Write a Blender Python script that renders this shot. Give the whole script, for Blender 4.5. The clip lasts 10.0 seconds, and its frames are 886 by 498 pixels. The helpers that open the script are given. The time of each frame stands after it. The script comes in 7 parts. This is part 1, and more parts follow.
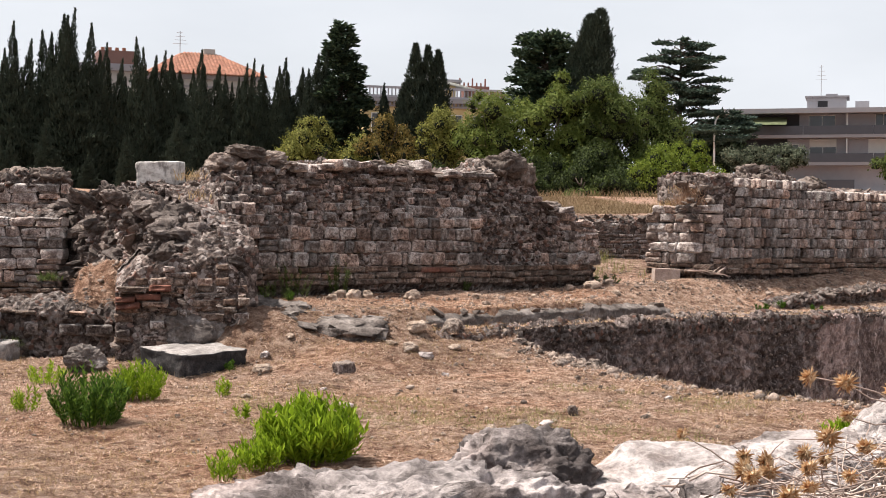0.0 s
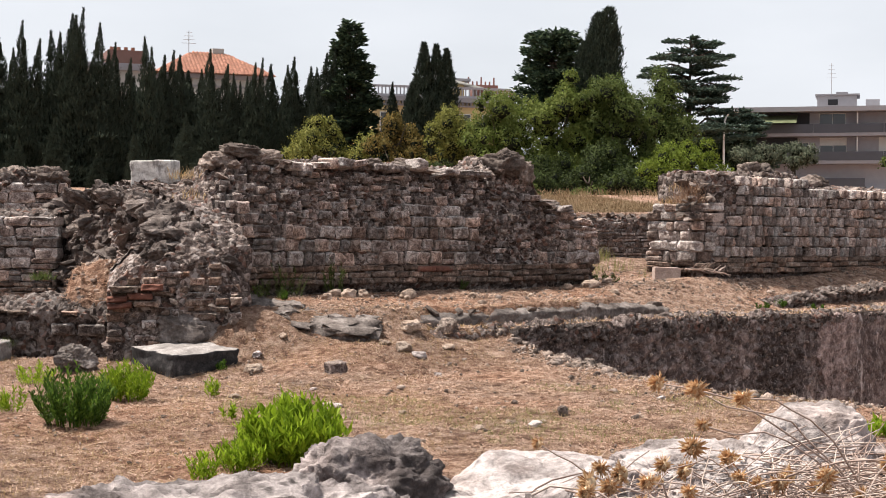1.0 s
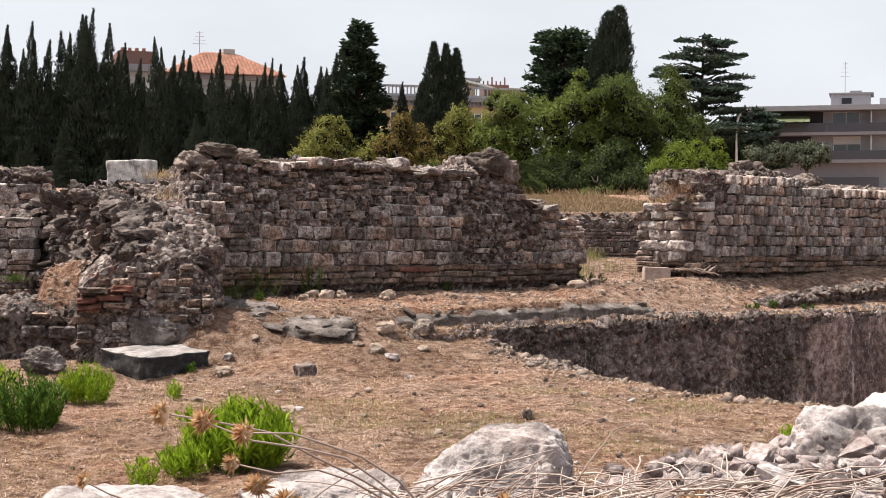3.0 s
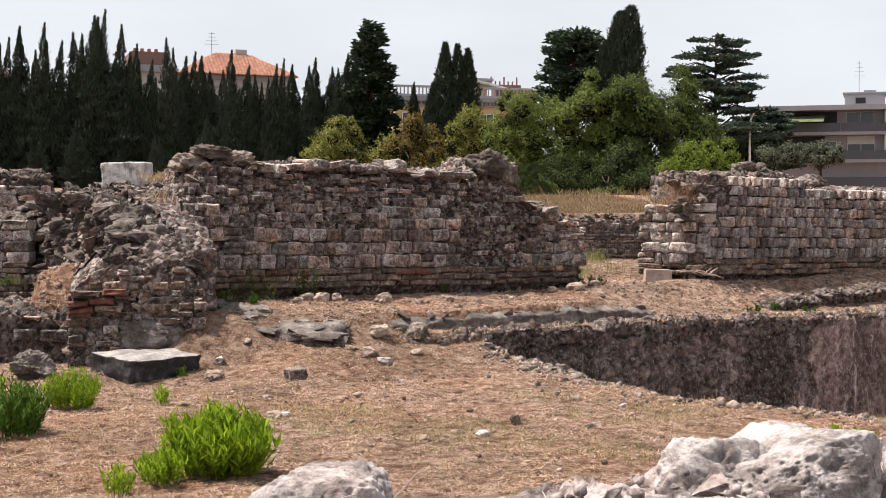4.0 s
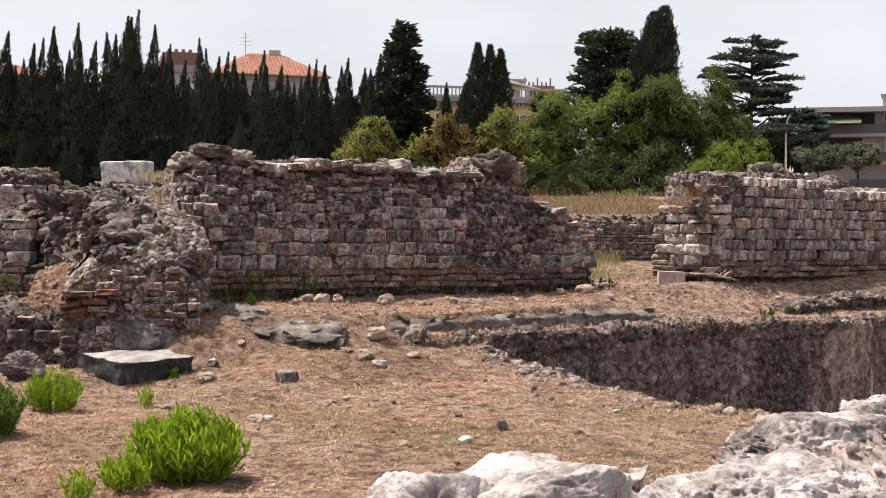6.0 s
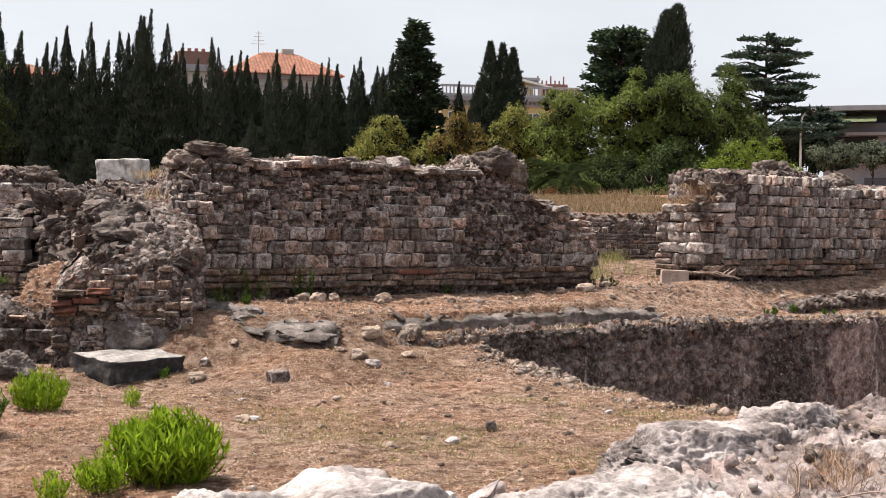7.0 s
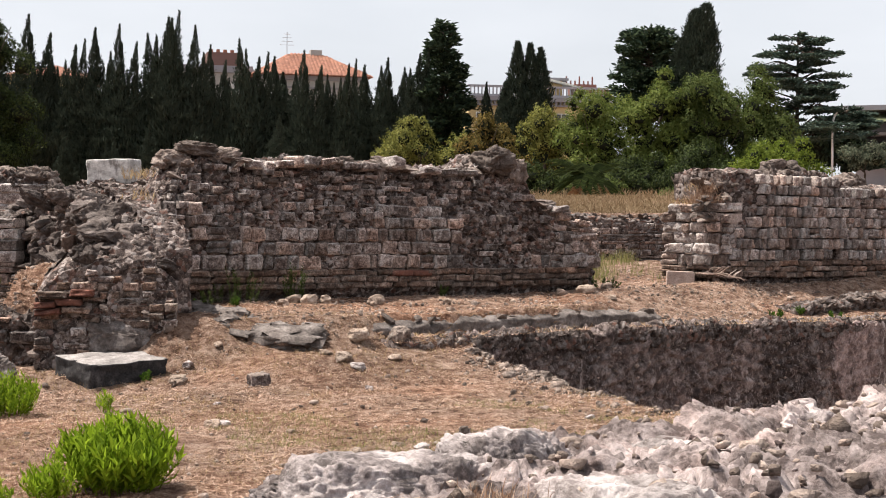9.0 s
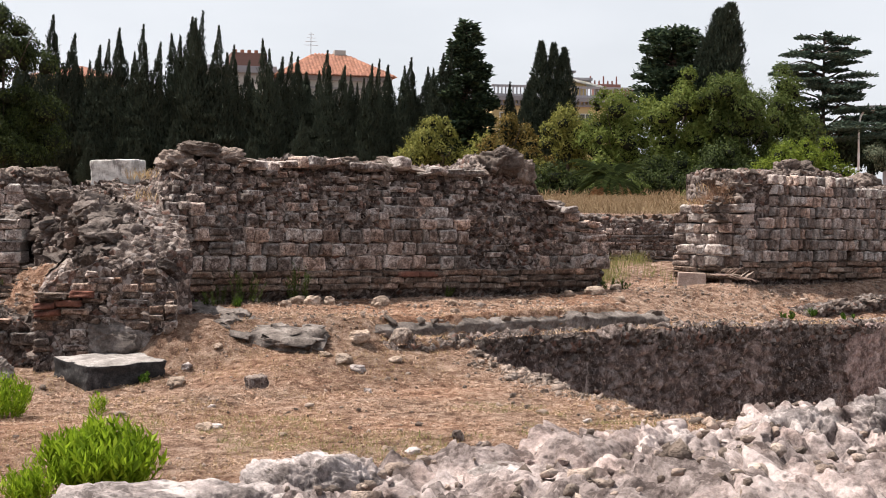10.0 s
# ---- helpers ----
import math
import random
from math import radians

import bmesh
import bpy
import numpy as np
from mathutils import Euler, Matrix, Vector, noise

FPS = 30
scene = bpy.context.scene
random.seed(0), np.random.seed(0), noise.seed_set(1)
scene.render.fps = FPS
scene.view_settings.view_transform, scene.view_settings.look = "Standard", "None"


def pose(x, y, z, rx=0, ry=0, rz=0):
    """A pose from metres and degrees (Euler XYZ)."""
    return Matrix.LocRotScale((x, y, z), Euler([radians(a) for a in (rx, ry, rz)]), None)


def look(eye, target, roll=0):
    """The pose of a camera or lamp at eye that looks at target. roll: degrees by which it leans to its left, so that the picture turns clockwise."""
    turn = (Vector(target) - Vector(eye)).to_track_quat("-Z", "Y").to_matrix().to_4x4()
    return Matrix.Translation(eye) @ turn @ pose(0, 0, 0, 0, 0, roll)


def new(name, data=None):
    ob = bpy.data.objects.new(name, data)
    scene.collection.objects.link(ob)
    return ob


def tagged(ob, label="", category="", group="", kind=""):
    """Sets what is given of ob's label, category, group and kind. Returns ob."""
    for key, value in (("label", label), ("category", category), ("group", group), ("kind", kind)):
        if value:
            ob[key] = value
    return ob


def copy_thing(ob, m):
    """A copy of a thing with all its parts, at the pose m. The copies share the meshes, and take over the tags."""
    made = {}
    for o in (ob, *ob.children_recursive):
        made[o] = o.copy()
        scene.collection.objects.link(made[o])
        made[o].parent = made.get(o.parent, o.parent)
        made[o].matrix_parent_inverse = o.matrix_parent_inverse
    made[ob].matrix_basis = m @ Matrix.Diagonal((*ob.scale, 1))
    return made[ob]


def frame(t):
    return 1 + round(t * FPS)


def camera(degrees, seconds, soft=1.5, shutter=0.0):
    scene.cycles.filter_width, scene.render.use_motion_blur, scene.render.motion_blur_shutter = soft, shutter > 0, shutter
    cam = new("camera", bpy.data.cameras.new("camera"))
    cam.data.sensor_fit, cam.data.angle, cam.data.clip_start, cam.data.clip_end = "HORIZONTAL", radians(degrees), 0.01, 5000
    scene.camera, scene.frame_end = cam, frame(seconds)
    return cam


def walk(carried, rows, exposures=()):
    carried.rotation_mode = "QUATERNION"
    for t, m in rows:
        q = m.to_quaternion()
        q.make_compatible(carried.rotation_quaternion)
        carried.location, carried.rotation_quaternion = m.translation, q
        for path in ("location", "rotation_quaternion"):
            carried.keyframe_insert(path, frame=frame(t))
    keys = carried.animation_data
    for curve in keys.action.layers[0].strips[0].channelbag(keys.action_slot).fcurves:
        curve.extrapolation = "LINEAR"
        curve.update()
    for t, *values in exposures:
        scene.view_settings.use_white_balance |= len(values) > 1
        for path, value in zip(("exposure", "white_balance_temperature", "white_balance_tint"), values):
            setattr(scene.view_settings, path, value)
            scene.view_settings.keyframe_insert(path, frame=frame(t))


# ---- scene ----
cam = camera(33.1, 10.0, soft=0.95)
PATH = [
    (0, (-1.929, -4.379, 1.273), (-1.7, -2.3919, 1.2572), 0.53),
    (0.5, (-1.85, -4.341, 1.274), (-1.6277, -2.3531, 1.2588), 0.44),
    (1, (-1.757, -4.296, 1.271), (-1.5426, -2.3072, 1.2539), 0.45),
    (1.5, (-1.662, -4.252, 1.267), (-1.4544, -2.2626, 1.25), 0.36),
    (2, (-1.56, -4.216, 1.269), (-1.359, -2.2262, 1.2526), 0.37),
    (2.5, (-1.456, -4.17, 1.269), (-1.2585, -2.1798, 1.2522), 0.37),
    (4, (-1.149, -4.04, 1.299), (-0.9755, -2.0476, 1.2818), 0.3),
    (4.5, (-1.052, -3.995, 1.309), (-0.8938, -2.0017, 1.2928), 0.32),
    (5, (-0.956, -3.944, 1.308), (-0.8113, -1.9488, 1.2916), 0.34),
    (5.5, (-0.865, -3.886, 1.304), (-0.7315, -1.8903, 1.2883), 0.45),
    (7, (-0.578, -3.674, 1.293), (-0.4751, -1.6772, 1.2754), 0.49),
    (7.5, (-0.48, -3.622, 1.297), (-0.3885, -1.6238, 1.28), 0.5),
    (8, (-0.385, -3.572, 1.289), (-0.302, -1.5735, 1.2717), 0.52),
    (8.5, (-0.279, -3.513, 1.292), (-0.2072, -1.5145, 1.2753), 0.53),
    (9, (-0.163, -3.451, 1.296), (-0.1051, -1.452, 1.2791), 0.45),
    (9.5, (-0.049, -3.389, 1.3), (-0.0093, -1.3895, 1.2838), 0.47),
    (10, (0.057, -3.329, 1.307), (0.0795, -1.3297, 1.2899), 0.49),
]
walk(cam, [(t, look(eye, target, roll)) for t, eye, target, roll in PATH])

# ---- world, sun, exposure ----
SUN_AZ, SUN_EL = math.atan2(0.24, -0.97), radians(65)
sun_dir = Vector((math.cos(SUN_AZ) * math.cos(SUN_EL), math.sin(SUN_AZ) * math.cos(SUN_EL), math.sin(SUN_EL)))
world = bpy.data.worlds.new("world")
scene.world = world
world.use_nodes = True
wn, wl = world.node_tree.nodes, world.node_tree.links
wn.clear()
w_sky = wn.new("ShaderNodeTexSky")
w_sky.sky_type = 'NISHITA'
w_sky.sun_disc = False
w_sky.sun_elevation, w_sky.sun_rotation = SUN_EL, math.pi / 2 - SUN_AZ
w_sky.air_density, w_sky.dust_density, w_sky.ozone_density = 1.0, 4.0, 1.0
w_co = wn.new("ShaderNodeTexCoord")
w_map = wn.new("ShaderNodeMapping")
w_map.inputs["Scale"].default_value = (1.2, 1.2, 3.5)
w_noise = wn.new("ShaderNodeTexNoise")
w_noise.inputs["Scale"].default_value, w_noise.inputs["Detail"].default_value = 2.2, 6
w_ramp = wn.new("ShaderNodeValToRGB")
w_ramp.color_ramp.elements[0].position, w_ramp.color_ramp.elements[0].color = 0.30, (0.72, 0.72, 0.72, 1)
w_ramp.color_ramp.elements[1].position, w_ramp.color_ramp.elements[1].color = 0.68, (1, 1, 1, 1)
w_mix = wn.new("ShaderNodeMixRGB")
w_mix.inputs["Color2"].default_value = (9.3, 9.6, 10.2, 1)
w_bg = wn.new("ShaderNodeBackground")
w_bg.inputs["Strength"].default_value = 0.055
w_out = wn.new("ShaderNodeOutputWorld")
wl.new(w_co.outputs["Generated"], w_map.inputs["Vector"])
wl.new(w_map.outputs["Vector"], w_noise.inputs["Vector"])
wl.new(w_noise.outputs["Fac"], w_ramp.inputs["Fac"])
wl.new(w_ramp.outputs["Color"], w_mix.inputs["Fac"])
wl.new(w_sky.outputs["Color"], w_mix.inputs["Color1"])
wl.new(w_mix.outputs["Color"], w_bg.inputs["Color"])
wl.new(w_bg.outputs["Background"], w_out.inputs["Surface"])

sun = new("sun", bpy.data.lights.new("sun", 'SUN'))
sun.data.energy, sun.data.angle, sun.data.color = 5.0, radians(0.6), (1.0, 0.93, 0.84)
sun.matrix_world = look(sun_dir * 60, (0, 0, 0))
scene.view_settings.exposure = 0.85

# ---- materials ----
class Graph:
    """A small builder for node materials."""

    def __init__(self, name, rough=0.9, spec=0.3):
        self.mat = bpy.data.materials.new(name)
        self.mat.use_nodes = True
        self.n, self.l = self.mat.node_tree.nodes, self.mat.node_tree.links
        self.bsdf = self.n["Principled BSDF"]
        self.bsdf.inputs["Roughness"].default_value = rough
        self.bsdf.inputs["Specular IOR Level"].default_value = spec
        co = self.n.new("ShaderNodeTexCoord")
        self.co = co.outputs["Object"]
        self.geo = self.n.new("ShaderNodeNewGeometry")
        self.info = self.n.new("ShaderNodeObjectInfo")
        self.height = None

    def world_space(self):
        self.co = self.geo.outputs["Position"]
        return self

    def noise(self, scale, detail=5, rough=0.6, stretch=None):
        t = self.n.new("ShaderNodeTexNoise")
        t.inputs["Scale"].default_value, t.inputs["Detail"].default_value, t.inputs["Roughness"].default_value = scale, detail, rough
        self.l.new(self._vec(stretch), t.inputs["Vector"])
        return t.outputs["Fac"]

    def cells(self, scale, feature='F1', stretch=None, out="Distance"):
        t = self.n.new("ShaderNodeTexVoronoi")
        t.feature = feature
        t.inputs["Scale"].default_value = scale
        self.l.new(self._vec(stretch), t.inputs["Vector"])
        return t.outputs[out]

    def _vec(self, stretch):
        if not stretch:
            return self.co
        m = self.n.new("ShaderNodeMapping")
        m.inputs["Scale"].default_value = stretch
        self.l.new(self.co, m.inputs["Vector"])
        return m.outputs["Vector"]

    def ramp(self, fac, stops):
        r = self.n.new("ShaderNodeValToRGB")
        e = r.color_ramp.elements
        while len(e) < len(stops):
            e.new(0.5)
        for k, (p, c) in zip(e, stops):
            k.position = p
            k.color = (*c, 1) if not isinstance(c, (int, float)) else (c, c, c, 1)
        self.l.new(fac, r.inputs["Fac"])
        return r.outputs["Color"]

    def mix(self, fac, a, b, kind='MIX'):
        m = self.n.new("ShaderNodeMixRGB")
        m.blend_type = kind
        for sock, v in zip(m.inputs, (fac, a, b)):
            if isinstance(v, (int, float)):
                sock.default_value = v if sock.name == "Fac" else (v, v, v, 1)
            elif isinstance(v, tuple):
                sock.default_value = (*v, 1)
            else:
                self.l.new(v, sock)
        return m.outputs["Color"]

    def tint(self, colour, fac, low, high):
        """colour times a grey that runs from low to high with fac."""
        return self.mix(1.0, colour, self.ramp(fac, [(0.0, low), (1.0, high)]), 'MULTIPLY')

    def bump(self, height, strength=0.6, dist=0.02):
        b = self.n.new("ShaderNodeBump")
        b.inputs["Strength"].default_value, b.inputs["Distance"].default_value = strength, dist
        self.l.new(height, b.inputs["Height"])
        if self.height:
            self.l.new(self.height, b.inputs["Normal"])
        self.height = b.outputs["Normal"]
        return self

    def done(self, colour):
        if isinstance(colour, tuple):
            self.bsdf.inputs["Base Color"].default_value = (*colour, 1)
        else:
            self.l.new(colour, self.bsdf.inputs["Base Color"])
        if self.height:
            self.l.new(self.height, self.bsdf.inputs["Normal"])
        return self.mat


def stone_mat(name, dark, mid, light, scale=1.0, spread=(0.7, 1.25), bump=0.7, lichen=0.5, island=False, world=True, dist=0.012):
    g = Graph(name, 0.93, 0.2)
    if world:
        g.world_space()
    c = g.ramp(g.noise(7 * scale, 8, 0.65), [(0.30, dark), (0.50, mid), (0.72, light)])
    grime = g.ramp(g.noise(2.3 * scale, 6, 0.7), [(0.42, 0.0), (0.62, 1.0)])
    c = g.mix(g.mix(1.0, grime, lichen, 'MULTIPLY'), c, tuple(v * 0.55 for v in dark))
    pits = g.noise(46 * scale, 4, 0.7)
    c = g.mix(1.0, c, g.ramp(pits, [(0.3, 0.55), (0.6, 1.1)]), 'MULTIPLY')
    c = g.tint(c, g.geo.outputs["Random Per Island"] if island else g.info.outputs["Random"], *spread)
    g.bump(g.noise(14 * scale, 6, 0.7), bump, dist * 2.2).bump(pits, bump, dist)
    return g.done(c)


def block_mat(name, dark, mid, light, pale, spread=(0.6, 1.3), rim=0.7):
    """Squared stones: mottled, with pale lichen blotches and pale worn edges."""
    g = Graph(name, 0.95, 0.15)
    sep = g.n.new("ShaderNodeSeparateXYZ")
    g.l.new(g.co, sep.inputs[0])
    ab = []
    for axis in "XZ":
        m = g.n.new("ShaderNodeMath")
        m.operation = 'ABSOLUTE'
        g.l.new(sep.outputs[axis], m.inputs[0])
        ab.append(m.outputs[0])
    far = g.n.new("ShaderNodeMath")
    far.operation = 'MAXIMUM'
    g.l.new(ab[0], far.inputs[0])
    g.l.new(ab[1], far.inputs[1])
    g.world_space()
    add = g.n.new("ShaderNodeMath")
    add.operation = 'MULTIPLY_ADD'
    g.l.new(g.noise(17, 5, 0.7), add.inputs[0])
    add.inputs[1].default_value = 0.55
    g.l.new(far.outputs[0], add.inputs[2])
    c = g.ramp(g.noise(14, 8, 0.75), [(0.42, dark), (0.50, mid), (0.59, light)])
    edge = g.ramp(add.outputs[0], [(0.62, 0.0), (0.74, rim)])
    c = g.mix(edge, c, pale)
    blot = g.ramp(g.noise(6.5, 6, 0.75), [(0.55, 0.0), (0.64, 0.75)])
    c = g.mix(blot, c, pale)
    grime = g.ramp(g.noise(2.6, 6, 0.7), [(0.45, 0.0), (0.66, 0.55)])
    c = g.mix(grime, c, tuple(v * 0.7 for v in dark))
    pits = g.noise(60, 4, 0.75)
    c = g.mix(1.0, c, g.ramp(pits, [(0.36, 0.38), (0.60, 1.15)]), 'MULTIPLY')
    c = g.tint(c, g.info.outputs["Random"], *spread)
    hue = g.n.new("ShaderNodeMath")
    hue.operation = 'MULTIPLY'
    hue.inputs[1].default_value = 7.31
    g.l.new(g.info.outputs["Random"], hue.inputs[0])
    part_of = g.n.new("ShaderNodeMath")
    part_of.operation = 'FRACT'
    g.l.new(hue.outputs[0], part_of.inputs[0])
    c = g.mix(1.0, c, g.ramp(part_of.outputs[0], [(0.0, (1.0, 0.87, 0.79)), (0.4, (0.95, 0.93, 0.92)), (1.0, (0.88, 0.93, 0.95))]), 'MULTIPLY')
    g.bump(g.noise(24, 6, 0.7), 0.9, 0.022).bump(pits, 0.8, 0.008)
    return g.done(c)


def rubble_mat(name, dark, mid, light, pale):
    """Mortar and small stones: fine lumps with pale and reddish ones among them."""
    g = Graph(name, 0.96, 0.12).world_space()
    c = g.ramp(g.noise(11, 9, 0.75), [(0.40, dark), (0.50, mid), (0.60, light)])
    tone = g.n.new("ShaderNodeTexVoronoi")
    tone.inputs["Scale"].default_value = 21
    g.l.new(g.co, tone.inputs["Vector"])
    sep = g.n.new("ShaderNodeSeparateColor")
    g.l.new(tone.outputs["Color"], sep.inputs[0])
    c = g.tint(c, sep.outputs[0], 0.55, 1.5)
    c = g.mix(g.ramp(sep.outputs[1], [(0.80, 0.0), (0.86, 0.7)]), c, pale)
    c = g.mix(g.ramp(sep.outputs[2], [(0.88, 0.0), (0.92, 0.6)]), c, (0.20, 0.105, 0.08))
    big = g.ramp(g.noise(1.7, 5, 0.65), [(0.36, 0.68), (0.64, 1.3)])
    c = g.mix(1.0, c, big, 'MULTIPLY')
    spots = g.ramp(g.noise(48, 4, 0.75), [(0.58, 0.0), (0.68, 0.8)])
    c = g.mix(spots, c, pale)
    g.bump(tone.outputs["Distance"], 0.9, -0.03).bump(g.noise(34, 7, 0.75), 1.0, 0.02).bump(g.noise(95, 3, 0.7), 0.7, 0.006)
    return g.done(c)


M_RUBBLE = rubble_mat("rubble_masonry", (0.041, 0.030, 0.026), (0.095, 0.073, 0.065), (0.185, 0.155, 0.142), (0.242, 0.211, 0.199))
M_RUBBLE_D = rubble_mat("dark_rubble_core", (0.045, 0.033, 0.030), (0.109, 0.083, 0.074), (0.238, 0.197, 0.178), (0.397, 0.342, 0.320))
M_BLOCK = block_mat("squared_limestone", (0.109, 0.081, 0.071), (0.242, 0.187, 0.167), (0.470, 0.400, 0.368), (0.610, 0.540, 0.508), (0.45, 1.45))
M_BLOCK_PALE = block_mat("pale_limestone", (0.157, 0.120, 0.109), (0.318, 0.255, 0.233), (0.540, 0.470, 0.438), (0.690, 0.615, 0.585), (0.45, 1.42))
M_LOOSE = stone_mat("loose_stone", (0.096, 0.073, 0.064), (0.220, 0.174, 0.151), (0.367, 0.307, 0.273), 1.5, (0.55, 1.35), 0.8, 0.35, dist=0.012)
M_LOOSE_D = stone_mat("brown_core_stone", (0.064, 0.051, 0.046), (0.152, 0.122, 0.110), (0.290, 0.246, 0.228), 1.5, (0.55, 1.4), 0.8, 0.35, dist=0.012)
M_LOOSE_I = stone_mat("rubble_chips", (0.153, 0.114, 0.095), (0.322, 0.249, 0.209), (0.541, 0.443, 0.383), 1.5, (0.4, 1.4), 0.7, 0.35, island=True, dist=0.012)
M_BRICK = block_mat("roman_brick", (0.104, 0.070, 0.055), (0.238, 0.160, 0.126), (0.383, 0.284, 0.232), (0.487, 0.400, 0.348), (0.5, 1.3), 0.4)
M_REDBRICK = stone_mat("red_brick", (0.119, 0.050, 0.037), (0.205, 0.090, 0.066), (0.30, 0.165, 0.13), 1.6, (0.7, 1.2), 0.6, 0.4)
M_TAN = stone_mat("tan_limestone", (0.20, 0.145, 0.11), (0.36, 0.275, 0.22), (0.55, 0.45, 0.38), 1.6, (0.75, 1.25), 0.7, 0.2)
M_SLAB = stone_mat("weathered_slab_stone", (0.150, 0.135, 0.128), (0.300, 0.270, 0.258), (0.46, 0.425, 0.41), 1.2, (1, 1), 0.5, 0.40, dist=0.006)
M_PLASTERED = stone_mat("grey_stone_with_plaster", (0.055, 0.045, 0.041), (0.130, 0.108, 0.099), (0.34, 0.30, 0.285), 0.8, (1, 1), 0.7, 0.3, dist=0.008)
M_SLAB_SIDE = stone_mat("lichen_blackened_stone", (0.018, 0.017, 0.018), (0.040, 0.037, 0.038), (0.105, 0.095, 0.095), 1.8, (1, 1), 0.6, 0.4, dist=0.006)
M_MORTAR = stone_mat("grey_lime_mortar", (0.062, 0.050, 0.045), (0.165, 0.138, 0.126), (0.32, 0.28, 0.26), 0.9, (1, 1), 0.8, 0.6, dist=0.010)


def streaked_mat():
    g = Graph("white_cut_stone", 0.92, 0.2)
    c = g.ramp(g.noise(5, 7, 0.65), [(0.36, (0.33, 0.31, 0.295)), (0.50, (0.55, 0.525, 0.505)), (0.62, (0.70, 0.675, 0.655))])
    runs = g.ramp(g.noise(5.5, 6, 0.7, (1, 1, 0.22)), [(0.50, 0.0), (0.64, 0.8)])
    c = g.mix(runs, c, (0.14, 0.125, 0.118))
    g.bump(g.noise(28, 6, 0.7), 0.6, 0.01)
    return g.done(c)


M_MARBLE = streaked_mat()


def pit_mat(name, dark, mid, light, streak):
    g = Graph(name, 0.95, 0.15).world_space()
    c = g.ramp(g.noise(9, 9, 0.78), [(0.42, dark), (0.51, mid), (0.60, light)])
    big = g.ramp(g.noise(1.5, 6, 0.7, (1, 1, 0.45)), [(0.41, 0.55), (0.60, 1.4)])
    c = g.mix(1.0, c, big, 'MULTIPLY')
    runs = g.ramp(g.noise(8.5, 8, 0.8, (1, 1, 0.15)), [(0.53, 0.0), (0.58, 0.9)])
    where = g.ramp(g.noise(0.9, 4, 0.6, (1, 1, 0.6)), [(0.46, 0.05), (0.60, 1.0)])
    c = g.mix(g.mix(1.0, runs, where, 'MULTIPLY'), c, streak)
    spots = g.ramp(g.noise(30, 5, 0.8, (1, 1, 0.5)), [(0.55, 0.0), (0.60, 0.5)])
    c = g.mix(spots, c, tuple(v * 0.85 for v in streak))
    g.bump(g.noise(13, 7, 0.75), 1.0, 0.035).bump(g.noise(45, 4, 0.7), 0.8, 0.012)
    return g.done(c)


M_PIT = pit_mat("stained_pit_plaster", (0.077, 0.057, 0.053), (0.147, 0.111, 0.102), (0.295, 0.233, 0.215), (0.513, 0.442, 0.417))


def rock_mat(name, dark, mid, light, holes=0.5, scale=1.0):
    """Limestone in full sun: white patches, grey lichen, dark pits and fine cracks."""
    g = Graph(name, 0.94, 0.2).world_space()
    c = g.ramp(g.noise(15 * scale, 8, 0.72), [(0.42, dark), (0.50, mid), (0.585, light)])
    patch = g.ramp(g.noise(7 * scale, 6, 0.7), [(0.42, 0.68), (0.57, 1.15)])
    c = g.mix(1.0, c, patch, 'MULTIPLY')
    grey = g.ramp(g.noise(26 * scale, 6, 0.75), [(0.53, 0.0), (0.62, 0.7)])
    c = g.mix(grey, c, mid)
    pit = g.cells(75 * scale, 'F1')
    lum = g.ramp(g.noise(19 * scale, 4, 0.6), [(0.46, 0.0), (0.58, holes)])
    c = g.mix(g.mix(1.0, g.ramp(pit, [(0.16, 1.0), (0.40, 0.0)]), lum, 'MULTIPLY'), c, tuple(v * 0.5 for v in dark))
    pinkish = g.ramp(g.noise(9 * scale, 4, 0.6, (1.3, 0.8, 1)), [(0.52, 0.0), (0.66, 0.5)])
    c = g.mix(pinkish, c, g.mix(1.0, c, (1.08, 0.95, 0.90), 'MULTIPLY'))
    fine = g.noise(190 * scale, 4, 0.75)
    c = g.mix(1.0, c, g.ramp(fine, [(0.3, 0.75), (0.62, 1.1)]), 'MULTIPLY')
    c = g.tint(c, g.info.outputs["Random"], 0.9, 1.1)
    g.bump(g.noise(48 * scale, 6, 0.75), 0.9, 0.008).bump(fine, 0.7, 0.0025)
    return g.done(c)


M_ROCK_W = rock_mat("weathered_white_limestone", (0.234, 0.196, 0.186), (0.413, 0.363, 0.350), (0.539, 0.484, 0.471), 0.6)
M_ROCK_G = rock_mat("pitted_grey_limestone", (0.140, 0.117, 0.112), (0.350, 0.301, 0.292), (0.583, 0.515, 0.499), 0.9)
M_ROCK_D = rock_mat("dark_lichened_limestone", (0.080, 0.066, 0.064), (0.205, 0.176, 0.171), (0.430, 0.378, 0.368), 0.9, 0.8)
M_ROCK_P = rock_mat("crumbled_limestone", (0.127, 0.097, 0.091), (0.330, 0.269, 0.256), (0.512, 0.430, 0.415), 0.9, 1.2)


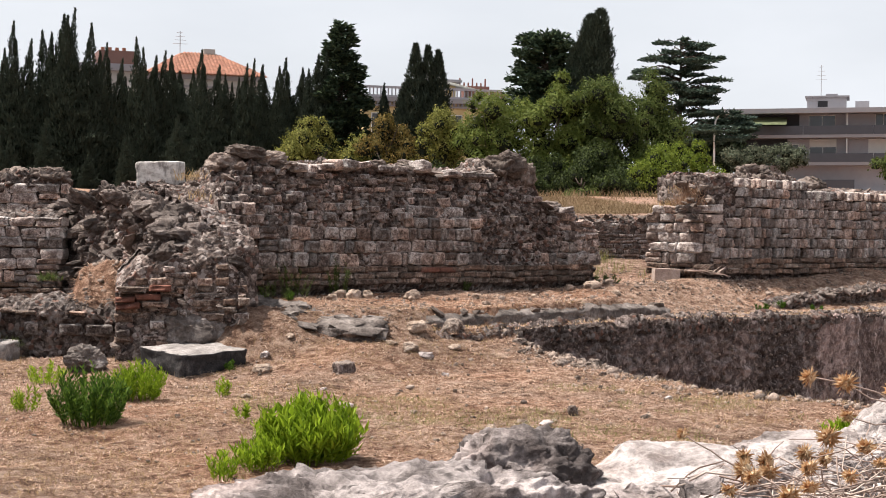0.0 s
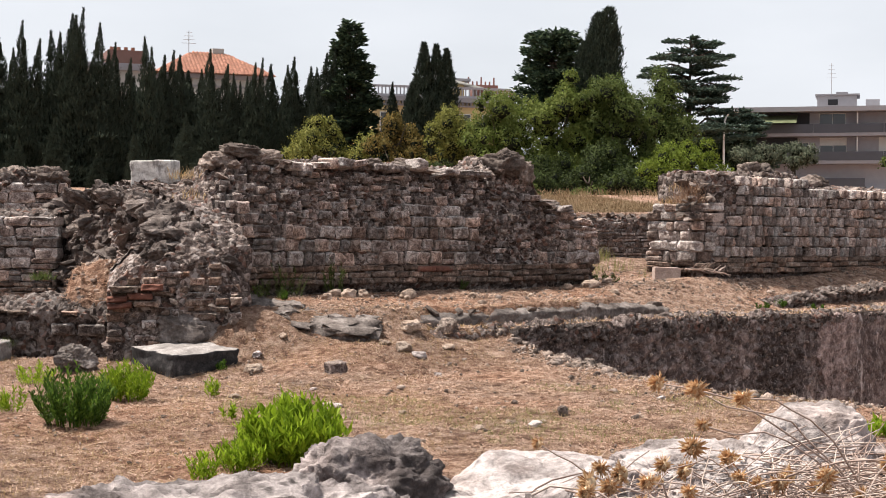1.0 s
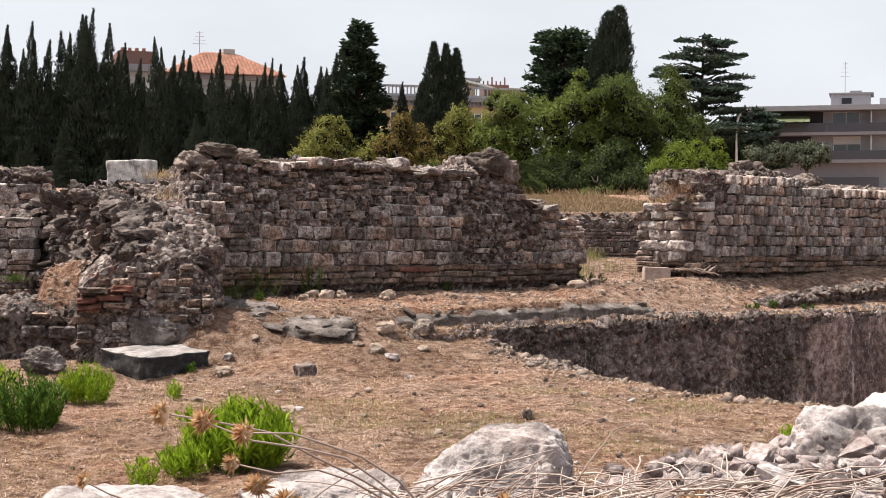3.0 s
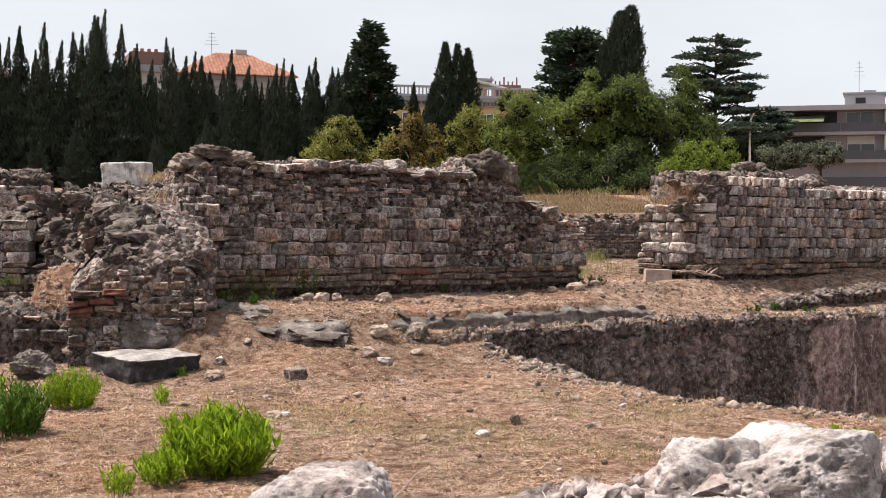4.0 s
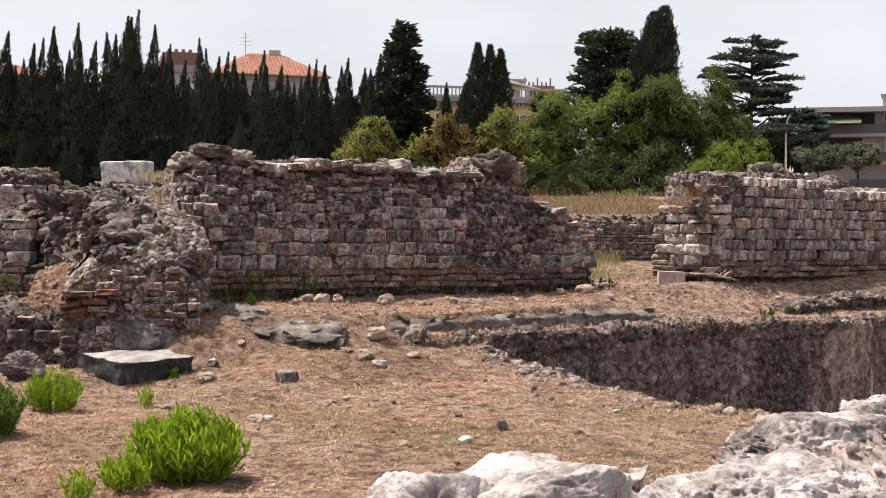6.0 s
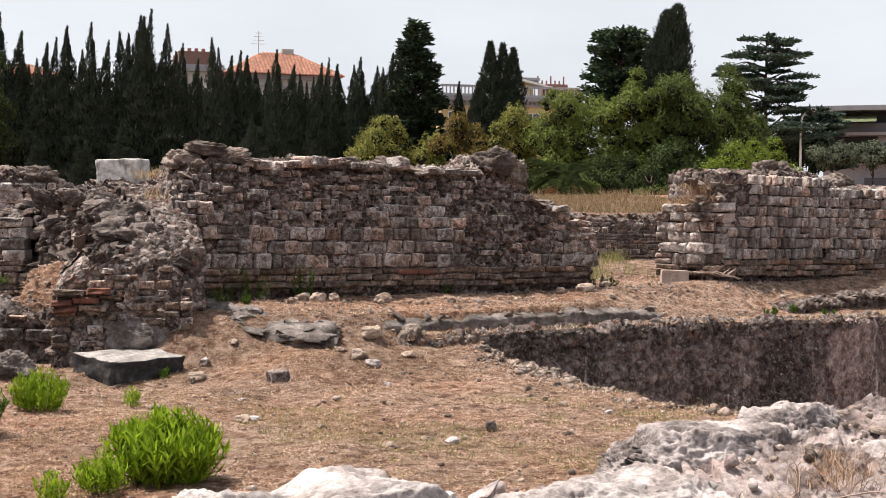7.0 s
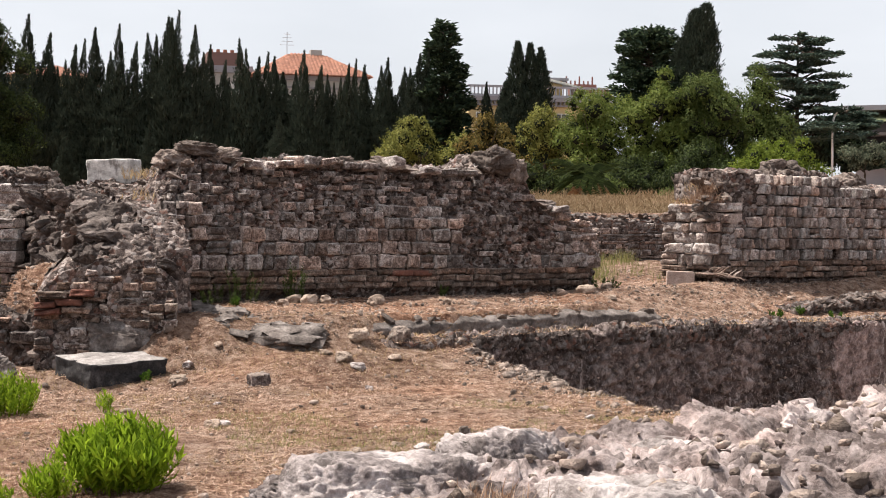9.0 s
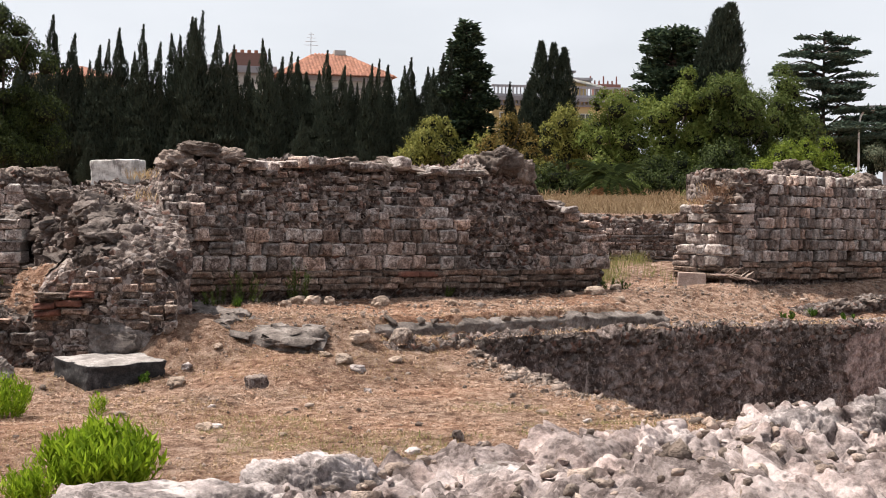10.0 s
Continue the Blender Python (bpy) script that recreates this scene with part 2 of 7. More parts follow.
def ground_mat():
    g = Graph("dry_straw_soil", 0.95, 0.1).world_space()
    c = g.ramp(g.noise(9, 8, 0.75), [(0.38, (0.125, 0.071, 0.051)), (0.48, (0.270, 0.169, 0.122)), (0.61, (0.47, 0.34, 0.268))])
    big = g.ramp(g.noise(0.9, 5, 0.6), [(0.36, 0.72), (0.62, 1.12)])
    c = g.mix(1.0, c, big, 'MULTIPLY')
    red = g.ramp(g.noise(0.55, 3, 0.5), [(0.45, 0.0), (0.65, 0.55)])
    c = g.mix(red, c, g.mix(1.0, c, (1.08, 0.82, 0.66), 'MULTIPLY'))
    fine = g.noise(75, 4, 0.8, (1.0, 2.4, 1.0))
    c = g.mix(1.0, c, g.ramp(fine, [(0.32, 0.42), (0.64, 1.38)]), 'MULTIPLY')
    g.bump(g.noise(24, 6, 0.75), 1.0, 0.045).bump(fine, 1.0, 0.02)
    return g.done(c)


M_GROUND = ground_mat()


def blade_mat(name, stops, rough=0.7, glow=0.35, vary=(0.6, 1.3)):
    """Leaves and straw: thin, so part of the light passes through."""
    g = Graph(name, rough, 0.08)
    c = g.ramp(g.geo.outputs["Random Per Island"], stops)
    g.co = g.geo.outputs["Position"]
    c = g.tint(c, g.noise(1.7, 4, 0.6), *vary)
    c = g.tint(c, g.info.outputs["Random"], 0.88, 1.1)
    mat = g.done(c)
    if glow:
        tr = g.n.new("ShaderNodeBsdfTranslucent")
        mx = g.n.new("ShaderNodeMixShader")
        mx.inputs["Fac"].default_value = glow
        g.l.new(c, tr.inputs["Color"])
        g.l.new(g.bsdf.outputs["BSDF"], mx.inputs[1])
        g.l.new(tr.outputs["BSDF"], mx.inputs[2])
        g.l.new(mx.outputs["Shader"], g.n["Material Output"].inputs["Surface"])
    return mat


M_WEED = blade_mat("wall_weed_leaf", [(0.0, (0.040, 0.058, 0.018)), (0.6, (0.075, 0.100, 0.028)), (1.0, (0.125, 0.150, 0.045))], 0.6, 0.35)
M_STRAW = blade_mat("dry_straw", [(0.0, (0.162, 0.093, 0.065)), (0.5, (0.416, 0.265, 0.186)), (1.0, (0.605, 0.464, 0.373))], 0.7, 0.2)
M_DRYGRASS = blade_mat("tall_dry_grass", [(0.0, (0.247, 0.150, 0.068)), (0.5, (0.360, 0.247, 0.128)), (1.0, (0.450, 0.345, 0.203))], 0.7, 0.3)
M_PALEGRASS = blade_mat("fading_green_grass", [(0.0, (0.120, 0.128, 0.038)), (0.5, (0.195, 0.188, 0.068)), (1.0, (0.315, 0.270, 0.135))], 0.7, 0.3)
M_LEAF = blade_mat("bright_herb_leaf", [(0.0, (0.128, 0.205, 0.014)), (0.5, (0.215, 0.323, 0.020)), (1.0, (0.352, 0.469, 0.039))], 0.5, 0.45)
M_LEAF_D = blade_mat("deep_herb_leaf", [(0.0, (0.034, 0.072, 0.012)), (0.6, (0.072, 0.132, 0.019)), (1.0, (0.145, 0.230, 0.034))], 0.5, 0.4)
M_CYPRESS = blade_mat("cypress_foliage", [(0.0, (0.036, 0.047, 0.035)), (0.7, (0.043, 0.055, 0.040)), (1.0, (0.055, 0.067, 0.047))], 0.8, 0.1, (0.8, 1.2))
M_CONIFER = blade_mat("conifer_foliage", [(0.0, (0.020, 0.035, 0.023)), (0.7, (0.041, 0.060, 0.035)), (1.0, (0.072, 0.098, 0.050))], 0.8, 0.12)
M_CEDAR = blade_mat("cedar_foliage", [(0.0, (0.039, 0.061, 0.051)), (0.7, (0.072, 0.105, 0.080)), (1.0, (0.126, 0.162, 0.117))], 0.8, 0.15)
M_SHRUB = blade_mat("broadleaf_foliage", [(0.0, (0.057, 0.082, 0.022)), (0.6, (0.078, 0.105, 0.027)), (1.0, (0.112, 0.134, 0.038))], 0.6, 0.3, (0.45, 1.5))
M_SHRUB_Y = blade_mat("yellowish_foliage", [(0.0, (0.090, 0.095, 0.023)), (0.6, (0.178, 0.184, 0.045)), (1.0, (0.281, 0.268, 0.076))], 0.6, 0.3, (0.6, 1.3))
M_SHRUB_R = blade_mat("rusty_foliage", [(0.0, (0.078, 0.063, 0.019)), (0.6, (0.146, 0.117, 0.034)), (1.0, (0.234, 0.155, 0.049))], 0.6, 0.3, (0.6, 1.3))
M_OLIVE = blade_mat("olive_foliage", [(0.0, (0.051, 0.064, 0.042)), (0.6, (0.093, 0.110, 0.071)), (1.0, (0.160, 0.169, 0.118))], 0.6, 0.2)
# Added filler for crowns; its near-black stands for the shade among inner twigs.
M_INNER = Graph("crown_fill_shade", 1.0, 0.0).done((0.020, 0.024, 0.017))
M_BARK = stone_mat("bark", (0.035, 0.026, 0.02), (0.075, 0.058, 0.045), (0.13, 0.105, 0.085), 2.0, (1, 1), 0.9, 0.3)
M_STEM = blade_mat("dry_stem", [(0.0, (0.225, 0.160, 0.135)), (0.5, (0.370, 0.285, 0.245)), (1.0, (0.56, 0.475, 0.42))], 0.7, 0.0, (0.7, 1.2))
M_THISTLE = blade_mat("dry_thistle_head", [(0.0, (0.26, 0.115, 0.055)), (0.4, (0.50, 0.30, 0.15)), (1.0, (0.68, 0.53, 0.36))], 0.7, 0.3)


def plain(name, colour, rough=0.8, spec=0.3, metal=0.0, scale=1.5, low=0.82, high=1.1):
    g = Graph(name, rough, spec).world_space()
    g.bsdf.inputs["Metallic"].default_value = metal
    c = g.tint(g.tint(g.ramp(g.noise(scale, 5, 0.6), [(0, colour), (1, colour)]), g.noise(scale, 5, 0.6), low, high), g.noise(scale * 9, 3), 0.9, 1.08)
    return g.done(c)


M_PLASTER_W = plain("pale_render", (0.36, 0.352, 0.375), 0.85)
M_PLASTER_Y = plain("ochre_render", (0.50, 0.39, 0.20), 0.85)
M_PLASTER_G = plain("grey_render", (0.40, 0.385, 0.36), 0.85)
M_CONCRETE = plain("grey_concrete", (0.27, 0.262, 0.278), 0.85)
M_DARK = plain("recess_shade_dark", (0.030, 0.030, 0.034), 0.7)
M_RAIL = plain("dark_balcony_panel", (0.075, 0.078, 0.092), 0.5)
M_AWNING = plain("green_awning_cloth", (0.21, 0.235, 0.13), 0.8)
M_METAL = plain("galvanised_steel", (0.45, 0.45, 0.46), 0.45, 0.5, 0.6)
M_REDMETAL = plain("red_sheet_metal", (0.24, 0.115, 0.095), 0.5)
M_GLASSY = plain("window_glass_far", (0.05, 0.055, 0.06), 0.12, 0.6)
M_CURTAIN = plain("white_blind", (0.62, 0.62, 0.60), 0.8)


def tile_mat():
    g = Graph("terracotta_tiles", 0.85, 0.2).world_space()
    c = g.ramp(g.noise(3.5, 5, 0.6), [(0.3, (0.24, 0.105, 0.07)), (0.7, (0.36, 0.18, 0.13))])
    c = g.tint(c, g.geo.outputs["Random Per Island"], 0.75, 1.2)
    return g.done(c)


M_TILE = tile_mat()

M_PLASTER_P = pit_mat("pink_pit_plaster", (0.131, 0.092, 0.085), (0.254, 0.185, 0.169), (0.416, 0.316, 0.289), (0.585, 0.493, 0.462))

M_HERB_DRY = blade_mat("withered_herb", [(0.0, (0.20, 0.105, 0.065)), (0.5, (0.33, 0.21, 0.145)), (1.0, (0.48, 0.37, 0.28))], 0.7, 0.2)
M_HEDGE = blade_mat("sunny_hedge_leaf", [(0.0, (0.068, 0.100, 0.013)), (0.6, (0.132, 0.180, 0.022)), (1.0, (0.208, 0.252, 0.042))], 0.6, 0.3, (0.5, 1.4))
# Deep green; in the undergrowth its darkness is the thicket's shade, put into colour.
M_SHADE = blade_mat("deep_green_shade_foliage", [(0.0, (0.018, 0.027, 0.010)), (0.6, (0.037, 0.053, 0.016)), (1.0, (0.072, 0.092, 0.027))], 0.6, 0.25, (0.4, 1.5))
M_BANK = blade_mat("bank_dry_grass", [(0.0, (0.101, 0.064, 0.035)), (0.5, (0.168, 0.117, 0.067)), (1.0, (0.235, 0.181, 0.114))], 0.7, 0.25)
M_WHITE_PAINT = plain("white_painted_steel", (0.78, 0.78, 0.78), 0.5)
M_SHRUB_L = blade_mat("light_broadleaf_foliage", [(0.0, (0.085, 0.120, 0.026)), (0.6, (0.121, 0.152, 0.035)), (1.0, (0.167, 0.189, 0.048))], 0.6, 0.3, (0.45, 1.5))
M_ATTIC = plain("dull_red_render", (0.17, 0.095, 0.08), 0.8)

# ---- helpers for meshes ----
UX, UY = 0.8215, 0.5702       # direction of the walls in plan


def uv_to_xy(u, v):
    return u * UX - v * UY, u * UY + v * UX


def mesh_of(name, verts, faces, mat, smooth=False):
    me = bpy.data.meshes.new(name)
    me.from_pydata([tuple(p) for p in verts], [], [tuple(f) for f in faces])
    if mat:
        me.materials.append(mat)
    if smooth:
        me.polygons.foreach_set("use_smooth", [True] * len(me.polygons))
    me.update()
    return me


def fast_mesh(name, verts, quads, mat, smooth=False):
    """A mesh from a numpy array of corners and one of quads (n x 4) or triangles (n x 3)."""
    me = bpy.data.meshes.new(name)
    n, k = quads.shape
    me.vertices.add(len(verts))
    me.vertices.foreach_set("co", np.ascontiguousarray(verts, dtype=np.float32).ravel())
    me.loops.add(n * k)
    me.loops.foreach_set("vertex_index", np.ascontiguousarray(quads, dtype=np.int32).ravel())
    me.polygons.add(n)
    me.polygons.foreach_set("loop_start", np.arange(0, n * k, k, dtype=np.int32))
    me.polygons.foreach_set("loop_total", np.full(n, k, dtype=np.int32))
    if smooth:
        me.polygons.foreach_set("use_smooth", np.ones(n, dtype=bool))
    if mat:
        me.materials.append(mat)
    me.update(calc_edges=True)
    me.validate()
    return me


def bm_mesh(name, bm, mat=None, smooth=False):
    me = bpy.data.meshes.new(name)
    bm.to_mesh(me)
    bm.free()
    if mat:
        me.materials.append(mat)
    if smooth:
        me.polygons.foreach_set("use_smooth", [True] * len(me.polygons))
    return me


def part(name, me, parent, label="", m=None, kind=""):
    """Links a mesh as one part under a thing or under a part."""
    ob = new(name, me)
    ob.parent = parent
    if m is not None:
        ob.matrix_basis = m
    return tagged(ob, label, "", "", kind)


def thing(name, label, category, me=None, m=None, group="", kind=""):
    ob = new(name, me)
    if m is not None:
        ob.matrix_basis = m
    return tagged(ob, label, category, group, kind)


def hash2(ix, iy, seed):
    h = (ix.astype(np.int64) * 374761393 + iy.astype(np.int64) * 668265263 + seed * 69069) & 0x7FFFFFFF
    h = ((h ^ (h >> 13)) * 1274126177) & 0x7FFFFFFF
    return ((h ^ (h >> 16)) & 0xFFFF) / 65535.0


def vnoise(x, y, seed=0):
    """Value noise from -1 to 1 on arrays."""
    ix, iy = np.floor(x), np.floor(y)
    fx, fy = x - ix, y - iy
    fx, fy = fx * fx * (3 - 2 * fx), fy * fy * (3 - 2 * fy)
    a, b = hash2(ix, iy, seed), hash2(ix + 1, iy, seed)
    c, d = hash2(ix, iy + 1, seed), hash2(ix + 1, iy + 1, seed)
    return 2 * ((a * (1 - fx) + b * fx) * (1 - fy) + (c * (1 - fx) + d * fx) * fy) - 1


def fbm(x, y, octaves=4, seed=0):
    out, amp = 0.0, 1.0
    for k in range(octaves):
        out = out + amp * vnoise(x * 2 ** k, y * 2 ** k, seed + k)
        amp *= 0.55
    return out


def ramp01(x, a, b):
    t = np.clip((x - a) / (b - a), 0, 1)
    return t * t * (3 - 2 * t)


def pit_edge(v):
    """u of the pit's ragged west edge."""
    return np.interp(v, [2.0, 3.8, 5.0, 5.4, 5.85, 6.3, 6.86, 7.34, 8.3], [6.6, 6.2, 5.95, 5.85, 5.97, 6.04, 6.25, 6.28, 6.35]) + 0.06 * vnoise(v * 3.1, v * 0 + 3, 5) + 0.03 * vnoise(v * 9, v * 0, 6)


PIT_V = 8.3      # face of the pit's long wall
PIT_FLOOR = -1.5


def ground_z(x, y, fine=True):
    x, y = np.asarray(x, float), np.asarray(y, float)
    u, v = x * UX + y * UY, -x * UY + y * UX
    z = 0.05 + 0.036 * (np.clip(y, -3, 9.5) - 8.4)
    wob = 0.10 * vnoise(u * 1.7, v * 0 + 1.5, 11) + 0.05 * vnoise(u * 5.3, v * 0, 12)
    step = np.interp(u, [3.5, 4.2, 4.8, 5.4, 6.5, 9], [9.55, 9.35, 8.95, 8.75, 8.6, 8.6]) + wob
    z = z + 0.17 * ramp01(v, 7.2, 8.5) * ramp01(u, 3.4, 4.5)
    terr = 0.55 + 0.02 * (u - 6) * (u > 6) + 0.05 * ramp01(v, 9.2, 10.2)
    back = np.interp(u, [4.0, 5.2, 5.8, 8.5, 9.5, 16], [0.80, 0.55, 0.12, 0.12, 0.3, 0.3])
    ahead = np.interp(u, [8.5, 9.5, 16], [0.10, 1.5, 1.5])
    rise = ramp01(v, step - back, step + ahead)
    z = z + (terr - z) * rise * ramp01(u, 3.2, 3.9)
    z = z + (0.36 - z) * ramp01(v, 8.2, 8.35) * (1 - rise) * ramp01(u, 5.4, 5.8)
    # towards the upper court and the hill behind
    z = z + (0.92 - z) * ramp01(y, 15.5, 19.0)
    hill = np.interp(y, [20.6, 30, 60, 84, 150, 400, 3000], [1.66, 1.95, 2.85, 3.6, 6.6, 7.0, 7.0])
    z = np.where(y > 20.6, hill, z)
    z = z - 0.085 * np.exp(-(((x + 2.55) / 0.75) ** 2 + ((y - 8.75) / 0.55) ** 2))
    # the pit
    inside = ramp01(u, pit_edge(v) - 0.03, pit_edge(v) + 0.09) * (v < PIT_V + 0.14) * ramp01(v, 1.6, 1.8) * (1 - ramp01(u, 15.8, 16))
    z = z + (PIT_FLOOR - z) * inside
    near = np.exp(-((np.clip(y - 16, 0, None)) / 25) ** 2)
    z = z + 0.030 * vnoise(x * 0.8, y * 0.8, 20) * near
    if fine:
        z = z + (0.014 * fbm(x * 5, y * 5, 3, 30) + 0.006 * vnoise(x * 31, y * 31, 40)) * near * (1 - inside)
        z = z + 0.25 * fbm(x * 0.06, y * 0.06, 3, 50) * ramp01(y, 24, 60)
    return z


def gz(x, y):
    return float(ground_z(np.array([x]), np.array([y]), False)[0])


def spread(lo, hi, step, far, growth=1.35):
    inner = list(np.arange(lo, hi, step))
    a, d = [], step
    p = lo
    while p > -far:
        d *= growth
        p -= d
        a.append(p)
    b, d = [], step
    p = inner[-1]
    while p < far:
        d *= growth
        p += d
        b.append(p)
    return np.array(a[::-1] + inner + b)


def build_ground():
    xs, ys = spread(-5.6, 8.6, 0.036, 2500), spread(2.6, 21.2, 0.036, 2500)
    gx, gy = np.meshgrid(xs, ys)
    v = np.stack([gx.ravel(), gy.ravel(), ground_z(gx, gy).ravel()], 1)
    nx, ny = len(xs), len(ys)
    i = np.arange(nx * ny).reshape(ny, nx)
    q = np.stack([i[:-1, :-1].ravel(), i[:-1, 1:].ravel(), i[1:, 1:].ravel(), i[1:, :-1].ravel()], 1)
    thing("ground", "dry straw-covered soil with a sunken pit and a rising hillside", "ground", fast_mesh("ground", v, q, M_GROUND, True), kind="structure")


build_ground()


def blades(name, x, y, z, length, width, lean, mat, rng, parent=None, label="", category="", kind="stuff"):
    """Thin bent blades, two quads each, at the given places. lean: 0 upright, 1 lying."""
    n = len(x)
    az = rng.uniform(0, 2 * np.pi, n)
    ln = length * rng.uniform(0.5, 1.3, n)
    tilt = np.clip(lean + rng.normal(0, 0.16, n), 0, 1.0) * np.pi / 2
    d1 = np.stack([np.cos(az) * np.sin(tilt), np.sin(az) * np.sin(tilt), np.cos(tilt)], 1)
    tilt2 = np.clip(tilt + rng.uniform(0.0, 0.5, n), 0, 1.65)
    d2 = np.stack([np.cos(az) * np.sin(tilt2), np.sin(az) * np.sin(tilt2), np.cos(tilt2)], 1)
    s = np.stack([-np.sin(az), np.cos(az), np.zeros(n)], 1) * (width * rng.uniform(0.6, 1.3, n) / 2)[:, None]
    tw = rng.uniform(-0.6, 0.6, n)
    s = s * np.cos(tw)[:, None] + np.array([0, 0, 1]) * (np.linalg.norm(s, axis=1) * np.sin(tw))[:, None]
    p0 = np.stack([x, y, z], 1)
    p1 = p0 + d1 * (ln * 0.55)[:, None]
    p2 = p1 + d2 * (ln * 0.45)[:, None]
    v = np.stack([p0 - s * 0.7, p0 + s * 0.7, p1 + s, p1 - s, p2 + s * 0.2, p2 - s * 0.2], 1).reshape(-1, 3)
    b = np.arange(n)[:, None] * 6
    q = np.concatenate([b + np.array([[0, 1, 2, 3]]), b + np.array([[3, 2, 4, 5]])])
    me = fast_mesh(name, v, q, mat)
    if parent:
        return part(name, me, parent, label)
    return thing(name, label, category, me, kind=kind)

# ---- stones ----
def boulder(seed, level, square=0.62, rough=0.10, pits=0.05, fine=0.02, mat=None, layered=0.0, upright=0.0):
    """A weathered rock of unit half-size: a rounded block, hollowed and pitted."""
    bm = bmesh.new()
    bmesh.ops.create_icosphere(bm, subdivisions=level, radius=1.0)
    s = Vector((seed * 7.31, seed * 3.17, seed * 1.73))
    cut = random.Random(seed)
    planes = [(Vector((cut.gauss(0, 1), cut.gauss(0, 1), cut.gauss(0, 0.8))).normalized(), cut.uniform(0.74, 1.0)) for _ in range(12)]
    for v in bm.verts:
        d = v.co.normalized()
        p = Vector((math.copysign(abs(d.x) ** square, d.x), math.copysign(abs(d.y) ** square, d.y), math.copysign(abs(d.z) ** (upright or square), d.z)))
        for nrm, far in planes:
            reach = p.dot(nrm)
            if reach > far:
                p *= 0.15 + 0.85 * far / reach
        r = 1.0 + rough * 1.6 * noise.fractal(p * 1.2 + s, 0.8, 2.0, 3)
        n = noise.fractal(p * 3.8 + s, 0.8, 2.1, 6)
        c1 = noise.voronoi(p * 3.2 + s + Vector((n, n, n)) * 0.25, distance_metric='DISTANCE', exponent=2.5)[0][0]
        c2 = noise.voronoi(p * 9.5 + s, distance_metric='DISTANCE', exponent=2.5)[0][0]
        r += rough * 0.7 * n - pits * max(0.0, 0.42 - c1) / 0.42 - pits * 0.55 * max(0.0, 0.36 - c2) / 0.36
        r += fine * noise.fractal(p * 20 + s, 0.7, 2.2, 3) - rough * 0.9 * max(0.0, 0.16 - abs(noise.fractal(p * 2.3 - s, 0.8, 2.1, 4))) / 0.16 * 0.35
        if layered:
            r += layered * noise.noise(Vector((d.x * 0.6, d.y * 0.6, d.z * 9)) + s)
        v.co = p * r * 0.86
    return bm_mesh("rock", bm, mat, True)


def block_mesh(rng, mat, soft=0.09):
    """A worn squared stone, one metre in each direction, to be scaled: an uneven face with broken arrises, and plain sides."""
    b = soft * rng.uniform(0.7, 1.3)
    g = (-0.5, -0.5 + b, -0.18, 0.18, 0.5 - b, 0.5)
    skew = rng.uniform(-0.075, 0.075, (2, 2, 2))
    seed = Vector(rng.uniform(0, 90, 3))
    bm = bmesh.new()
    rows = []
    for i, x in enumerate(g):
        row = []
        for j, z in enumerate(g):
            rim = (i in (0, 5)) + (j in (0, 5))
            fx, fz = x + 0.5, z + 0.5
            off = (skew[0, 0] * (1 - fx) + skew[1, 0] * fx) * (1 - fz) + (skew[0, 1] * (1 - fx) + skew[1, 1] * fx) * fz
            k = 1.0 - (0.05 if rim == 2 else 0.0) * rng.uniform(0.3, 2.2)
            y = -0.5 + (0.0, 0.10, 0.20)[rim] * rng.uniform(0.6, 1.3) + 0.11 * noise.fractal(Vector((x * 2.3, 0, z * 2.3)) + seed, 0.7, 2, 3)
            jit = 0.032 if rim else 0.02
            row.append(bm.verts.new((x * k + off[0] + rng.uniform(-jit, jit), y, z * k + off[1] + rng.uniform(-jit, jit))))
        rows.append(row)
    for i in range(5):
        for j in range(5):
            bm.faces.new((rows[i][j], rows[i + 1][j], rows[i + 1][j + 1], rows[i][j + 1])).smooth = 0 < i < 4 and 0 < j < 4
    ring = [rows[i][0] for i in range(5)] + [rows[5][j] for j in range(5)] + [rows[i][5] for i in range(5, 0, -1)] + [rows[0][j] for j in range(5, 0, -1)]
    back = [bm.verts.new((v.co.x * 0.96, 0.5, v.co.z * 0.96)) for v in ring]
    for k in range(20):
        bm.faces.new((ring[k], back[k], back[(k + 1) % 20], ring[(k + 1) % 20]))
    bm.faces.new(back)
    return bm_mesh("stone", bm, mat)


def hull_bm(rng, points=15, flat=1.0):
    bm = bmesh.new()
    for _ in range(points):
        p = Vector(rng.normal(0, 1, 3)).normalized() * rng.uniform(0.84, 1.06)
        bm.verts.new((p.x, p.y, p.z * flat))
    r = bmesh.ops.convex_hull(bm, input=list(bm.verts))
    bmesh.ops.delete(bm, geom=[g for g in r["geom_interior"] if isinstance(g, bmesh.types.BMVert)], context='VERTS')
    return bm


def shard_mesh(rng, mat, flat=0.7):
    """A broken stone with flat faces and rough edges, of unit half-size."""
    bm = bmesh.new()
    for _ in range(11):
        q = rng.uniform(-1, 1, 3)
        q = q / max(abs(q)) * rng.uniform(0.78, 1.0)
        bm.verts.new((q[0], q[1], q[2] * flat))
    r = bmesh.ops.convex_hull(bm, input=list(bm.verts))
    bmesh.ops.delete(bm, geom=[g for g in r["geom_interior"] if isinstance(g, bmesh.types.BMVert)], context='VERTS')
    bmesh.ops.subdivide_edges(bm, edges=list(bm.edges), cuts=2, use_grid_fill=True)
    seed = Vector(rng.uniform(0, 90, 3))
    for v in bm.verts:
        v.co += v.co.normalized() * (0.16 * noise.fractal(v.co * 1.9 + seed, 0.7, 2.1, 4) - 0.05)
    return bm_mesh("stone", bm, mat)


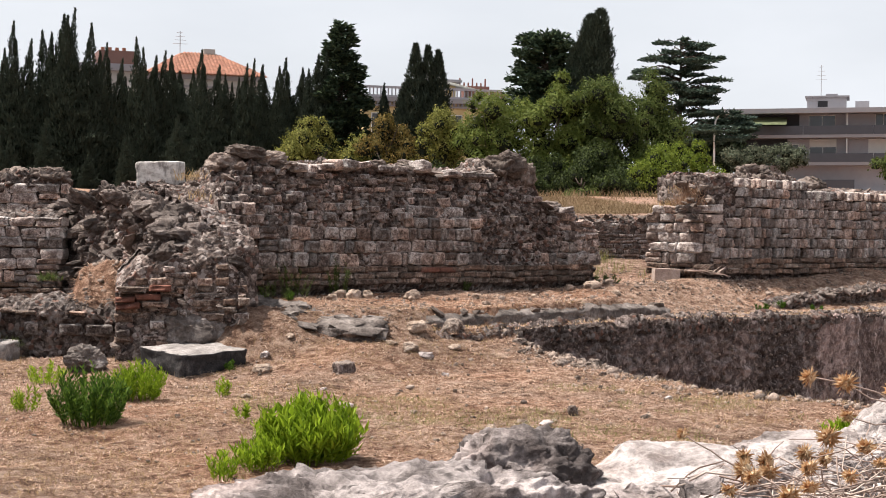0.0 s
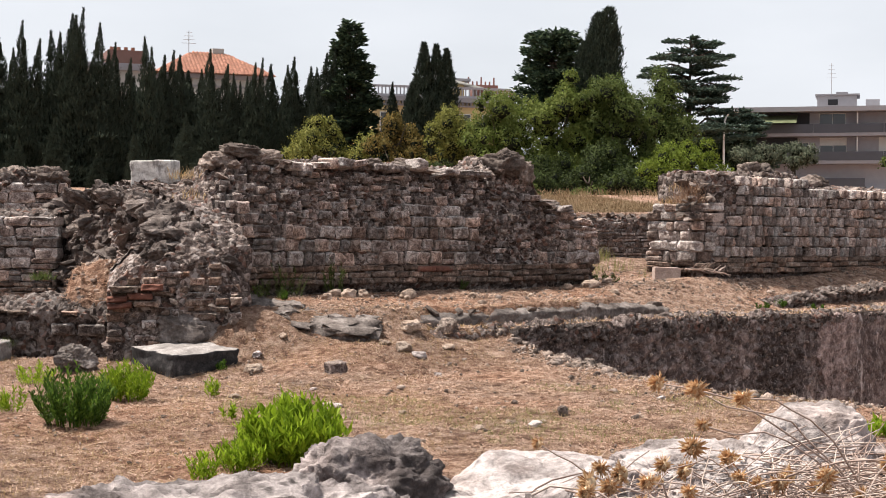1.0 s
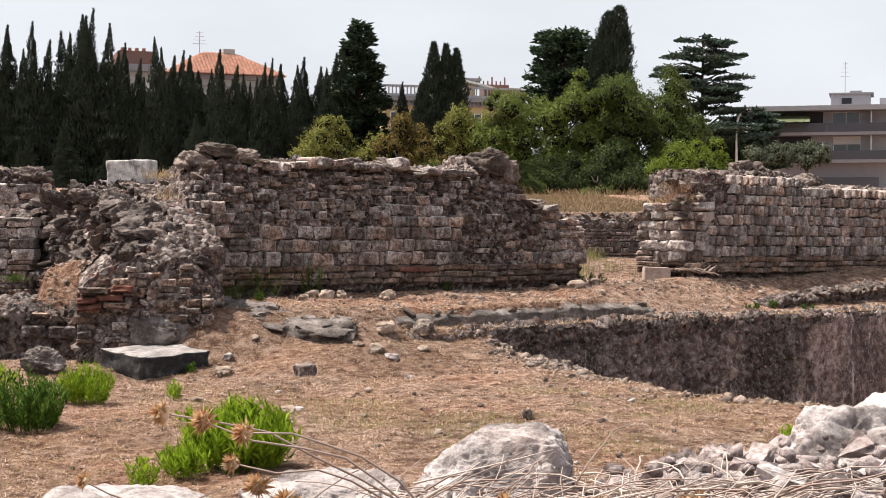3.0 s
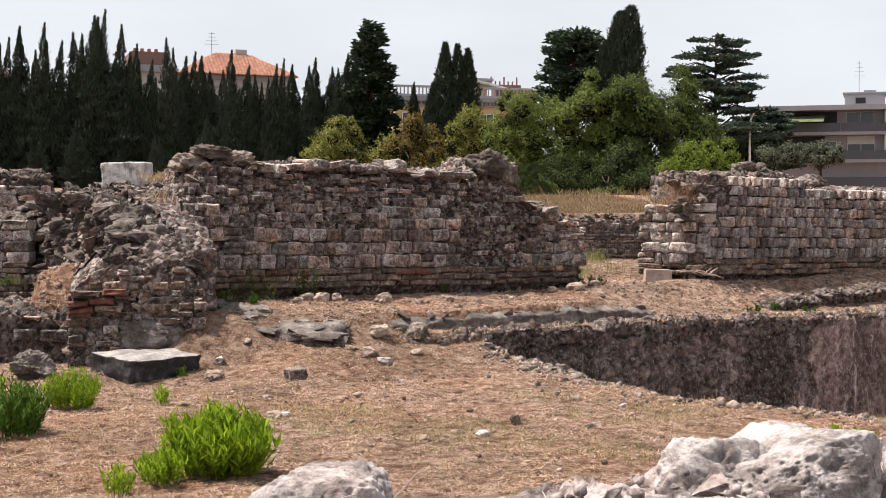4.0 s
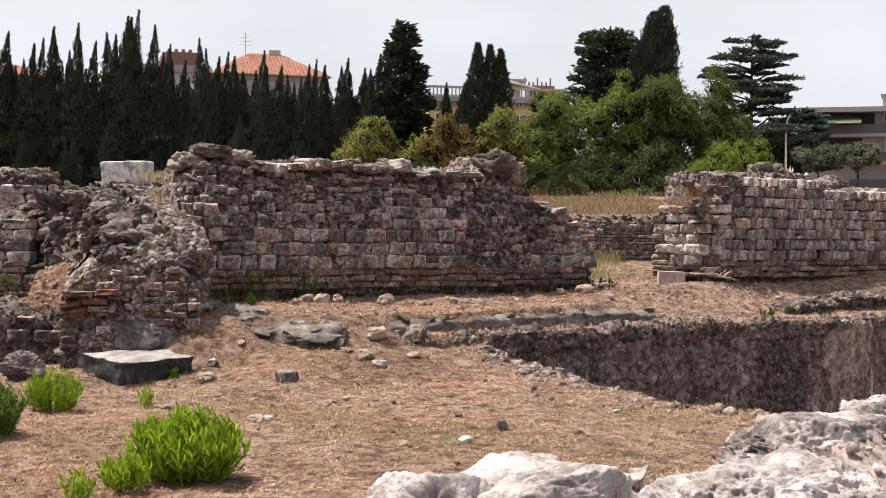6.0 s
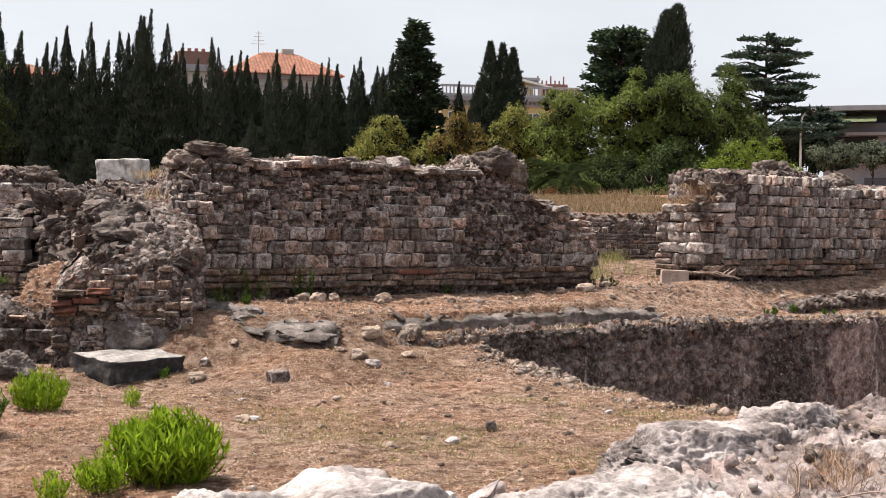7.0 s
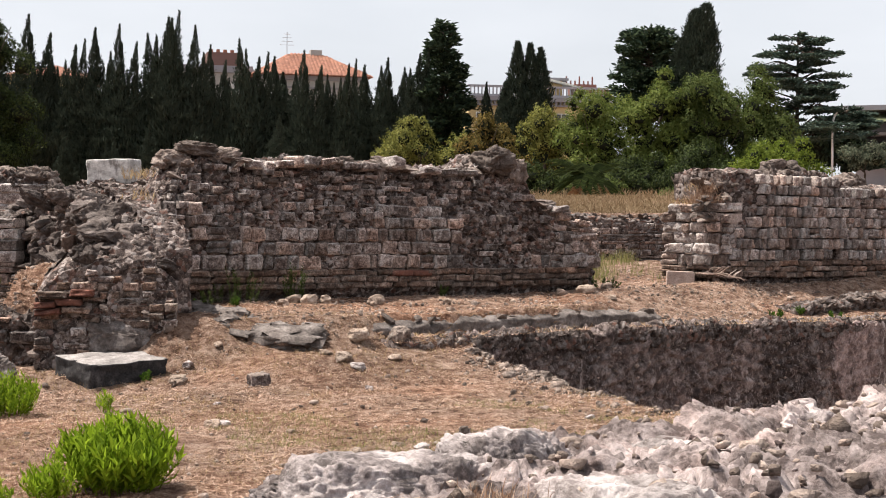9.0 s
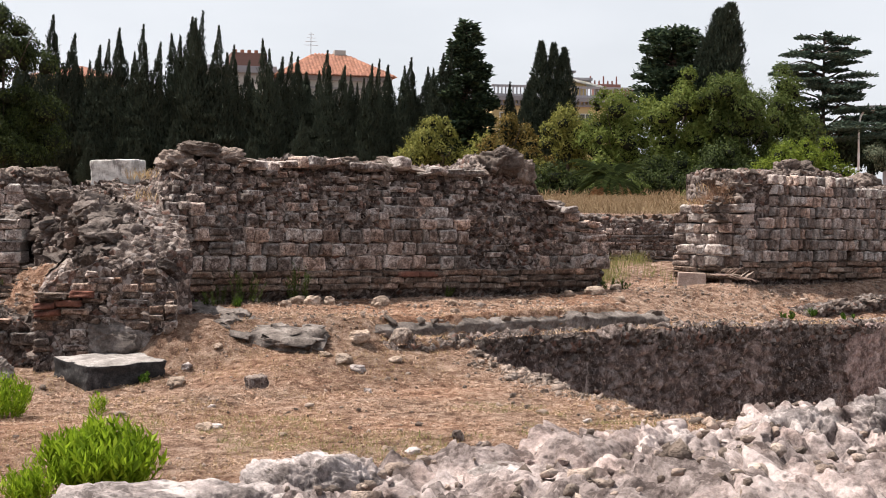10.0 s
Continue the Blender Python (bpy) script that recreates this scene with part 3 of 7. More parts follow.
def shard_block(rng, mat):
    """A broken stone in the size of a one-metre block."""
    me = shard_mesh(rng, mat, 0.95)
    me.transform(Matrix.Scale(0.52, 4))
    return me


rs = np.random.default_rng(7)
BLOCKS = [block_mesh(rs, M_BLOCK) for _ in range(26)]
BLOCKS_P = [block_mesh(rs, M_BLOCK_PALE, 0.13) for _ in range(26)]
BRICKS = [block_mesh(rs, M_BRICK, 0.06) for _ in range(14)]
ROUGHS = [shard_block(rs, M_LOOSE) for _ in range(16)]
REDS = [block_mesh(rs, M_REDBRICK, 0.06) for _ in range(6)]
CRAGS = [boulder(200 + k, 5, 0.6, 0.2, 0.12, 0.05, M_LOOSE) for k in range(8)]
CRAGS_D = [boulder(220 + k, 5, 0.6, 0.2, 0.12, 0.05, M_LOOSE_D) for k in range(7)]
ROCKS_D = [shard_mesh(rs, M_LOOSE_D, rs.uniform(0.55, 0.95)) for _ in range(14)]
ROCKS = [shard_mesh(rs, M_LOOSE, rs.uniform(0.55, 0.95)) for _ in range(28)]
HULLS = []
for _ in range(24):
    hb = hull_bm(rs, 14, 0.8)
    bmesh.ops.triangulate(hb, faces=list(hb.faces))
    hb.verts.ensure_lookup_table()
    hb.verts.index_update()
    HULLS.append((np.array([v.co[:] for v in hb.verts]), np.array([[v.index for v in f.verts] for f in hb.faces])))
    hb.free()


def chips(name, places, sizes, mat, rng):
    """Many small angular stones joined into one mesh."""
    vs, fs, base = [], [], 0
    for p, s in zip(places, sizes):
        v, f = HULLS[rng.integers(len(HULLS))]
        a, b = rng.uniform(0, 2 * np.pi), rng.uniform(-0.5, 0.5)
        ca, sa, cb, sb = math.cos(a), math.sin(a), math.cos(b), math.sin(b)
        w = v * s * rng.uniform(0.7, 1.3, 3)
        w = np.stack([w[:, 0], w[:, 1] * cb - w[:, 2] * sb, w[:, 1] * sb + w[:, 2] * cb], 1)
        w = np.stack([w[:, 0] * ca - w[:, 1] * sa, w[:, 0] * sa + w[:, 1] * ca, w[:, 2]], 1)
        vs.append(w + p)
        fs.append(f + base)
        base += len(v)
    return fast_mesh(name, np.concatenate(vs), np.concatenate(fs), mat)


def rubbly(p, cell):
    """Relief of bedded rubble: flat-faced stones at their own depths, and crumbled mortar between them."""
    w = noise.noise(p * 7.0)
    q = Vector((p.x + 0.03 * w, p.y, p.z * 1.45 + 0.03 * w)) / cell
    d, pts = noise.voronoi(q, distance_metric='DISTANCE', exponent=2.5)
    lump = min(d[1] - d[0], 0.24) / 0.24
    own = noise.noise(pts[0] * 3.71) + 0.5 * noise.noise(pts[0] * 9.1)
    return 0.42 * lump - 0.25 + 0.55 * own + 0.55 * noise.fractal(p * 15, 0.7, 2.2, 4) + 0.22 * noise.noise(p * 43)


class Frame:
    """A wall's own axes: along it, away from its face, and up."""

    def __init__(self, ox, oy, angle):
        self.o, self.a = Vector((ox, oy, 0)), radians(angle)
        self.u, self.n = Vector((math.cos(self.a), math.sin(self.a), 0)), Vector((-math.sin(self.a), math.cos(self.a), 0))

    def at(self, u, v, z):
        return self.o + self.u * u + self.n * v + Vector((0, 0, z))

    def put(self, u, v, z, sx, sy, sz, rng=None, wob=0.05):
        r = rng.normal(0, wob, 3) if rng is not None else (0, 0, 0)
        return Matrix.LocRotScale(self.at(u, v, z), Euler((r[0], r[1], self.a + r[2])), Vector((sx, sy, sz)))


def shell(name, fr, length, top, base, thick, mat, front=None, amp=0.05, cell=0.12, du=0.03, tilt=0.0, nb=8, smooth=False):
    """A ruined mass of masonry: a skin round its section at many stations, roughened into embedded stones. top, base: heights along it."""
    nu, hgt = max(6, int(length / du)), max(top(length * k / 10) for k in range(11)) - base(0)
    nf, nt = max(6, int(hgt / du)), max(4, int(thick / (du * 1.4)))
    verts, loops = [], nf + nt + nb
    for i in range(nu + 1):
        u = length * i / nu
        zt, zb = top(u), base(u)
        zt += 0.03 * noise.noise(Vector((u * 6.0, 1.3, zt)))
        ring = []
        for k in range(nf):
            f = k / nf
            ring.append((0.0, zb + (zt - zb) * f, (0.0, -1.0, 0.35 * f ** 8)))
        for k in range(nt):
            f = k / nt
            ring.append((thick * f, zt + tilt * thick * f + 0.05 * math.sin(f * math.pi), (0.0, -0.7 * (1 - f) ** 3 + 0.7 * f ** 3, 1.0)))
        for k in range(nb):
            f = k / (nb - 1)
            ring.append((thick, zt + tilt * thick - (zt + tilt * thick - zb) * f, (0.0, 1.0, 0.0)))
        for v, z, nrm in ring:
            off = front(u, z) if (front and v < thick * 0.7) else 0.0
            p = fr.at(u, v + off, z)
            a = (amp(u, z) if callable(amp) else amp) * min(1.0, 0.3 + (z - zb) * 4)
            d = a * rubbly(p, cell)
            p = p + fr.n * (nrm[1] * d) + Vector((0, 0, nrm[2] * d)) + fr.u * (0.35 * a * noise.noise(p * 17))
            verts.append(p)
    faces = [(i * loops + k, (i + 1) * loops + k, (i + 1) * loops + k + 1, i * loops + k + 1) for i in range(nu) for k in range(loops - 1)]
    faces.append(tuple(range(loops)))
    faces.append(tuple(nu * loops + k for k in reversed(range(loops))))
    return mesh_of(name, verts, faces, mat, smooth)


def course(parent, fr, u0, u1, z, h, pool, rng, w=(0.12, 0.26), depth=0.18, proud=0.035, keep=None, name="stone", front=None, jitter=0.012, gap=0.011, wander=0.014, split=0.13):
    """One row of stones: its bed wanders, joints are thin and uneven, and now and then a stone is made up of two."""
    u, phase = u0 + rng.uniform(-0.03, 0.05), rng.uniform(0, 50)
    while u < u1:
        ww = min(rng.uniform(*w) * rng.choice((0.75, 1.0, 1.0, 1.25)), u1 - u + 0.05)
        if ww > 0.045 and (keep is None or keep(u + ww / 2, z + h / 2)):
            bed = z + wander * noise.noise(Vector((u * 1.3, phase, 0))) + 0.4 * wander * noise.noise(Vector((u * 5.1, phase, 7)))
            rows = ((bed, h),)
            if h > 0.095 and rng.random() < split:
                f = rng.uniform(0.38, 0.62)
                rows = ((bed, h * f), (bed + h * f, h * (1 - f)))
            for zb, hh in rows:
                off = front(u + ww / 2, zb + hh / 2) if front else 0.0
                gx, gz_ = gap * rng.uniform(0.7, 2.4), gap * rng.uniform(0.1, 0.9)
                part(name, pool[rng.integers(len(pool))], parent, "", fr.put(u + ww / 2, off + depth / 2 - proud + rng.normal(0, jitter), zb + hh / 2 + rng.normal(0, 0.004), ww - gx, depth, hh - gz_, rng, 0.028))
        u += ww


def loose_on(parent, fr, spots, rng, size=(0.035, 0.09), pool=None, name="stone"):
    for u, v, z in spots:
        s = rng.uniform(*size)
        pl = (pool or ROCKS)[rng.integers(len(pool or ROCKS))]
        part(name, pl, parent, "", Matrix.LocRotScale(fr.at(u, v, z), Euler((rng.normal(0, 0.3), rng.normal(0, 0.3), rng.uniform(0, 6.3))), Vector((s * rng.uniform(0.9, 1.6), s * rng.uniform(0.8, 1.2), s * rng.uniform(0.5, 0.85)))))


def table(us, zs):
    return lambda u: float(np.interp(u, us, zs))


WALL_A = 34.76
# ---- the long wall ----
F_MAIN = Frame(-2.2, 11.11, WALL_A)
main_top = table([-0.5, -0.2, 0.0, 0.38, 0.5, 0.85, 1.3, 1.7, 1.95, 2.1, 2.4, 2.8, 3.2, 3.55, 3.8, 4.02, 4.25, 4.38, 4.5, 4.75, 5.0, 5.25],
                 [1.55, 1.76, 1.96, 2.07, 2.00, 2.0, 2.04, 2.02, 2.05, 1.98, 2.06, 2.0, 2.0, 2.02, 2.08, 2.20, 2.12, 1.95, 1.72, 1.62, 1.50, 1.25])
main_face = table([-0.4, 0.4, 0.7, 1.0, 2.0, 2.5, 3.1, 3.25, 3.35, 4.5, 4.75, 5.3], [1.56, 1.52, 1.36, 1.40, 1.36, 1.66, 1.62, 1.45, 0.98, 0.98, 1.38, 1.32])


def main_front(u, z):
    lean = 0.22 * max(0.0, z - 1.45) / 0.6
    core = 0.05 if 3.3 < u < 4.6 and z > 0.98 else 0.0
    under = 0.07 * max(0.0, min(1.0, (0.74 - z) / 0.08))
    return lean + core + under


wall_north = thing("wall_north", "long ruined Roman wall of squared limestone over brick courses, rubble core showing", "ruined wall", kind="structure")


def main_relief(s, z):
    """The mortar lies nearly flush where the facing stands and is torn open above it."""
    return 0.045 if z < main_face(s - 0.3) else 0.075


part("core", shell("core", Frame(*F_MAIN.at(-0.3, 0.022, 0)[:2], WALL_A), 5.58, lambda s: main_top(s - 0.3), lambda s: 0.45, 0.95, M_RUBBLE_D, lambda s, z: main_front(s - 0.3, z), main_relief, 0.11, 0.021), wall_north, "grey rubble and mortar core")
r4 = np.random.default_rng(41)
z = 0.74
for h in (0.068, 0.070, 0.068):
    course(wall_north, F_MAIN, -0.3, 5.15, z, h, BRICKS, r4, (0.16, 0.34), 0.2, 0.03, None, "brick", None, 0.009, 0.008)
    z += h
for h in (0.15, 0.135, 0.14, 0.12, 0.125, 0.115, 0.12):
    course(wall_north, F_MAIN, -0.35, 5.3, z, h, BLOCKS, r4, (0.11, 0.27), 0.2, 0.026, lambda u, zz: zz < main_face(u) + 0.05 * math.sin(u * 23) and r4.random() > 0.05, "stone", main_front, 0.014, 0.014)
    z += h
for u in (2.3, 2.55):
    part("brick", REDS[0], wall_north, "", F_MAIN.put(u + 0.2, 0.045, 0.90, 0.26, 0.2, 0.06, r4, 0.02))
# rough rubble above the facing, laid in broken rows
z = 1.0
while z < 2.15:
    h = r4.uniform(0.055, 0.10)
    course(wall_north, F_MAIN, -0.3, 5.2, z, h, BLOCKS + ROUGHS + BLOCKS_P[:12], r4, (0.06, 0.17), 0.16, 0.022, lambda u, zz: main_face(u) < zz < main_top(u) - 0.05 and r4.random() < (0.34 if 3.3 < u < 4.6 else 0.82), "stone", main_front, 0.026, 0.016, 0.05)
    z += h * 0.97
spots = []
for k in range(80):
    u = r4.uniform(-0.25, 5.2)
    spots.append((u, 0.2 + r4.uniform(-0.05, 0.55), main_top(u) + r4.uniform(-0.03, 0.02)))
loose_on(wall_north, F_MAIN, spots, r4, (0.035, 0.095))
# large stones on the crest
for u, v, zz, sx, sy, sz in ((0.26, 0.35, 2.14, 0.26, 0.20, 0.10), (-0.02, 0.4, 2.04, 0.20, 0.17, 0.10), (0.52, 0.32, 2.09, 0.20, 0.17, 0.09), (0.68, 0.2, 2.05, 0.17, 0.14, 0.035), (1.9, 0.25, 2.07, 0.16, 0.15, 0.08), (2.5, 0.3, 2.07, 0.20, 0.15, 0.09),
                             (3.98, 0.3, 2.16, 0.25, 0.24, 0.18), (4.25, 0.28, 2.03, 0.17, 0.2, 0.20), (2.33, 0.18, 1.92, 0.07, 0.07, 0.11), (4.62, 0.2, 1.66, 0.18, 0.2, 0.07), (4.85, 0.12, 1.56, 0.22, 0.16, 0.05)):
    part("stone", CRAGS[int(u * 7) % 8], wall_north, "", F_MAIN.put(u, v, zz, sx, sy, sz, r4, 0.15))
# pale cap stones along the crest
u = 0.72
while u < 3.7:
    w = r4.uniform(0.10, 0.26)
    if r4.random() < 0.72:
        part("stone", (BLOCKS[:10] + ROUGHS[:8] + BLOCKS_P)[r4.integers(44)], wall_north, "", F_MAIN.put(u + w / 2, 0.20 + r4.normal(0, 0.03), main_top(u) + r4.uniform(-0.02, 0.03), w * 0.95, r4.uniform(0.2, 0.32), r4.uniform(0.055, 0.12), r4, 0.10))
    u += w
# flat stones that end the wall
for u, zz, sx, sz in ((5.05, 1.46, 0.36, 0.05), (5.12, 1.38, 0.40, 0.05), (5.0, 1.30, 0.3, 0.05), (5.10, 1.20, 0.14, 0.14), (5.25, 1.20, 0.14, 0.13), (4.95, 1.2, 0.12, 0.14), (5.12, 1.07, 0.44, 0.11)):
    part("stone", BLOCKS_P[int(zz * 31) % 14], wall_north, "", F_MAIN.put(u, 0.16, zz, sx, 0.4, sz, r4, 0.06))

# chunks sliding off the broken end
for k in range(16):
    u = 4.52 + 0.045 * k
    part("stone", (ROUGHS + BLOCKS_P + BLOCKS)[(k * 7) % 60], wall_north, "", F_MAIN.put(u + r4.normal(0, 0.02), 0.10 + r4.normal(0, 0.05), main_top(u) + r4.uniform(-0.16, 0.03), r4.uniform(0.13, 0.24), r4.uniform(0.2, 0.3), r4.uniform(0.06, 0.11), r4, 0.14))

# ---- the wall beyond the gap ----
F_EAST = Frame(4.07, 15.17, WALL_A)
east_top = table([-0.2, 0.1, 0.6, 1.6, 1.75, 1.95, 2.2, 2.6, 3.5, 6], [2.12, 2.14, 2.14, 2.16, 2.15, 2.10, 1.98, 1.98, 2.0, 1.98])
wall_east = thing("wall_east", "ruined wall end of small squared pale limestone blocks with a brick footing", "ruined wall", kind="structure")


def east_front(u, z):
    hole = 0.16 * max(0.0, 1 - abs(u + 0.0) / 0.45) * max(0.0, min(1.0, (z - 1.5) / 0.15))
    socket = 0.22 if abs(u - 1.90) < 0.10 and 1.03 < z < 1.22 else 0.0
    return hole + socket + (0.14 if z < 0.80 else 0.0)


part("core", shell("core", Frame(*F_EAST.at(-0.08, 0.05, 0)[:2], WALL_A), 6.4, lambda s: east_top(s - 0.1), lambda s: 0.45, 0.98, M_RUBBLE_D, lambda s, z: east_front(s - 0.1, z), 0.05, 0.12, 0.03), wall_east, "rough mortar core")
r5 = np.random.default_rng(51)
z = 0.80
for h in (0.075, 0.07, 0.075):
    course(wall_east, F_EAST, -0.06, 5.6, z, h, BRICKS, r5, (0.16, 0.34), 0.2, 0.03, None, "brick", None, 0.008, 0.009)
    z += h
hole_u = 1.90
for h in (0.145, 0.14, 0.14, 0.14, 0.135, 0.14, 0.135, 0.13):
    course(wall_east, F_EAST, -0.06, 5.6, z, h, BLOCKS_P, r5, (0.11, 0.175), 0.2, 0.04,
           lambda u, zz: zz < east_top(u) - 0.02 and not (u < 0.35 and zz > 1.45 + 0.3 * u) and not (abs(u - hole_u) < 0.085 and 1.02 < zz < 1.22), "stone", None, 0.018, 0.030, 0.014, 0.04)
    z += h
# its end face, turned towards the yard
F_END = Frame(3.33, 15.98, -47.0)
z = 0.80
for k, h in enumerate((0.075, 0.07, 0.15, 0.14, 0.14, 0.13, 0.12, 0.12)):
    course(wall_east, F_END, 0.0 if z < 1.62 else 0.1, 1.02, z, h, BRICKS if k < 2 else BLOCKS_P, r5, (0.14, 0.34), 0.26, 0.13, lambda u, zz: zz < 1.72, "brick" if k < 2 else "stone", None)
    z += h
spots = [(r5.uniform(-0.1, 5.5), r5.uniform(0.05, 0.8), 0) for _ in range(70)]
loose_on(wall_east, F_EAST, [(u, v, east_top(u) + 0.015) for u, v, _ in spots], r5, (0.035, 0.085))
loose_on(wall_east, F_EAST, [(r5.uniform(-0.5, 0.4), 0.16 + r5.uniform(-0.1, 0.3), r5.uniform(1.5, 2.05)) for _ in range(40)], r5, (0.04, 0.09))
for u, v, zz, s in ((0.95, 0.35, 2.24, 0.10), (1.15, 0.4, 2.26, 0.13), (1.4, 0.35, 2.25, 0.12), (1.62, 0.4, 2.22, 0.11), (2.55, 0.4, 2.09, 0.16), (2.85, 0.4, 2.10, 0.15)):
    part("stone", CRAGS[int(u * 9) % 8], wall_east, "", F_EAST.put(u, v, zz, s * 1.4, s, s * 0.75, r5, 0.3))
# footing and threshold block
part("footing", shell("footing", Frame(*F_EAST.at(0.0, 0.0, 0)[:2], WALL_A), 5.6, lambda s: 0.79 + 0.02 * math.sin(s * 3), lambda s: 0.35, 0.4, M_PIT, lambda u, z: 0.10, 0.07, 0.15, 0.035), wall_east, "dark mortar footing")
bm = bmesh.new()
bmesh.ops.create_cube(bm, size=1.0)
bmesh.ops.bevel(bm, geom=list(bm.edges), offset=0.03, segments=2, affect='EDGES')
thing("threshold_block", "smooth pinkish cut stone block at the foot of the wall end", "stone block", bm_mesh("threshold_block", bm, stone_mat("pink_cut_stone", (0.30, 0.22, 0.19), (0.40, 0.31, 0.27), (0.50, 0.41, 0.37), 1.5, (1, 1), 0.3, 0.1)), Matrix.LocRotScale((3.40, 15.40, 0.755), Euler((0, 0.03, radians(-8))), Vector((0.34, 0.40, 0.24))))

# ---- the wall across the upper court ----
wall_far = thing("wall_far", "low terrace wall of thin courses holding back a dry grass bank", "terrace wall", kind="structure")
F_FAR = Frame(-1.0, 20.30, 0.0)
part("core", shell("core", F_FAR, 11.0, lambda s: 1.60 + 0.04 * math.sin(s * 2.3), lambda s: 0.6, 0.45, M_RUBBLE, None, 0.04, 0.11, 0.045), wall_far)
r6 = np.random.default_rng(61)
z = 0.86
for k, h in enumerate((0.05, 0.05, 0.05, 0.09, 0.08, 0.05, 0.05, 0.05, 0.10, 0.07)):
    course(wall_far, F_FAR, 3.4, 6.0, z, h, BLOCKS, r6, (0.2, 0.4) if h < 0.06 else (0.1, 0.2), 0.15, 0.012, None, "brick" if h < 0.06 else "stone")
    z += h + 0.004
loose_on(wall_far, F_FAR, [(r6.uniform(3, 6.2), r6.uniform(0, 0.4), 1.64) for _ in range(60)], r6, (0.03, 0.07))

# ---- the pit's long wall ----
pit_wall = thing("pit_wall", "dark plastered concrete wall of the sunken pit, patched and stained", "pit wall", kind="structure")
F_PIT = Frame(*uv_to_xy(5.5, PIT_V), WALL_A)
pit_top = table([0, 0.6, 2.0, 3.4, 5.0, 6.2, 10], [0.30, 0.33, 0.35, 0.36, 0.34, 0.33, 0.33])
part("core", shell("core", F_PIT, 9.5, lambda s: pit_top(s) + 0.03 * noise.noise(Vector((s * 2.7, 4.1, 0))), lambda s: PIT_FLOOR - 0.1, 0.20, M_PIT, None, 0.07, 0.20, 0.022, 0.0, 8, True), pit_wall)
part("lip", shell("lip", Frame(*F_PIT.at(0.15, -0.085, 0)[:2], WALL_A), 9.3, lambda s: pit_top(s) + 0.035 * noise.noise(Vector((s * 2.1, 8.8, 0))), lambda s: 0.20 + 0.10 * noise.noise(Vector((s * 1.7, 2.2, 0))) + 0.05 * noise.noise(Vector((s * 7, 5.2, 0))), 0.22, M_RUBBLE, lambda u, z: 0.05 + 0.07 * noise.noise(Vector((u * 2.3, 6.1, 0))), 0.07, 0.11, 0.02), pit_wall, "crumbling dark crust along the rim")
part("plaster", shell("plaster", Frame(*F_PIT.at(5.85, -0.04, 0)[:2], WALL_A), 3.6, lambda s: 0.30 + 0.05 * noise.noise(Vector((s * 3.1, 9.0, 0))), lambda s: PIT_FLOOR - 0.1, 0.06, M_PLASTER_P, lambda u, z: 0.09 if u < 0.22 + 0.22 * noise.noise(Vector((z * 2.6, 3.3, 0))) + 0.12 * noise.noise(Vector((z * 9, 1.3, 0))) else 0.0, 0.03, 0.2, 0.025), pit_wall, "pinkish plaster facing")
r7 = np.random.default_rng(71)
pl, sz = [], []
for _ in range(220):
    u = r7.uniform(0, 9)
    pl.append(F_PIT.at(u, r7.uniform(-0.02, 0.36), pit_top(u) + r7.uniform(-0.03, 0.02)))
    sz.append(min(0.06, 0.016 * r7.lognormal(0, 0.6)))
part("chips", chips("chips", np.array([p[:] for p in pl]), sz, M_LOOSE_I, r7), pit_wall, "", None, "stuff")
pl, sz = [], []
for _ in range(700):
    pl.append(F_PIT.at(r7.uniform(0.2, 9), -0.012, r7.uniform(-1.1, 0.3)))
    sz.append(r7.uniform(0.008, 0.028))
part("aggregate", chips("aggregate", np.array([p[:] for p in pl]), sz, M_LOOSE_I, r7), pit_wall, "", None, "stuff")

# ---- the low kerb before the terrace ----
kerb = thing("kerb_wall", "low broken kerb of mortared rubble along the terrace", "kerb", kind="structure")
F_KERB = Frame(*uv_to_xy(5.25, 8.60), WALL_A)
part("core", shell("core", F_KERB, 3.9, table([0, 0.5, 1, 2, 3, 3.9], [0.40, 0.44, 0.46, 0.49, 0.50, 0.45]), lambda s: 0.2, 0.26, M_MORTAR, None, 0.022, 0.20, 0.014, 0.0, 8, True), kerb)
loose_on(kerb, F_KERB, [(r7.uniform(0, 3.8), r7.uniform(0, 0.25), 0.52) for _ in range(24)], r7, (0.02, 0.06))

# ---- ruins on the west side ----
wall_cross = thing("wall_cross", "collapsed cross wall of grey rubble falling away in a slope", "ruined wall", kind="structure")
# runs back from the yard; stations go from the far end to the pier
F_CR = Frame(-4.82, 13.30, -62.0)
cr_top = table([0, 0.5, 1.2, 1.9, 2.5, 3.0, 3.4, 3.75, 4.1], [1.45, 1.55, 1.66, 1.72, 1.60, 1.46, 1.34, 1.22, 1.02])
part("core", shell("core", F_CR, 4.1, cr_top, lambda s: 0.0, 0.95, M_RUBBLE_D, lambda u, z: 0.28 * z, 0.07, 0.16, 0.022, 0.12), wall_cross)
r8 = np.random.default_rng(81)
loose_on(wall_cross, F_CR, [(u, r8.uniform(0.3, 1.0), cr_top(u) + 0.03) for u in r8.uniform(0, 3.9, 60)], r8, (0.05, 0.13), ROCKS_D)
loose_on(wall_cross, F_CR, [(u, r8.uniform(0.2, 0.9), cr_top(u) - 0.02) for u in r8.uniform(0.2, 3.6, 20)], r8, (0.10, 0.22), CRAGS_D)
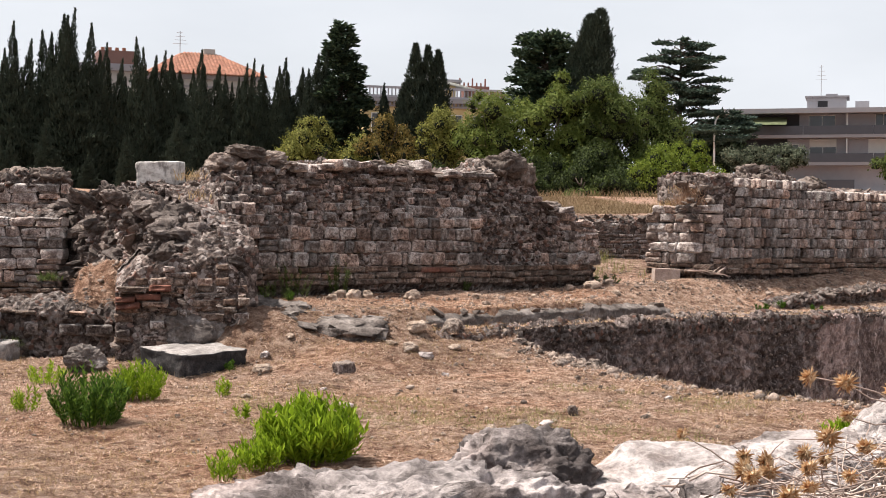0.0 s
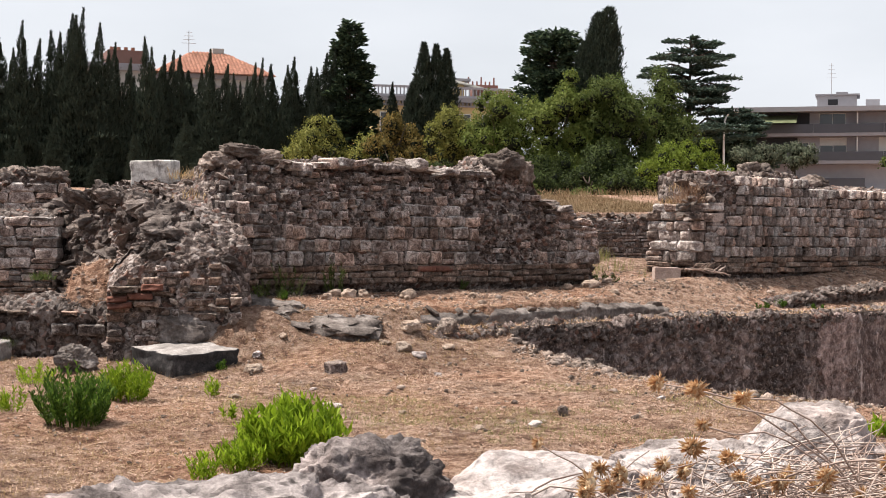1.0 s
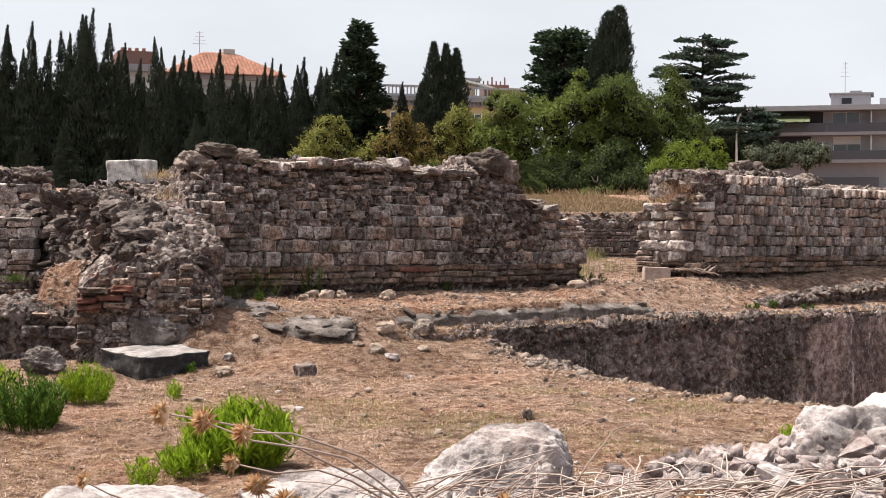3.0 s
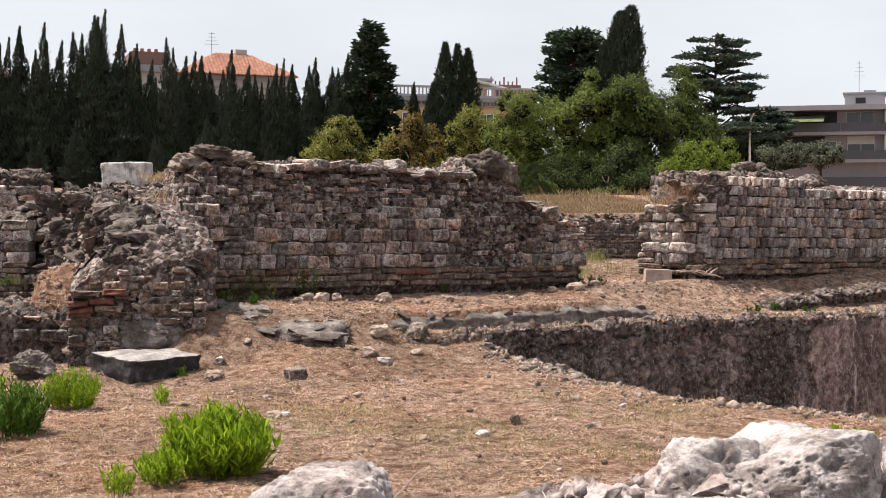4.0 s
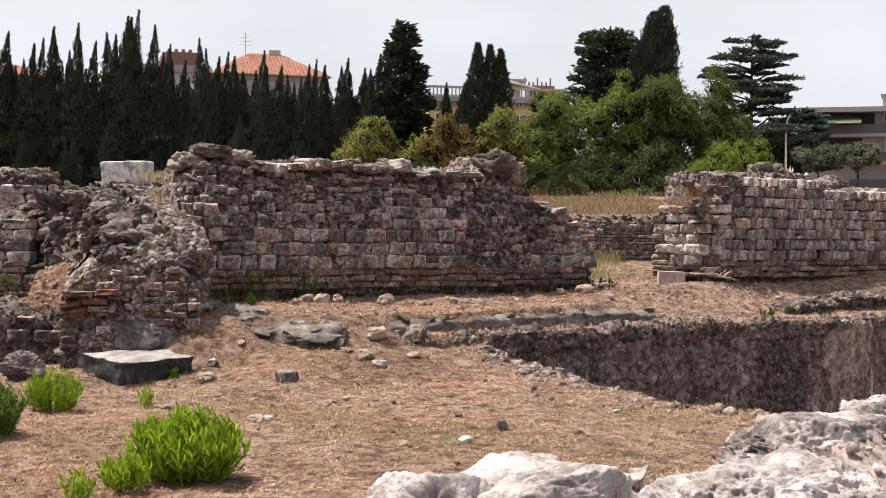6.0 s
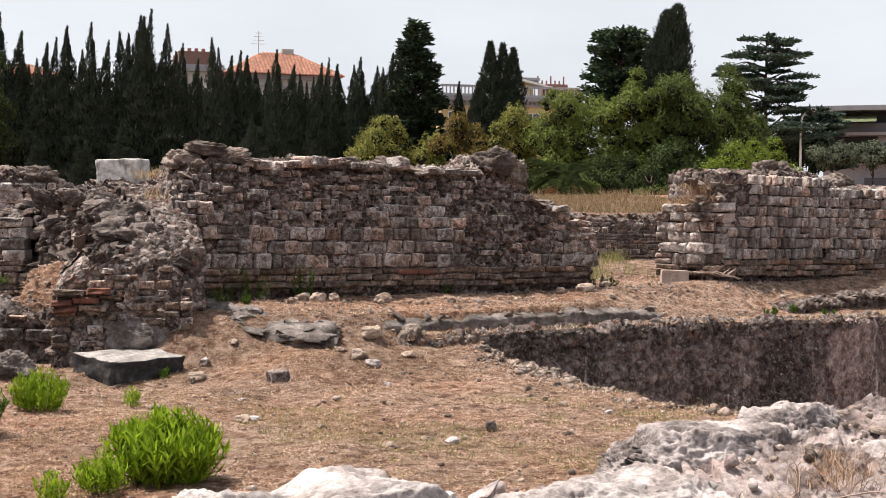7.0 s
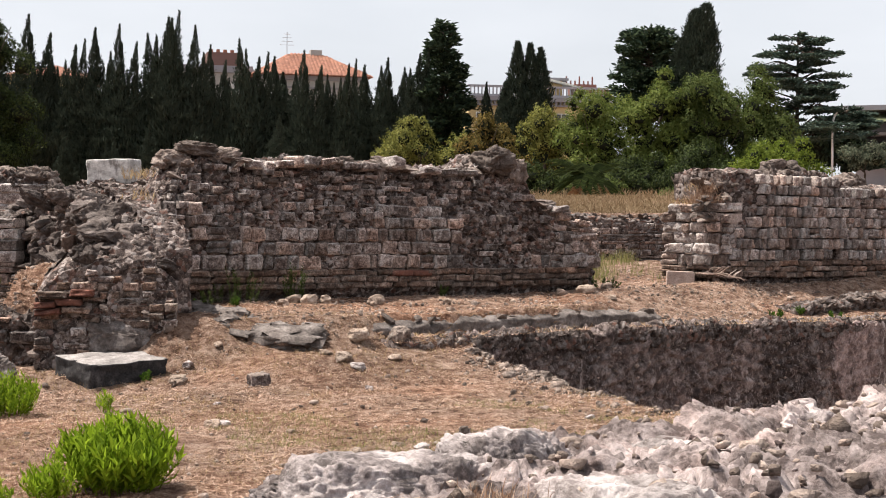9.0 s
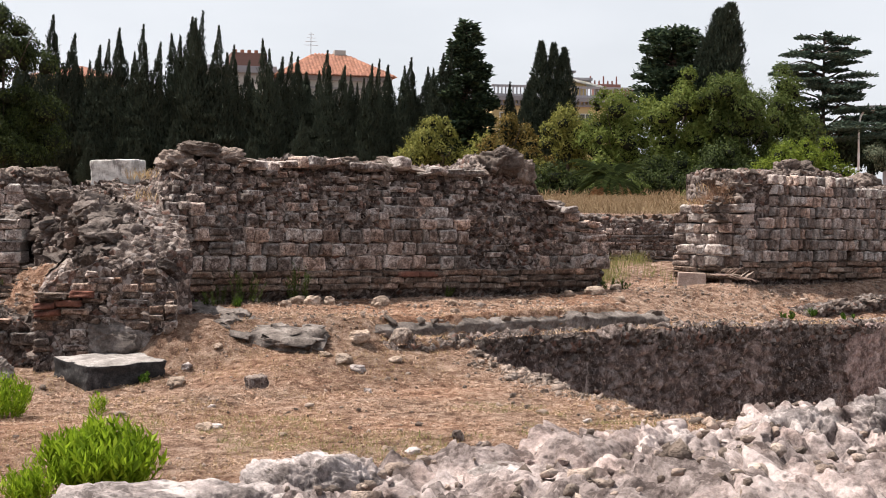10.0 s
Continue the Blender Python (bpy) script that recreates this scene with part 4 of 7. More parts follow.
loose_on(wall_cross, F_CR, [(u, 0.28 * zz - 0.02, zz) for u, zz in zip(r8.uniform(0, 3.9, 190), r8.uniform(0.3, 1.6, 190)) if zz < cr_top(u)], r8, (0.04, 0.13), CRAGS_D + ROCKS_D + ROCKS[:7])

pier = thing("pier", "broken pier of brick and rubble with a patch of old plaster", "ruined pier", kind="structure")
F_PR = Frame(-3.36, 9.66, 4.0)
part("core", shell("core", F_PR, 1.22, table([0, 0.2, 0.5, 0.8, 1.05, 1.22], [0.72, 0.92, 1.02, 1.06, 0.98, 0.80]), lambda s: 0.0, 0.8, M_RUBBLE_D, lambda u, z: 0.16 * z, 0.035, 0.13, 0.02, 0.25), pier)
pier_top = table([0, 0.2, 0.5, 0.8, 1.05, 1.22], [0.72, 0.92, 1.02, 1.06, 0.98, 0.80])
z = 0.14
while z < 1.1:
    h = r8.uniform(0.05, 0.085)
    course(pier, F_PR, 0.0, 1.2, z, h, BRICKS + BLOCKS[:10] + ROUGHS[:8], r8, (0.09, 0.24), 0.2, 0.035, lambda u, zz: zz < pier_top(u) - 0.03 and r8.random() < (0.90 if zz > 0.45 else 0.5) and not (u > 0.45 and zz < 0.42), "stone", lambda u, zz: 0.16 * zz, 0.022, 0.014, 0.03)
    z += h
for u, zz, w, h, pool in ((0.12, 0.60, 0.24, 0.055, REDS), (0.36, 0.62, 0.22, 0.055, BRICKS), (0.10, 0.67, 0.20, 0.055, REDS), (0.30, 0.69, 0.22, 0.06, REDS), (0.16, 0.75, 0.26, 0.06, BRICKS), (0.42, 0.77, 0.2, 0.06, REDS)):
    part("brick", pool[int(u * 13) % len(pool)], pier, "", F_PR.put(u, 0.14, zz, w, 0.30, h, r8, 0.04))
loose_on(pier, F_PR, [(u, r8.uniform(0.2, 0.8), pier_top(u) + 0.10) for u in r8.uniform(0.1, 1.15, 16)], r8, (0.07, 0.16), CRAGS_D)
loose_on(pier, F_PR, [(r8.uniform(0, 1.2), r8.uniform(0.0, 0.1), r8.uniform(0.1, 0.7)) for _ in range(18)], r8, (0.03, 0.07))
part("foot_stone", boulder(903, 6, 0.6, 0.16, 0.10, 0.05, M_PLASTERED), pier, "large grey stone with pale plaster", F_PR.put(0.76, 0.08, 0.34, 0.34, 0.15, 0.24, None))

wall_west = thing("wall_west", "low dark rubble wall topped with projecting flat bricks", "ruined wall", kind="structure")
F_W = Frame(-5.6, 10.45, -9.0)
part("core", shell("core", F_W, 2.3, lambda s: 0.50 + 0.03 * math.sin(s * 5), lambda s: -0.05, 0.6, M_RUBBLE, lambda u, z: 0.10 * max(0, 0.45 - z), 0.06, 0.13, 0.028, 0.25), wall_west)
course(wall_west, F_W, 0.0, 2.3, 0.50, 0.05, BRICKS, r8, (0.12, 0.3), 0.3, 0.03, lambda u, z: r8.random() > 0.35, "brick")
course(wall_west, F_W, 0.0, 2.3, 0.30, 0.12, BLOCKS, r8, (0.14, 0.3), 0.2, 0.03, lambda u, z: r8.random() > 0.45, "stone")

wall_back = thing("wall_back", "coursed pale limestone wall stub beside the rubble slope", "ruined wall", kind="structure")
F_B = Frame(-5.6, 12.75, -12.0)
part("core", shell("core", F_B, 1.35, lambda s: 1.42, lambda s: 0.0, 0.7, M_RUBBLE, None, 0.05, 0.13, 0.03, 0.15), wall_back)
z = 0.50
for h in (0.06, 0.06, 0.06, 0.06, 0.13, 0.12, 0.12, 0.12, 0.12, 0.11):
    course(wall_back, F_B, -0.02, 1.38, z, h, BRICKS if h < 0.1 else BLOCKS_P, r8, (0.14, 0.3), 0.22, 0.05, None, "brick" if h < 0.1 else "stone")
    z += h

wall_rear = thing("wall_rear", "weathered rubble wall stump farther back", "ruined wall", kind="structure")
F_R = Frame(-8.2, 15.95, -1.0)
part("core", shell("core", F_R, 3.62, table([0, 2.4, 2.7, 3.3, 3.45, 3.62], [1.9, 1.98, 2.0, 2.1, 2.02, 1.7]), lambda s: 0.3, 0.8, M_RUBBLE, None, 0.10, 0.17, 0.03), wall_rear)
z = 0.9
for h in (0.15, 0.15, 0.16, 0.16, 0.15, 0.14, 0.13):
    course(wall_rear, F_R, 0.5, 3.55, z, h, BLOCKS_P, r8, (0.18, 0.36), 0.2, 0.04, lambda u, zz: r8.random() > 0.15, "stone")
    z += h
loose_on(wall_rear, F_R, [(u, r8.uniform(0.1, 0.5), 2.02) for u in r8.uniform(2.2, 3.5, 9)], r8, (0.10, 0.20), CRAGS)
loose_on(wall_rear, F_R, [(u, r8.uniform(0, 0.7), 2.03) for u in r8.uniform(0, 3.4, 40)], r8, (0.05, 0.12))


# ---- cut stones ----
def cut_stone(seed, wear, mat, grain=0.02, sides=None):
    """A worn sawn block one metre in each direction, with chipped edges."""
    bm = bmesh.new()
    bmesh.ops.create_cube(bm, size=1.0)
    bmesh.ops.bevel(bm, geom=list(bm.edges), offset=wear, segments=3, affect='EDGES', profile=0.6)
    bmesh.ops.subdivide_edges(bm, edges=[e for e in bm.edges if e.calc_length() > 0.3], cuts=12, use_grid_fill=True)
    for v in bm.verts:
        q = v.co * 3 + Vector((seed, 0, 0))
        v.co += Vector((noise.fractal(q * 1.5, 0.7, 2, 4), noise.fractal(q * 1.5 + Vector((9, 0, 0)), 0.7, 2, 4), noise.fractal(q * 1.5 + Vector((0, 9, 0)), 0.7, 2, 4))) * grain
    bm.normal_update()
    if sides:
        for f in bm.faces:
            f.material_index = 0 if f.normal.z > 0.55 else 1
    me = bm_mesh("cut_stone", bm, mat, True)
    if sides:
        me.materials.append(sides)
    return me


thing("stone_block", "whitish squared stone block resting on the rubble crest", "stone block", cut_stone(1, 0.05, M_MARBLE), Matrix.LocRotScale((-3.13, 12.12, 1.925), Euler((0.02, -0.03, radians(-8))), Vector((0.455, 0.42, 0.28))))
thing("fallen_slab", "thick fallen slab with a pale top and blackened sides on dry straw", "stone slab", cut_stone(4, 0.04, M_SLAB, 0.03, M_SLAB_SIDE), Matrix.LocRotScale((-2.63, 9.38, 0.065), Euler((0.06, -0.03, radians(38))), Vector((0.72, 0.66, 0.36))))

# ---- broken ledge on the terrace before the east wall ----
ledge = thing("ledge", "low dark broken ledge of mortared rubble", "ruined wall", kind="structure")
F_LE = Frame(*uv_to_xy(11.9, 8.95), WALL_A + 3)
part("core", shell("core", F_LE, 5.0, table([0, 0.4, 1.2, 1.25, 2.2, 2.3, 5.0], [0.40, 0.48, 0.49, 0.55, 0.56, 0.60, 0.60]), lambda s: 0.2, 0.55, M_RUBBLE, lambda u, z: 0.5 * (0.7 - z), 0.07, 0.15, 0.03), ledge)
loose_on(ledge, F_LE, [(u, r8.uniform(0, 0.5), 0.50 + 0.04 * u) for u in r8.uniform(0, 3.2, 30)], r8, (0.03, 0.08))

# ---- soil that has gathered on the collapsed cross wall ----
def soil_mound():
    xs, ys = np.linspace(-4.05, -3.15, 50), np.linspace(10.15, 11.35, 60)
    gx, gy = np.meshgrid(xs, ys)
    z = 0.52 + 0.50 * (gy - 10.2) + 0.10 * (gx + 4.0) + 0.07 * fbm(gx * 4, gy * 4, 4, 77) + 0.02 * vnoise(gx * 19, gy * 19, 78)
    edge = np.minimum.reduce([gx + 4.05, -3.15 - gx, gy - 10.15, 11.35 - gy]) + 0.10 * vnoise(gx * 6, gy * 6, 75)
    z = z - 0.5 * (1 - ramp01(edge, 0, 0.3))
    v = np.stack([gx.ravel(), gy.ravel(), z.ravel()], 1)
    i = np.arange(gx.size).reshape(gx.shape)
    q = np.stack([i[:-1, :-1].ravel(), i[:-1, 1:].ravel(), i[1:, 1:].ravel(), i[1:, :-1].ravel()], 1)
    m = part("soil", fast_mesh("soil", v, q, M_GROUND, True), wall_cross, "dry earth and straw lodged on the rubble")
    keep = (edge.ravel() > 0.15)
    return v[keep]


MOUND = soil_mound()
rm = np.random.default_rng(79)
pick = MOUND[rm.integers(0, len(MOUND), 110)] + rm.normal(0, 0.012, (110, 3))
part("chips", chips("chips", pick, rm.uniform(0.008, 0.036, 110), M_LOOSE_I, rm), wall_cross, "", None, "stuff")

# ---- the wall top the camera looks over ----
SOUTH_A = 31.8
F_SOUTH = Frame(-3.70, -5.02, SOUTH_A)
wall_south = thing("wall_south", "broken rubble wall top of pale weathered limestone", "ruined wall", kind="structure")


def cell_stones(x, y, seed):
    """Flat-topped broken stones from 0 to 1, one in each cell of a jittered net, each with its own height and slope."""
    ix, iy = np.floor(x), np.floor(y)
    best, second = np.full(x.shape, 9.0), np.full(x.shape, 9.0)
    tall = np.zeros(x.shape)
    for dx in (-1, 0, 1):
        for dy in (-1, 0, 1):
            cx, cy = ix + dx, iy + dy
            ox, oy = cx + hash2(cx, cy, seed) - x, cy + hash2(cx, cy, seed + 1) - y
            d = np.abs(ox) * 0.6 + np.abs(oy) * 0.6 + 0.4 * np.hypot(ox, oy)
            h = hash2(cx, cy, seed + 2) + 0.5 * ox * (hash2(cx, cy, seed + 3) - 0.5) + 0.5 * oy * (hash2(cx, cy, seed + 4) - 0.5)
            nearer = d < best
            second = np.where(nearer, best, np.minimum(second, d))
            tall = np.where(nearer, h, tall)
            best = np.minimum(best, d)
    return np.sqrt(np.clip((second - best) / 0.30, 0, 1)) * (0.25 + 0.75 * tall)


def top_height(gu, gv):
    """Height of the crumbled wall top: bedded stones of all sizes, pits and cracks."""
    wu, wv = gu + 0.02 * vnoise(gu * 9, gv * 9, 3), gv + 0.02 * vnoise(gu * 9, gv * 9, 4)
    wu, wv = wu + 0.006 * vnoise(gu * 40, gv * 40, 5), wv + 0.006 * vnoise(gu * 40, gv * 40, 6)
    z = 0.965 + 0.024 * cell_stones(wu / 0.17, wv / 0.14, 70) + 0.016 * cell_stones(wu / 0.055, wv / 0.050, 74) + 0.011 * cell_stones(wu / 0.022, wv / 0.020, 78)
    z = z + 0.016 * fbm(gu * 5, gv * 5, 4, 82) + 0.006 * fbm(gu * 36, gv * 36, 4, 83)
    z = z - 0.020 * np.clip(vnoise(gu * 52, gv * 52, 85) - 0.2, 0, 1) - 0.018 * np.clip(0.10 - np.abs(fbm(gu * 7, gv * 7, 3, 86)), 0, 1) / 0.10
    return z + (0.07 * ramp01(gu, 4.0, 4.8) + 0.022 * ramp01(gu, 4.85, 5.2)) * ramp01(gv, 0.2, 0.5)


def wall_top():
    """The skin of the wall top, turned down over its edges."""
    us, vs = np.arange(0.9, 6.6, 0.0045), np.concatenate([[0.0, 0.0], np.arange(0.01, 0.86, 0.0045), [0.86, 0.86]])
    gu, gv = np.meshgrid(us, vs)
    z = top_height(gu, gv)
    edge = np.minimum(gv, 0.86 - gv)
    z = z - 0.12 * (1 - ramp01(edge, 0.0, 0.08)) ** 2
    z[0, :] = -0.6
    z[-1, :] = -0.6
    side = 0.03 * vnoise(gu * 14, z * 14, 84)
    ca, sa = math.cos(F_SOUTH.a), math.sin(F_SOUTH.a)
    gv = gv + side
    p = np.stack([F_SOUTH.o.x + gu * ca - gv * sa, F_SOUTH.o.y + gu * sa + gv * ca, z], 2).reshape(-1, 3)
    i = np.arange(gu.size).reshape(gu.shape)
    q = np.stack([i[:-1, :-1].ravel(), i[:-1, 1:].ravel(), i[1:, 1:].ravel(), i[1:, :-1].ravel()], 1)
    part("core", fast_mesh("core", p, q, M_ROCK_P, True), wall_south, "pale crumbled mortar and rubble")


wall_top()
part("facing", shell("facing", Frame(*F_SOUTH.at(0.86, -0.015, 0)[:2], SOUTH_A), 5.78, lambda s: 0.90 + 0.02 * math.sin(s * 3), lambda s: -0.5, 0.89, M_ROCK_P, None, 0.05, 0.13, 0.03), wall_south, "pale rubble sides")

BOULDERS = (
    # x, y, half sizes, top, turn, style, words
    (-1.80, -2.99, 0.24, 0.17, 0.13, 1.062, 27, "M", "grey mottled limestone slab bedded in the wall top"),
    (-1.675, -2.88, 0.090, 0.075, 0.08, 1.082, 10, "D", "dark knobbly limestone lump with deep pits"),
    (-2.25, -3.32, 0.20, 0.17, 0.12, 0.975, 40, "G", "grey pitted limestone bedded in the wall top"),
    (-1.53, -2.88, 0.175, 0.13, 0.10, 1.064, 30, "W", "flat whitish limestone slab with a broken edge"),
    (-1.32, -2.76, 0.095, 0.085, 0.08, 1.066, 15, "W", "small rounded whitish limestone"),
    (-1.15, -2.60, 0.115, 0.09, 0.11, 1.082, 8, "W", "smooth pale limestone block standing proud"),
    (-0.93, -2.72, 0.09, 0.08, 0.09, 1.045, 35, "G", "grey broken limestone among dry stems"),
    (-0.69, -2.36, 0.07, 0.08, 0.12, 1.082, 60, "W", "upright whitish limestone with a sharp corner"),
    (-0.61, -2.38, 0.145, 0.14, 0.11, 1.090, 28, "W", "bright white limestone block with a flat top"),
    (-0.36, -2.34, 0.14, 0.12, 0.11, 1.084, 22, "W", "white limestone riddled with dark holes"),
    (-0.19, -1.99, 0.20, 0.14, 0.12, 1.088, 33, "G", "long grey pitted limestone slab"),
    (-0.04, -1.86, 0.10, 0.08, 0.10, 1.095, 30, "G", "grey pitted limestone slab set beside a longer one"),
    (0.055, -2.13, 0.125, 0.115, 0.11, 1.087, 18, "W", "white smooth-topped limestone block"),
    (0.16, -1.76, 0.105, 0.09, 0.09, 1.076, 30, "W", "greyish flat limestone with loose chips"),
    (0.32, -1.66, 0.075, 0.065, 0.09, 1.100, 12, "R", "small greyish limestone lump among rubble"),
    (0.50, -1.62, 0.09, 0.07, 0.11, 1.120, 50, "R", "pale rounded limestone lump among rubble"),
    (0.37, -1.86, 0.045, 0.04, 0.05, 1.065, 70, "G", "small greyish limestone lump among rubble"),
    (0.50, -1.90, 0.055, 0.045, 0.06, 1.070, 20, "G", "small greyish limestone lump among rubble"),
    (0.68, -1.60, 0.15, 0.11, 0.16, 1.158, 36, "R", "large whitish limestone boulder on the wall top"),
    (0.45, -2.12, 0.14, 0.12, 0.11, 1.068, 25, "G", "grey broken limestone lump with cracks"),
    (0.95, -1.62, 0.18, 0.16, 0.16, 1.12, 20, "W", "pale limestone boulder at the wall's edge"),
)
STYLE = {"R": (0.70, 0.12, 0.16, 0.036, M_ROCK_G, 0.0), "M": (0.62, 0.09, 0.15, 0.030, M_ROCK_D, 0.0), "D": (0.74, 0.11, 0.17, 0.030, M_ROCK_D, 0.0), "G": (0.58, 0.06, 0.13, 0.030, M_ROCK_G, 0.0), "W": (0.60, 0.06, 0.10, 0.012, M_ROCK_W, 0.0)}
for k, (x, y, hx, hy, hz, top, turn, style, words) in enumerate(BOULDERS):
    sq, ro, pi, fi, mat, lay = STYLE[style]
    me = boulder(k + 1, 7 if hx > 0.09 else 6, sq, ro, pi, fi, mat, lay, 0.52 if style != "D" else 0.66)
    thing("boulder", words, "boulder", me, Matrix.LocRotScale((x, y, top - hz * 0.93), Euler((0, 0, radians(turn))), Vector((hx * 1.08, hy * 1.08, hz))), group="boulders on the wall top")

r9 = np.random.default_rng(91)
PEBBLES = [shard_mesh(r9, (M_ROCK_G, M_ROCK_W, M_ROCK_P)[k % 3], 0.8) for k in range(12)]


def scatter_pebbles(cx, cy, rx, ry, n, size, z0=1.0, turn=SOUTH_A):
    ca, sa = math.cos(radians(turn)), math.sin(radians(turn))
    for _ in range(n):
        a, b = r9.uniform(-rx, rx), r9.uniform(-ry, ry)
        s = r9.uniform(*size)
        part("stone", PEBBLES[r9.integers(12)], wall_south, "", Matrix.LocRotScale((cx + a * ca - b * sa, cy + a * sa + b * ca, z0 + r9.uniform(-0.01, 0.025)), Euler((r9.normal(0, 0.25), r9.normal(0, 0.25), r9.uniform(-3, 3))), Vector((s * r9.uniform(0.8, 1.5), s, s * 0.6))))


scatter_pebbles(0.32, -1.93, 0.34, 0.20, 40, (0.006, 0.018), 1.02)
scatter_pebbles(-0.85, -2.66, 0.16, 0.12, 45, (0.010, 0.030), 1.025)
scatter_pebbles(0.40, -1.70, 0.26, 0.06, 40, (0.005, 0.014), 1.055)


def pebble_bed(cx, cy, rx, ry, n, size, z0):
    """Pebbles too small to pick apart, in one mesh."""
    a, b = r9.uniform(-rx, rx, n), r9.uniform(-ry, ry, n)
    ca, sa = math.cos(radians(SOUTH_A)), math.sin(radians(SOUTH_A))
    p = np.stack([cx + a * ca - b * sa, cy + a * sa + b * ca, z0 + r9.uniform(-0.012, 0.02, n)], 1)
    part("pebbles", chips("pebbles", p, r9.uniform(size[0], size[1], n), M_ROCK_P, r9), wall_south, "small pale rubble", None, "stuff")


pebble_bed(0.36, -1.86, 0.30, 0.16, 420, (0.004, 0.012), 1.025)
pebble_bed(-0.85, -2.66, 0.20, 0.12, 160, (0.004, 0.014), 1.025)
pebble_bed(0.0, -2.06, 0.20, 0.10, 160, (0.004, 0.012), 1.035)
scatter_pebbles(0.10, -2.06, 0.10, 0.08, 30, (0.008, 0.018), 1.02)
scatter_pebbles(-0.45, -2.25, 0.10, 0.06, 20, (0.008, 0.02), 1.01)
scatter_pebbles(-1.6, -3.05, 0.3, 0.08, 25, (0.008, 0.025), 1.02)


def top_gravel(u0, u1, n, size, mat):
    u, v = r9.uniform(u0, u1, n), r9.uniform(0.12, 0.80, n)
    sz = size * r9.lognormal(0, 0.5, n)
    ca, sa = math.cos(F_SOUTH.a), math.sin(F_SOUTH.a)
    p = np.stack([F_SOUTH.o.x + u * ca - v * sa, F_SOUTH.o.y + u * sa + v * ca, top_height(u, v) + sz * 0.25], 1)
    part("pebbles", chips("pebbles", p, sz, mat, r9), wall_south, "loose chips of limestone", None, "stuff")


top_gravel(4.5, 5.9, 900, 0.0055, M_LOOSE_I)
top_gravel(3.0, 5.9, 900, 0.0045, M_ROCK_P)


# ---- dry plants on the wall top ----
def tube(bm, pts, r0, r1, sides=5):
    """A thin tapered stem along pts."""
    rings = []
    for i, p in enumerate(pts):
        d = (pts[min(i + 1, len(pts) - 1)] - pts[max(i - 1, 0)]).normalized()
        q = d.to_track_quat('Z', 'Y')
        r = r0 + (r1 - r0) * i / (len(pts) - 1)
        rings.append([bm.verts.new(p + q @ Vector((math.cos(a) * r, math.sin(a) * r, 0))) for a in (2 * math.pi * k / sides for k in range(sides))])
    for a, b in zip(rings, rings[1:]):
        for k in range(sides):
            bm.faces.new((a[k], a[(k + 1) % sides], b[(k + 1) % sides], b[k]))
    bm.faces.new(rings[-1])
    bm.faces.new(rings[0][::-1])


def arc(p, q, sag, rng, n=7, wob=0.004):
    return [p.lerp(q, t) + Vector((0, 0, sag * math.sin(t * math.pi))) + Vector(rng.normal(0, wob, 3)) for t in (k / (n - 1) for k in range(n))]


def thistle_head(rng, size=0.010):
    bm = bmesh.new()
    bmesh.ops.create_icosphere(bm, subdivisions=2, radius=size * 0.55)
    for v in bm.verts:
        v.co.z *= 0.8
    for _ in range(110):
        a, t = rng.uniform(0, 2 * math.pi), rng.uniform(0.15, 1.75)
        d = Vector((math.cos(a) * math.sin(t), math.sin(a) * math.sin(t), math.cos(t)))
        s = d.orthogonal().normalized() * size * 0.13
        tip = d * size * rng.uniform(0.85, 1.35) + Vector((0, 0, -size * 0.25 * rng.random()))
        base = d * size * 0.45
        bm.faces.new([bm.verts.new(c) for c in (base - s, base + s, (base + tip) / 2 + s * 0.7, tip, (base + tip) / 2 - s * 0.7)])
    return bm_mesh("head", bm, M_THISTLE)


HEADS = [thistle_head(r9, s) for s in (0.0075, 0.0085, 0.0095, 0.0105)]


def thistle(root, tips, lift=0.02, thick=0.0012):
    """A dry thistle: stems from one root, each with a spiny head."""
    t = thing("dry_thistle", "dead thistle with bleached stems and rusty spiny heads", "dry plant", None, Matrix.Translation(root), group="dry thistles")
    for tip in tips:
        bm = bmesh.new()
        d = Vector(tip) - Vector(root)
        pts = arc(Vector((0, 0, 0)), d, lift, r9, 8, 0.003)
        tube(bm, pts, thick, thick * 0.55)
        st = part("stem", bm_mesh("stem", bm, M_STEM, True), t, "bleached stem")
        ax = (pts[-1] - pts[-2]).normalized()
        part("head", HEADS[r9.integers(4)], st, "rusty spiny seed head", Matrix.LocRotScale(pts[-1], ax.to_track_quat('Z', 'Y'), Vector((1, 1, 1)) * r9.uniform(0.85, 1.2)))
    return t


thistle((-1.20, -2.98, 1.00), [(-1.445, -3.09, 1.152), (-1.412, -3.09, 1.140), (-1.385, -3.13, 1.144), (-1.395, -3.05, 1.107)], 0.03)
for tips in (((-1.55, -3.19, 1.07), (-1.52, -3.14, 1.072), (-1.50, -3.06, 1.066)), ((-1.49, -3.11, 1.07), (-1.46, -3.0, 1.07), (-1.47, -3.15, 1.074)), ((-1.48, -3.19, 1.068), (-1.52, -3.24, 1.07), (-1.44, -3.16, 1.072)),
             ((-1.42, -3.0, 1.07), (-1.38, -2.96, 1.072), (-1.36, -3.0, 1.07), (-1.37, -3.05, 1.07)), ((-1.52, -2.93, 1.07), (-1.47, -2.97, 1.064))):
    thistle((tips[0][0] + 0.11, tips[0][1] + 0.05, 1.0), tips, 0.012)
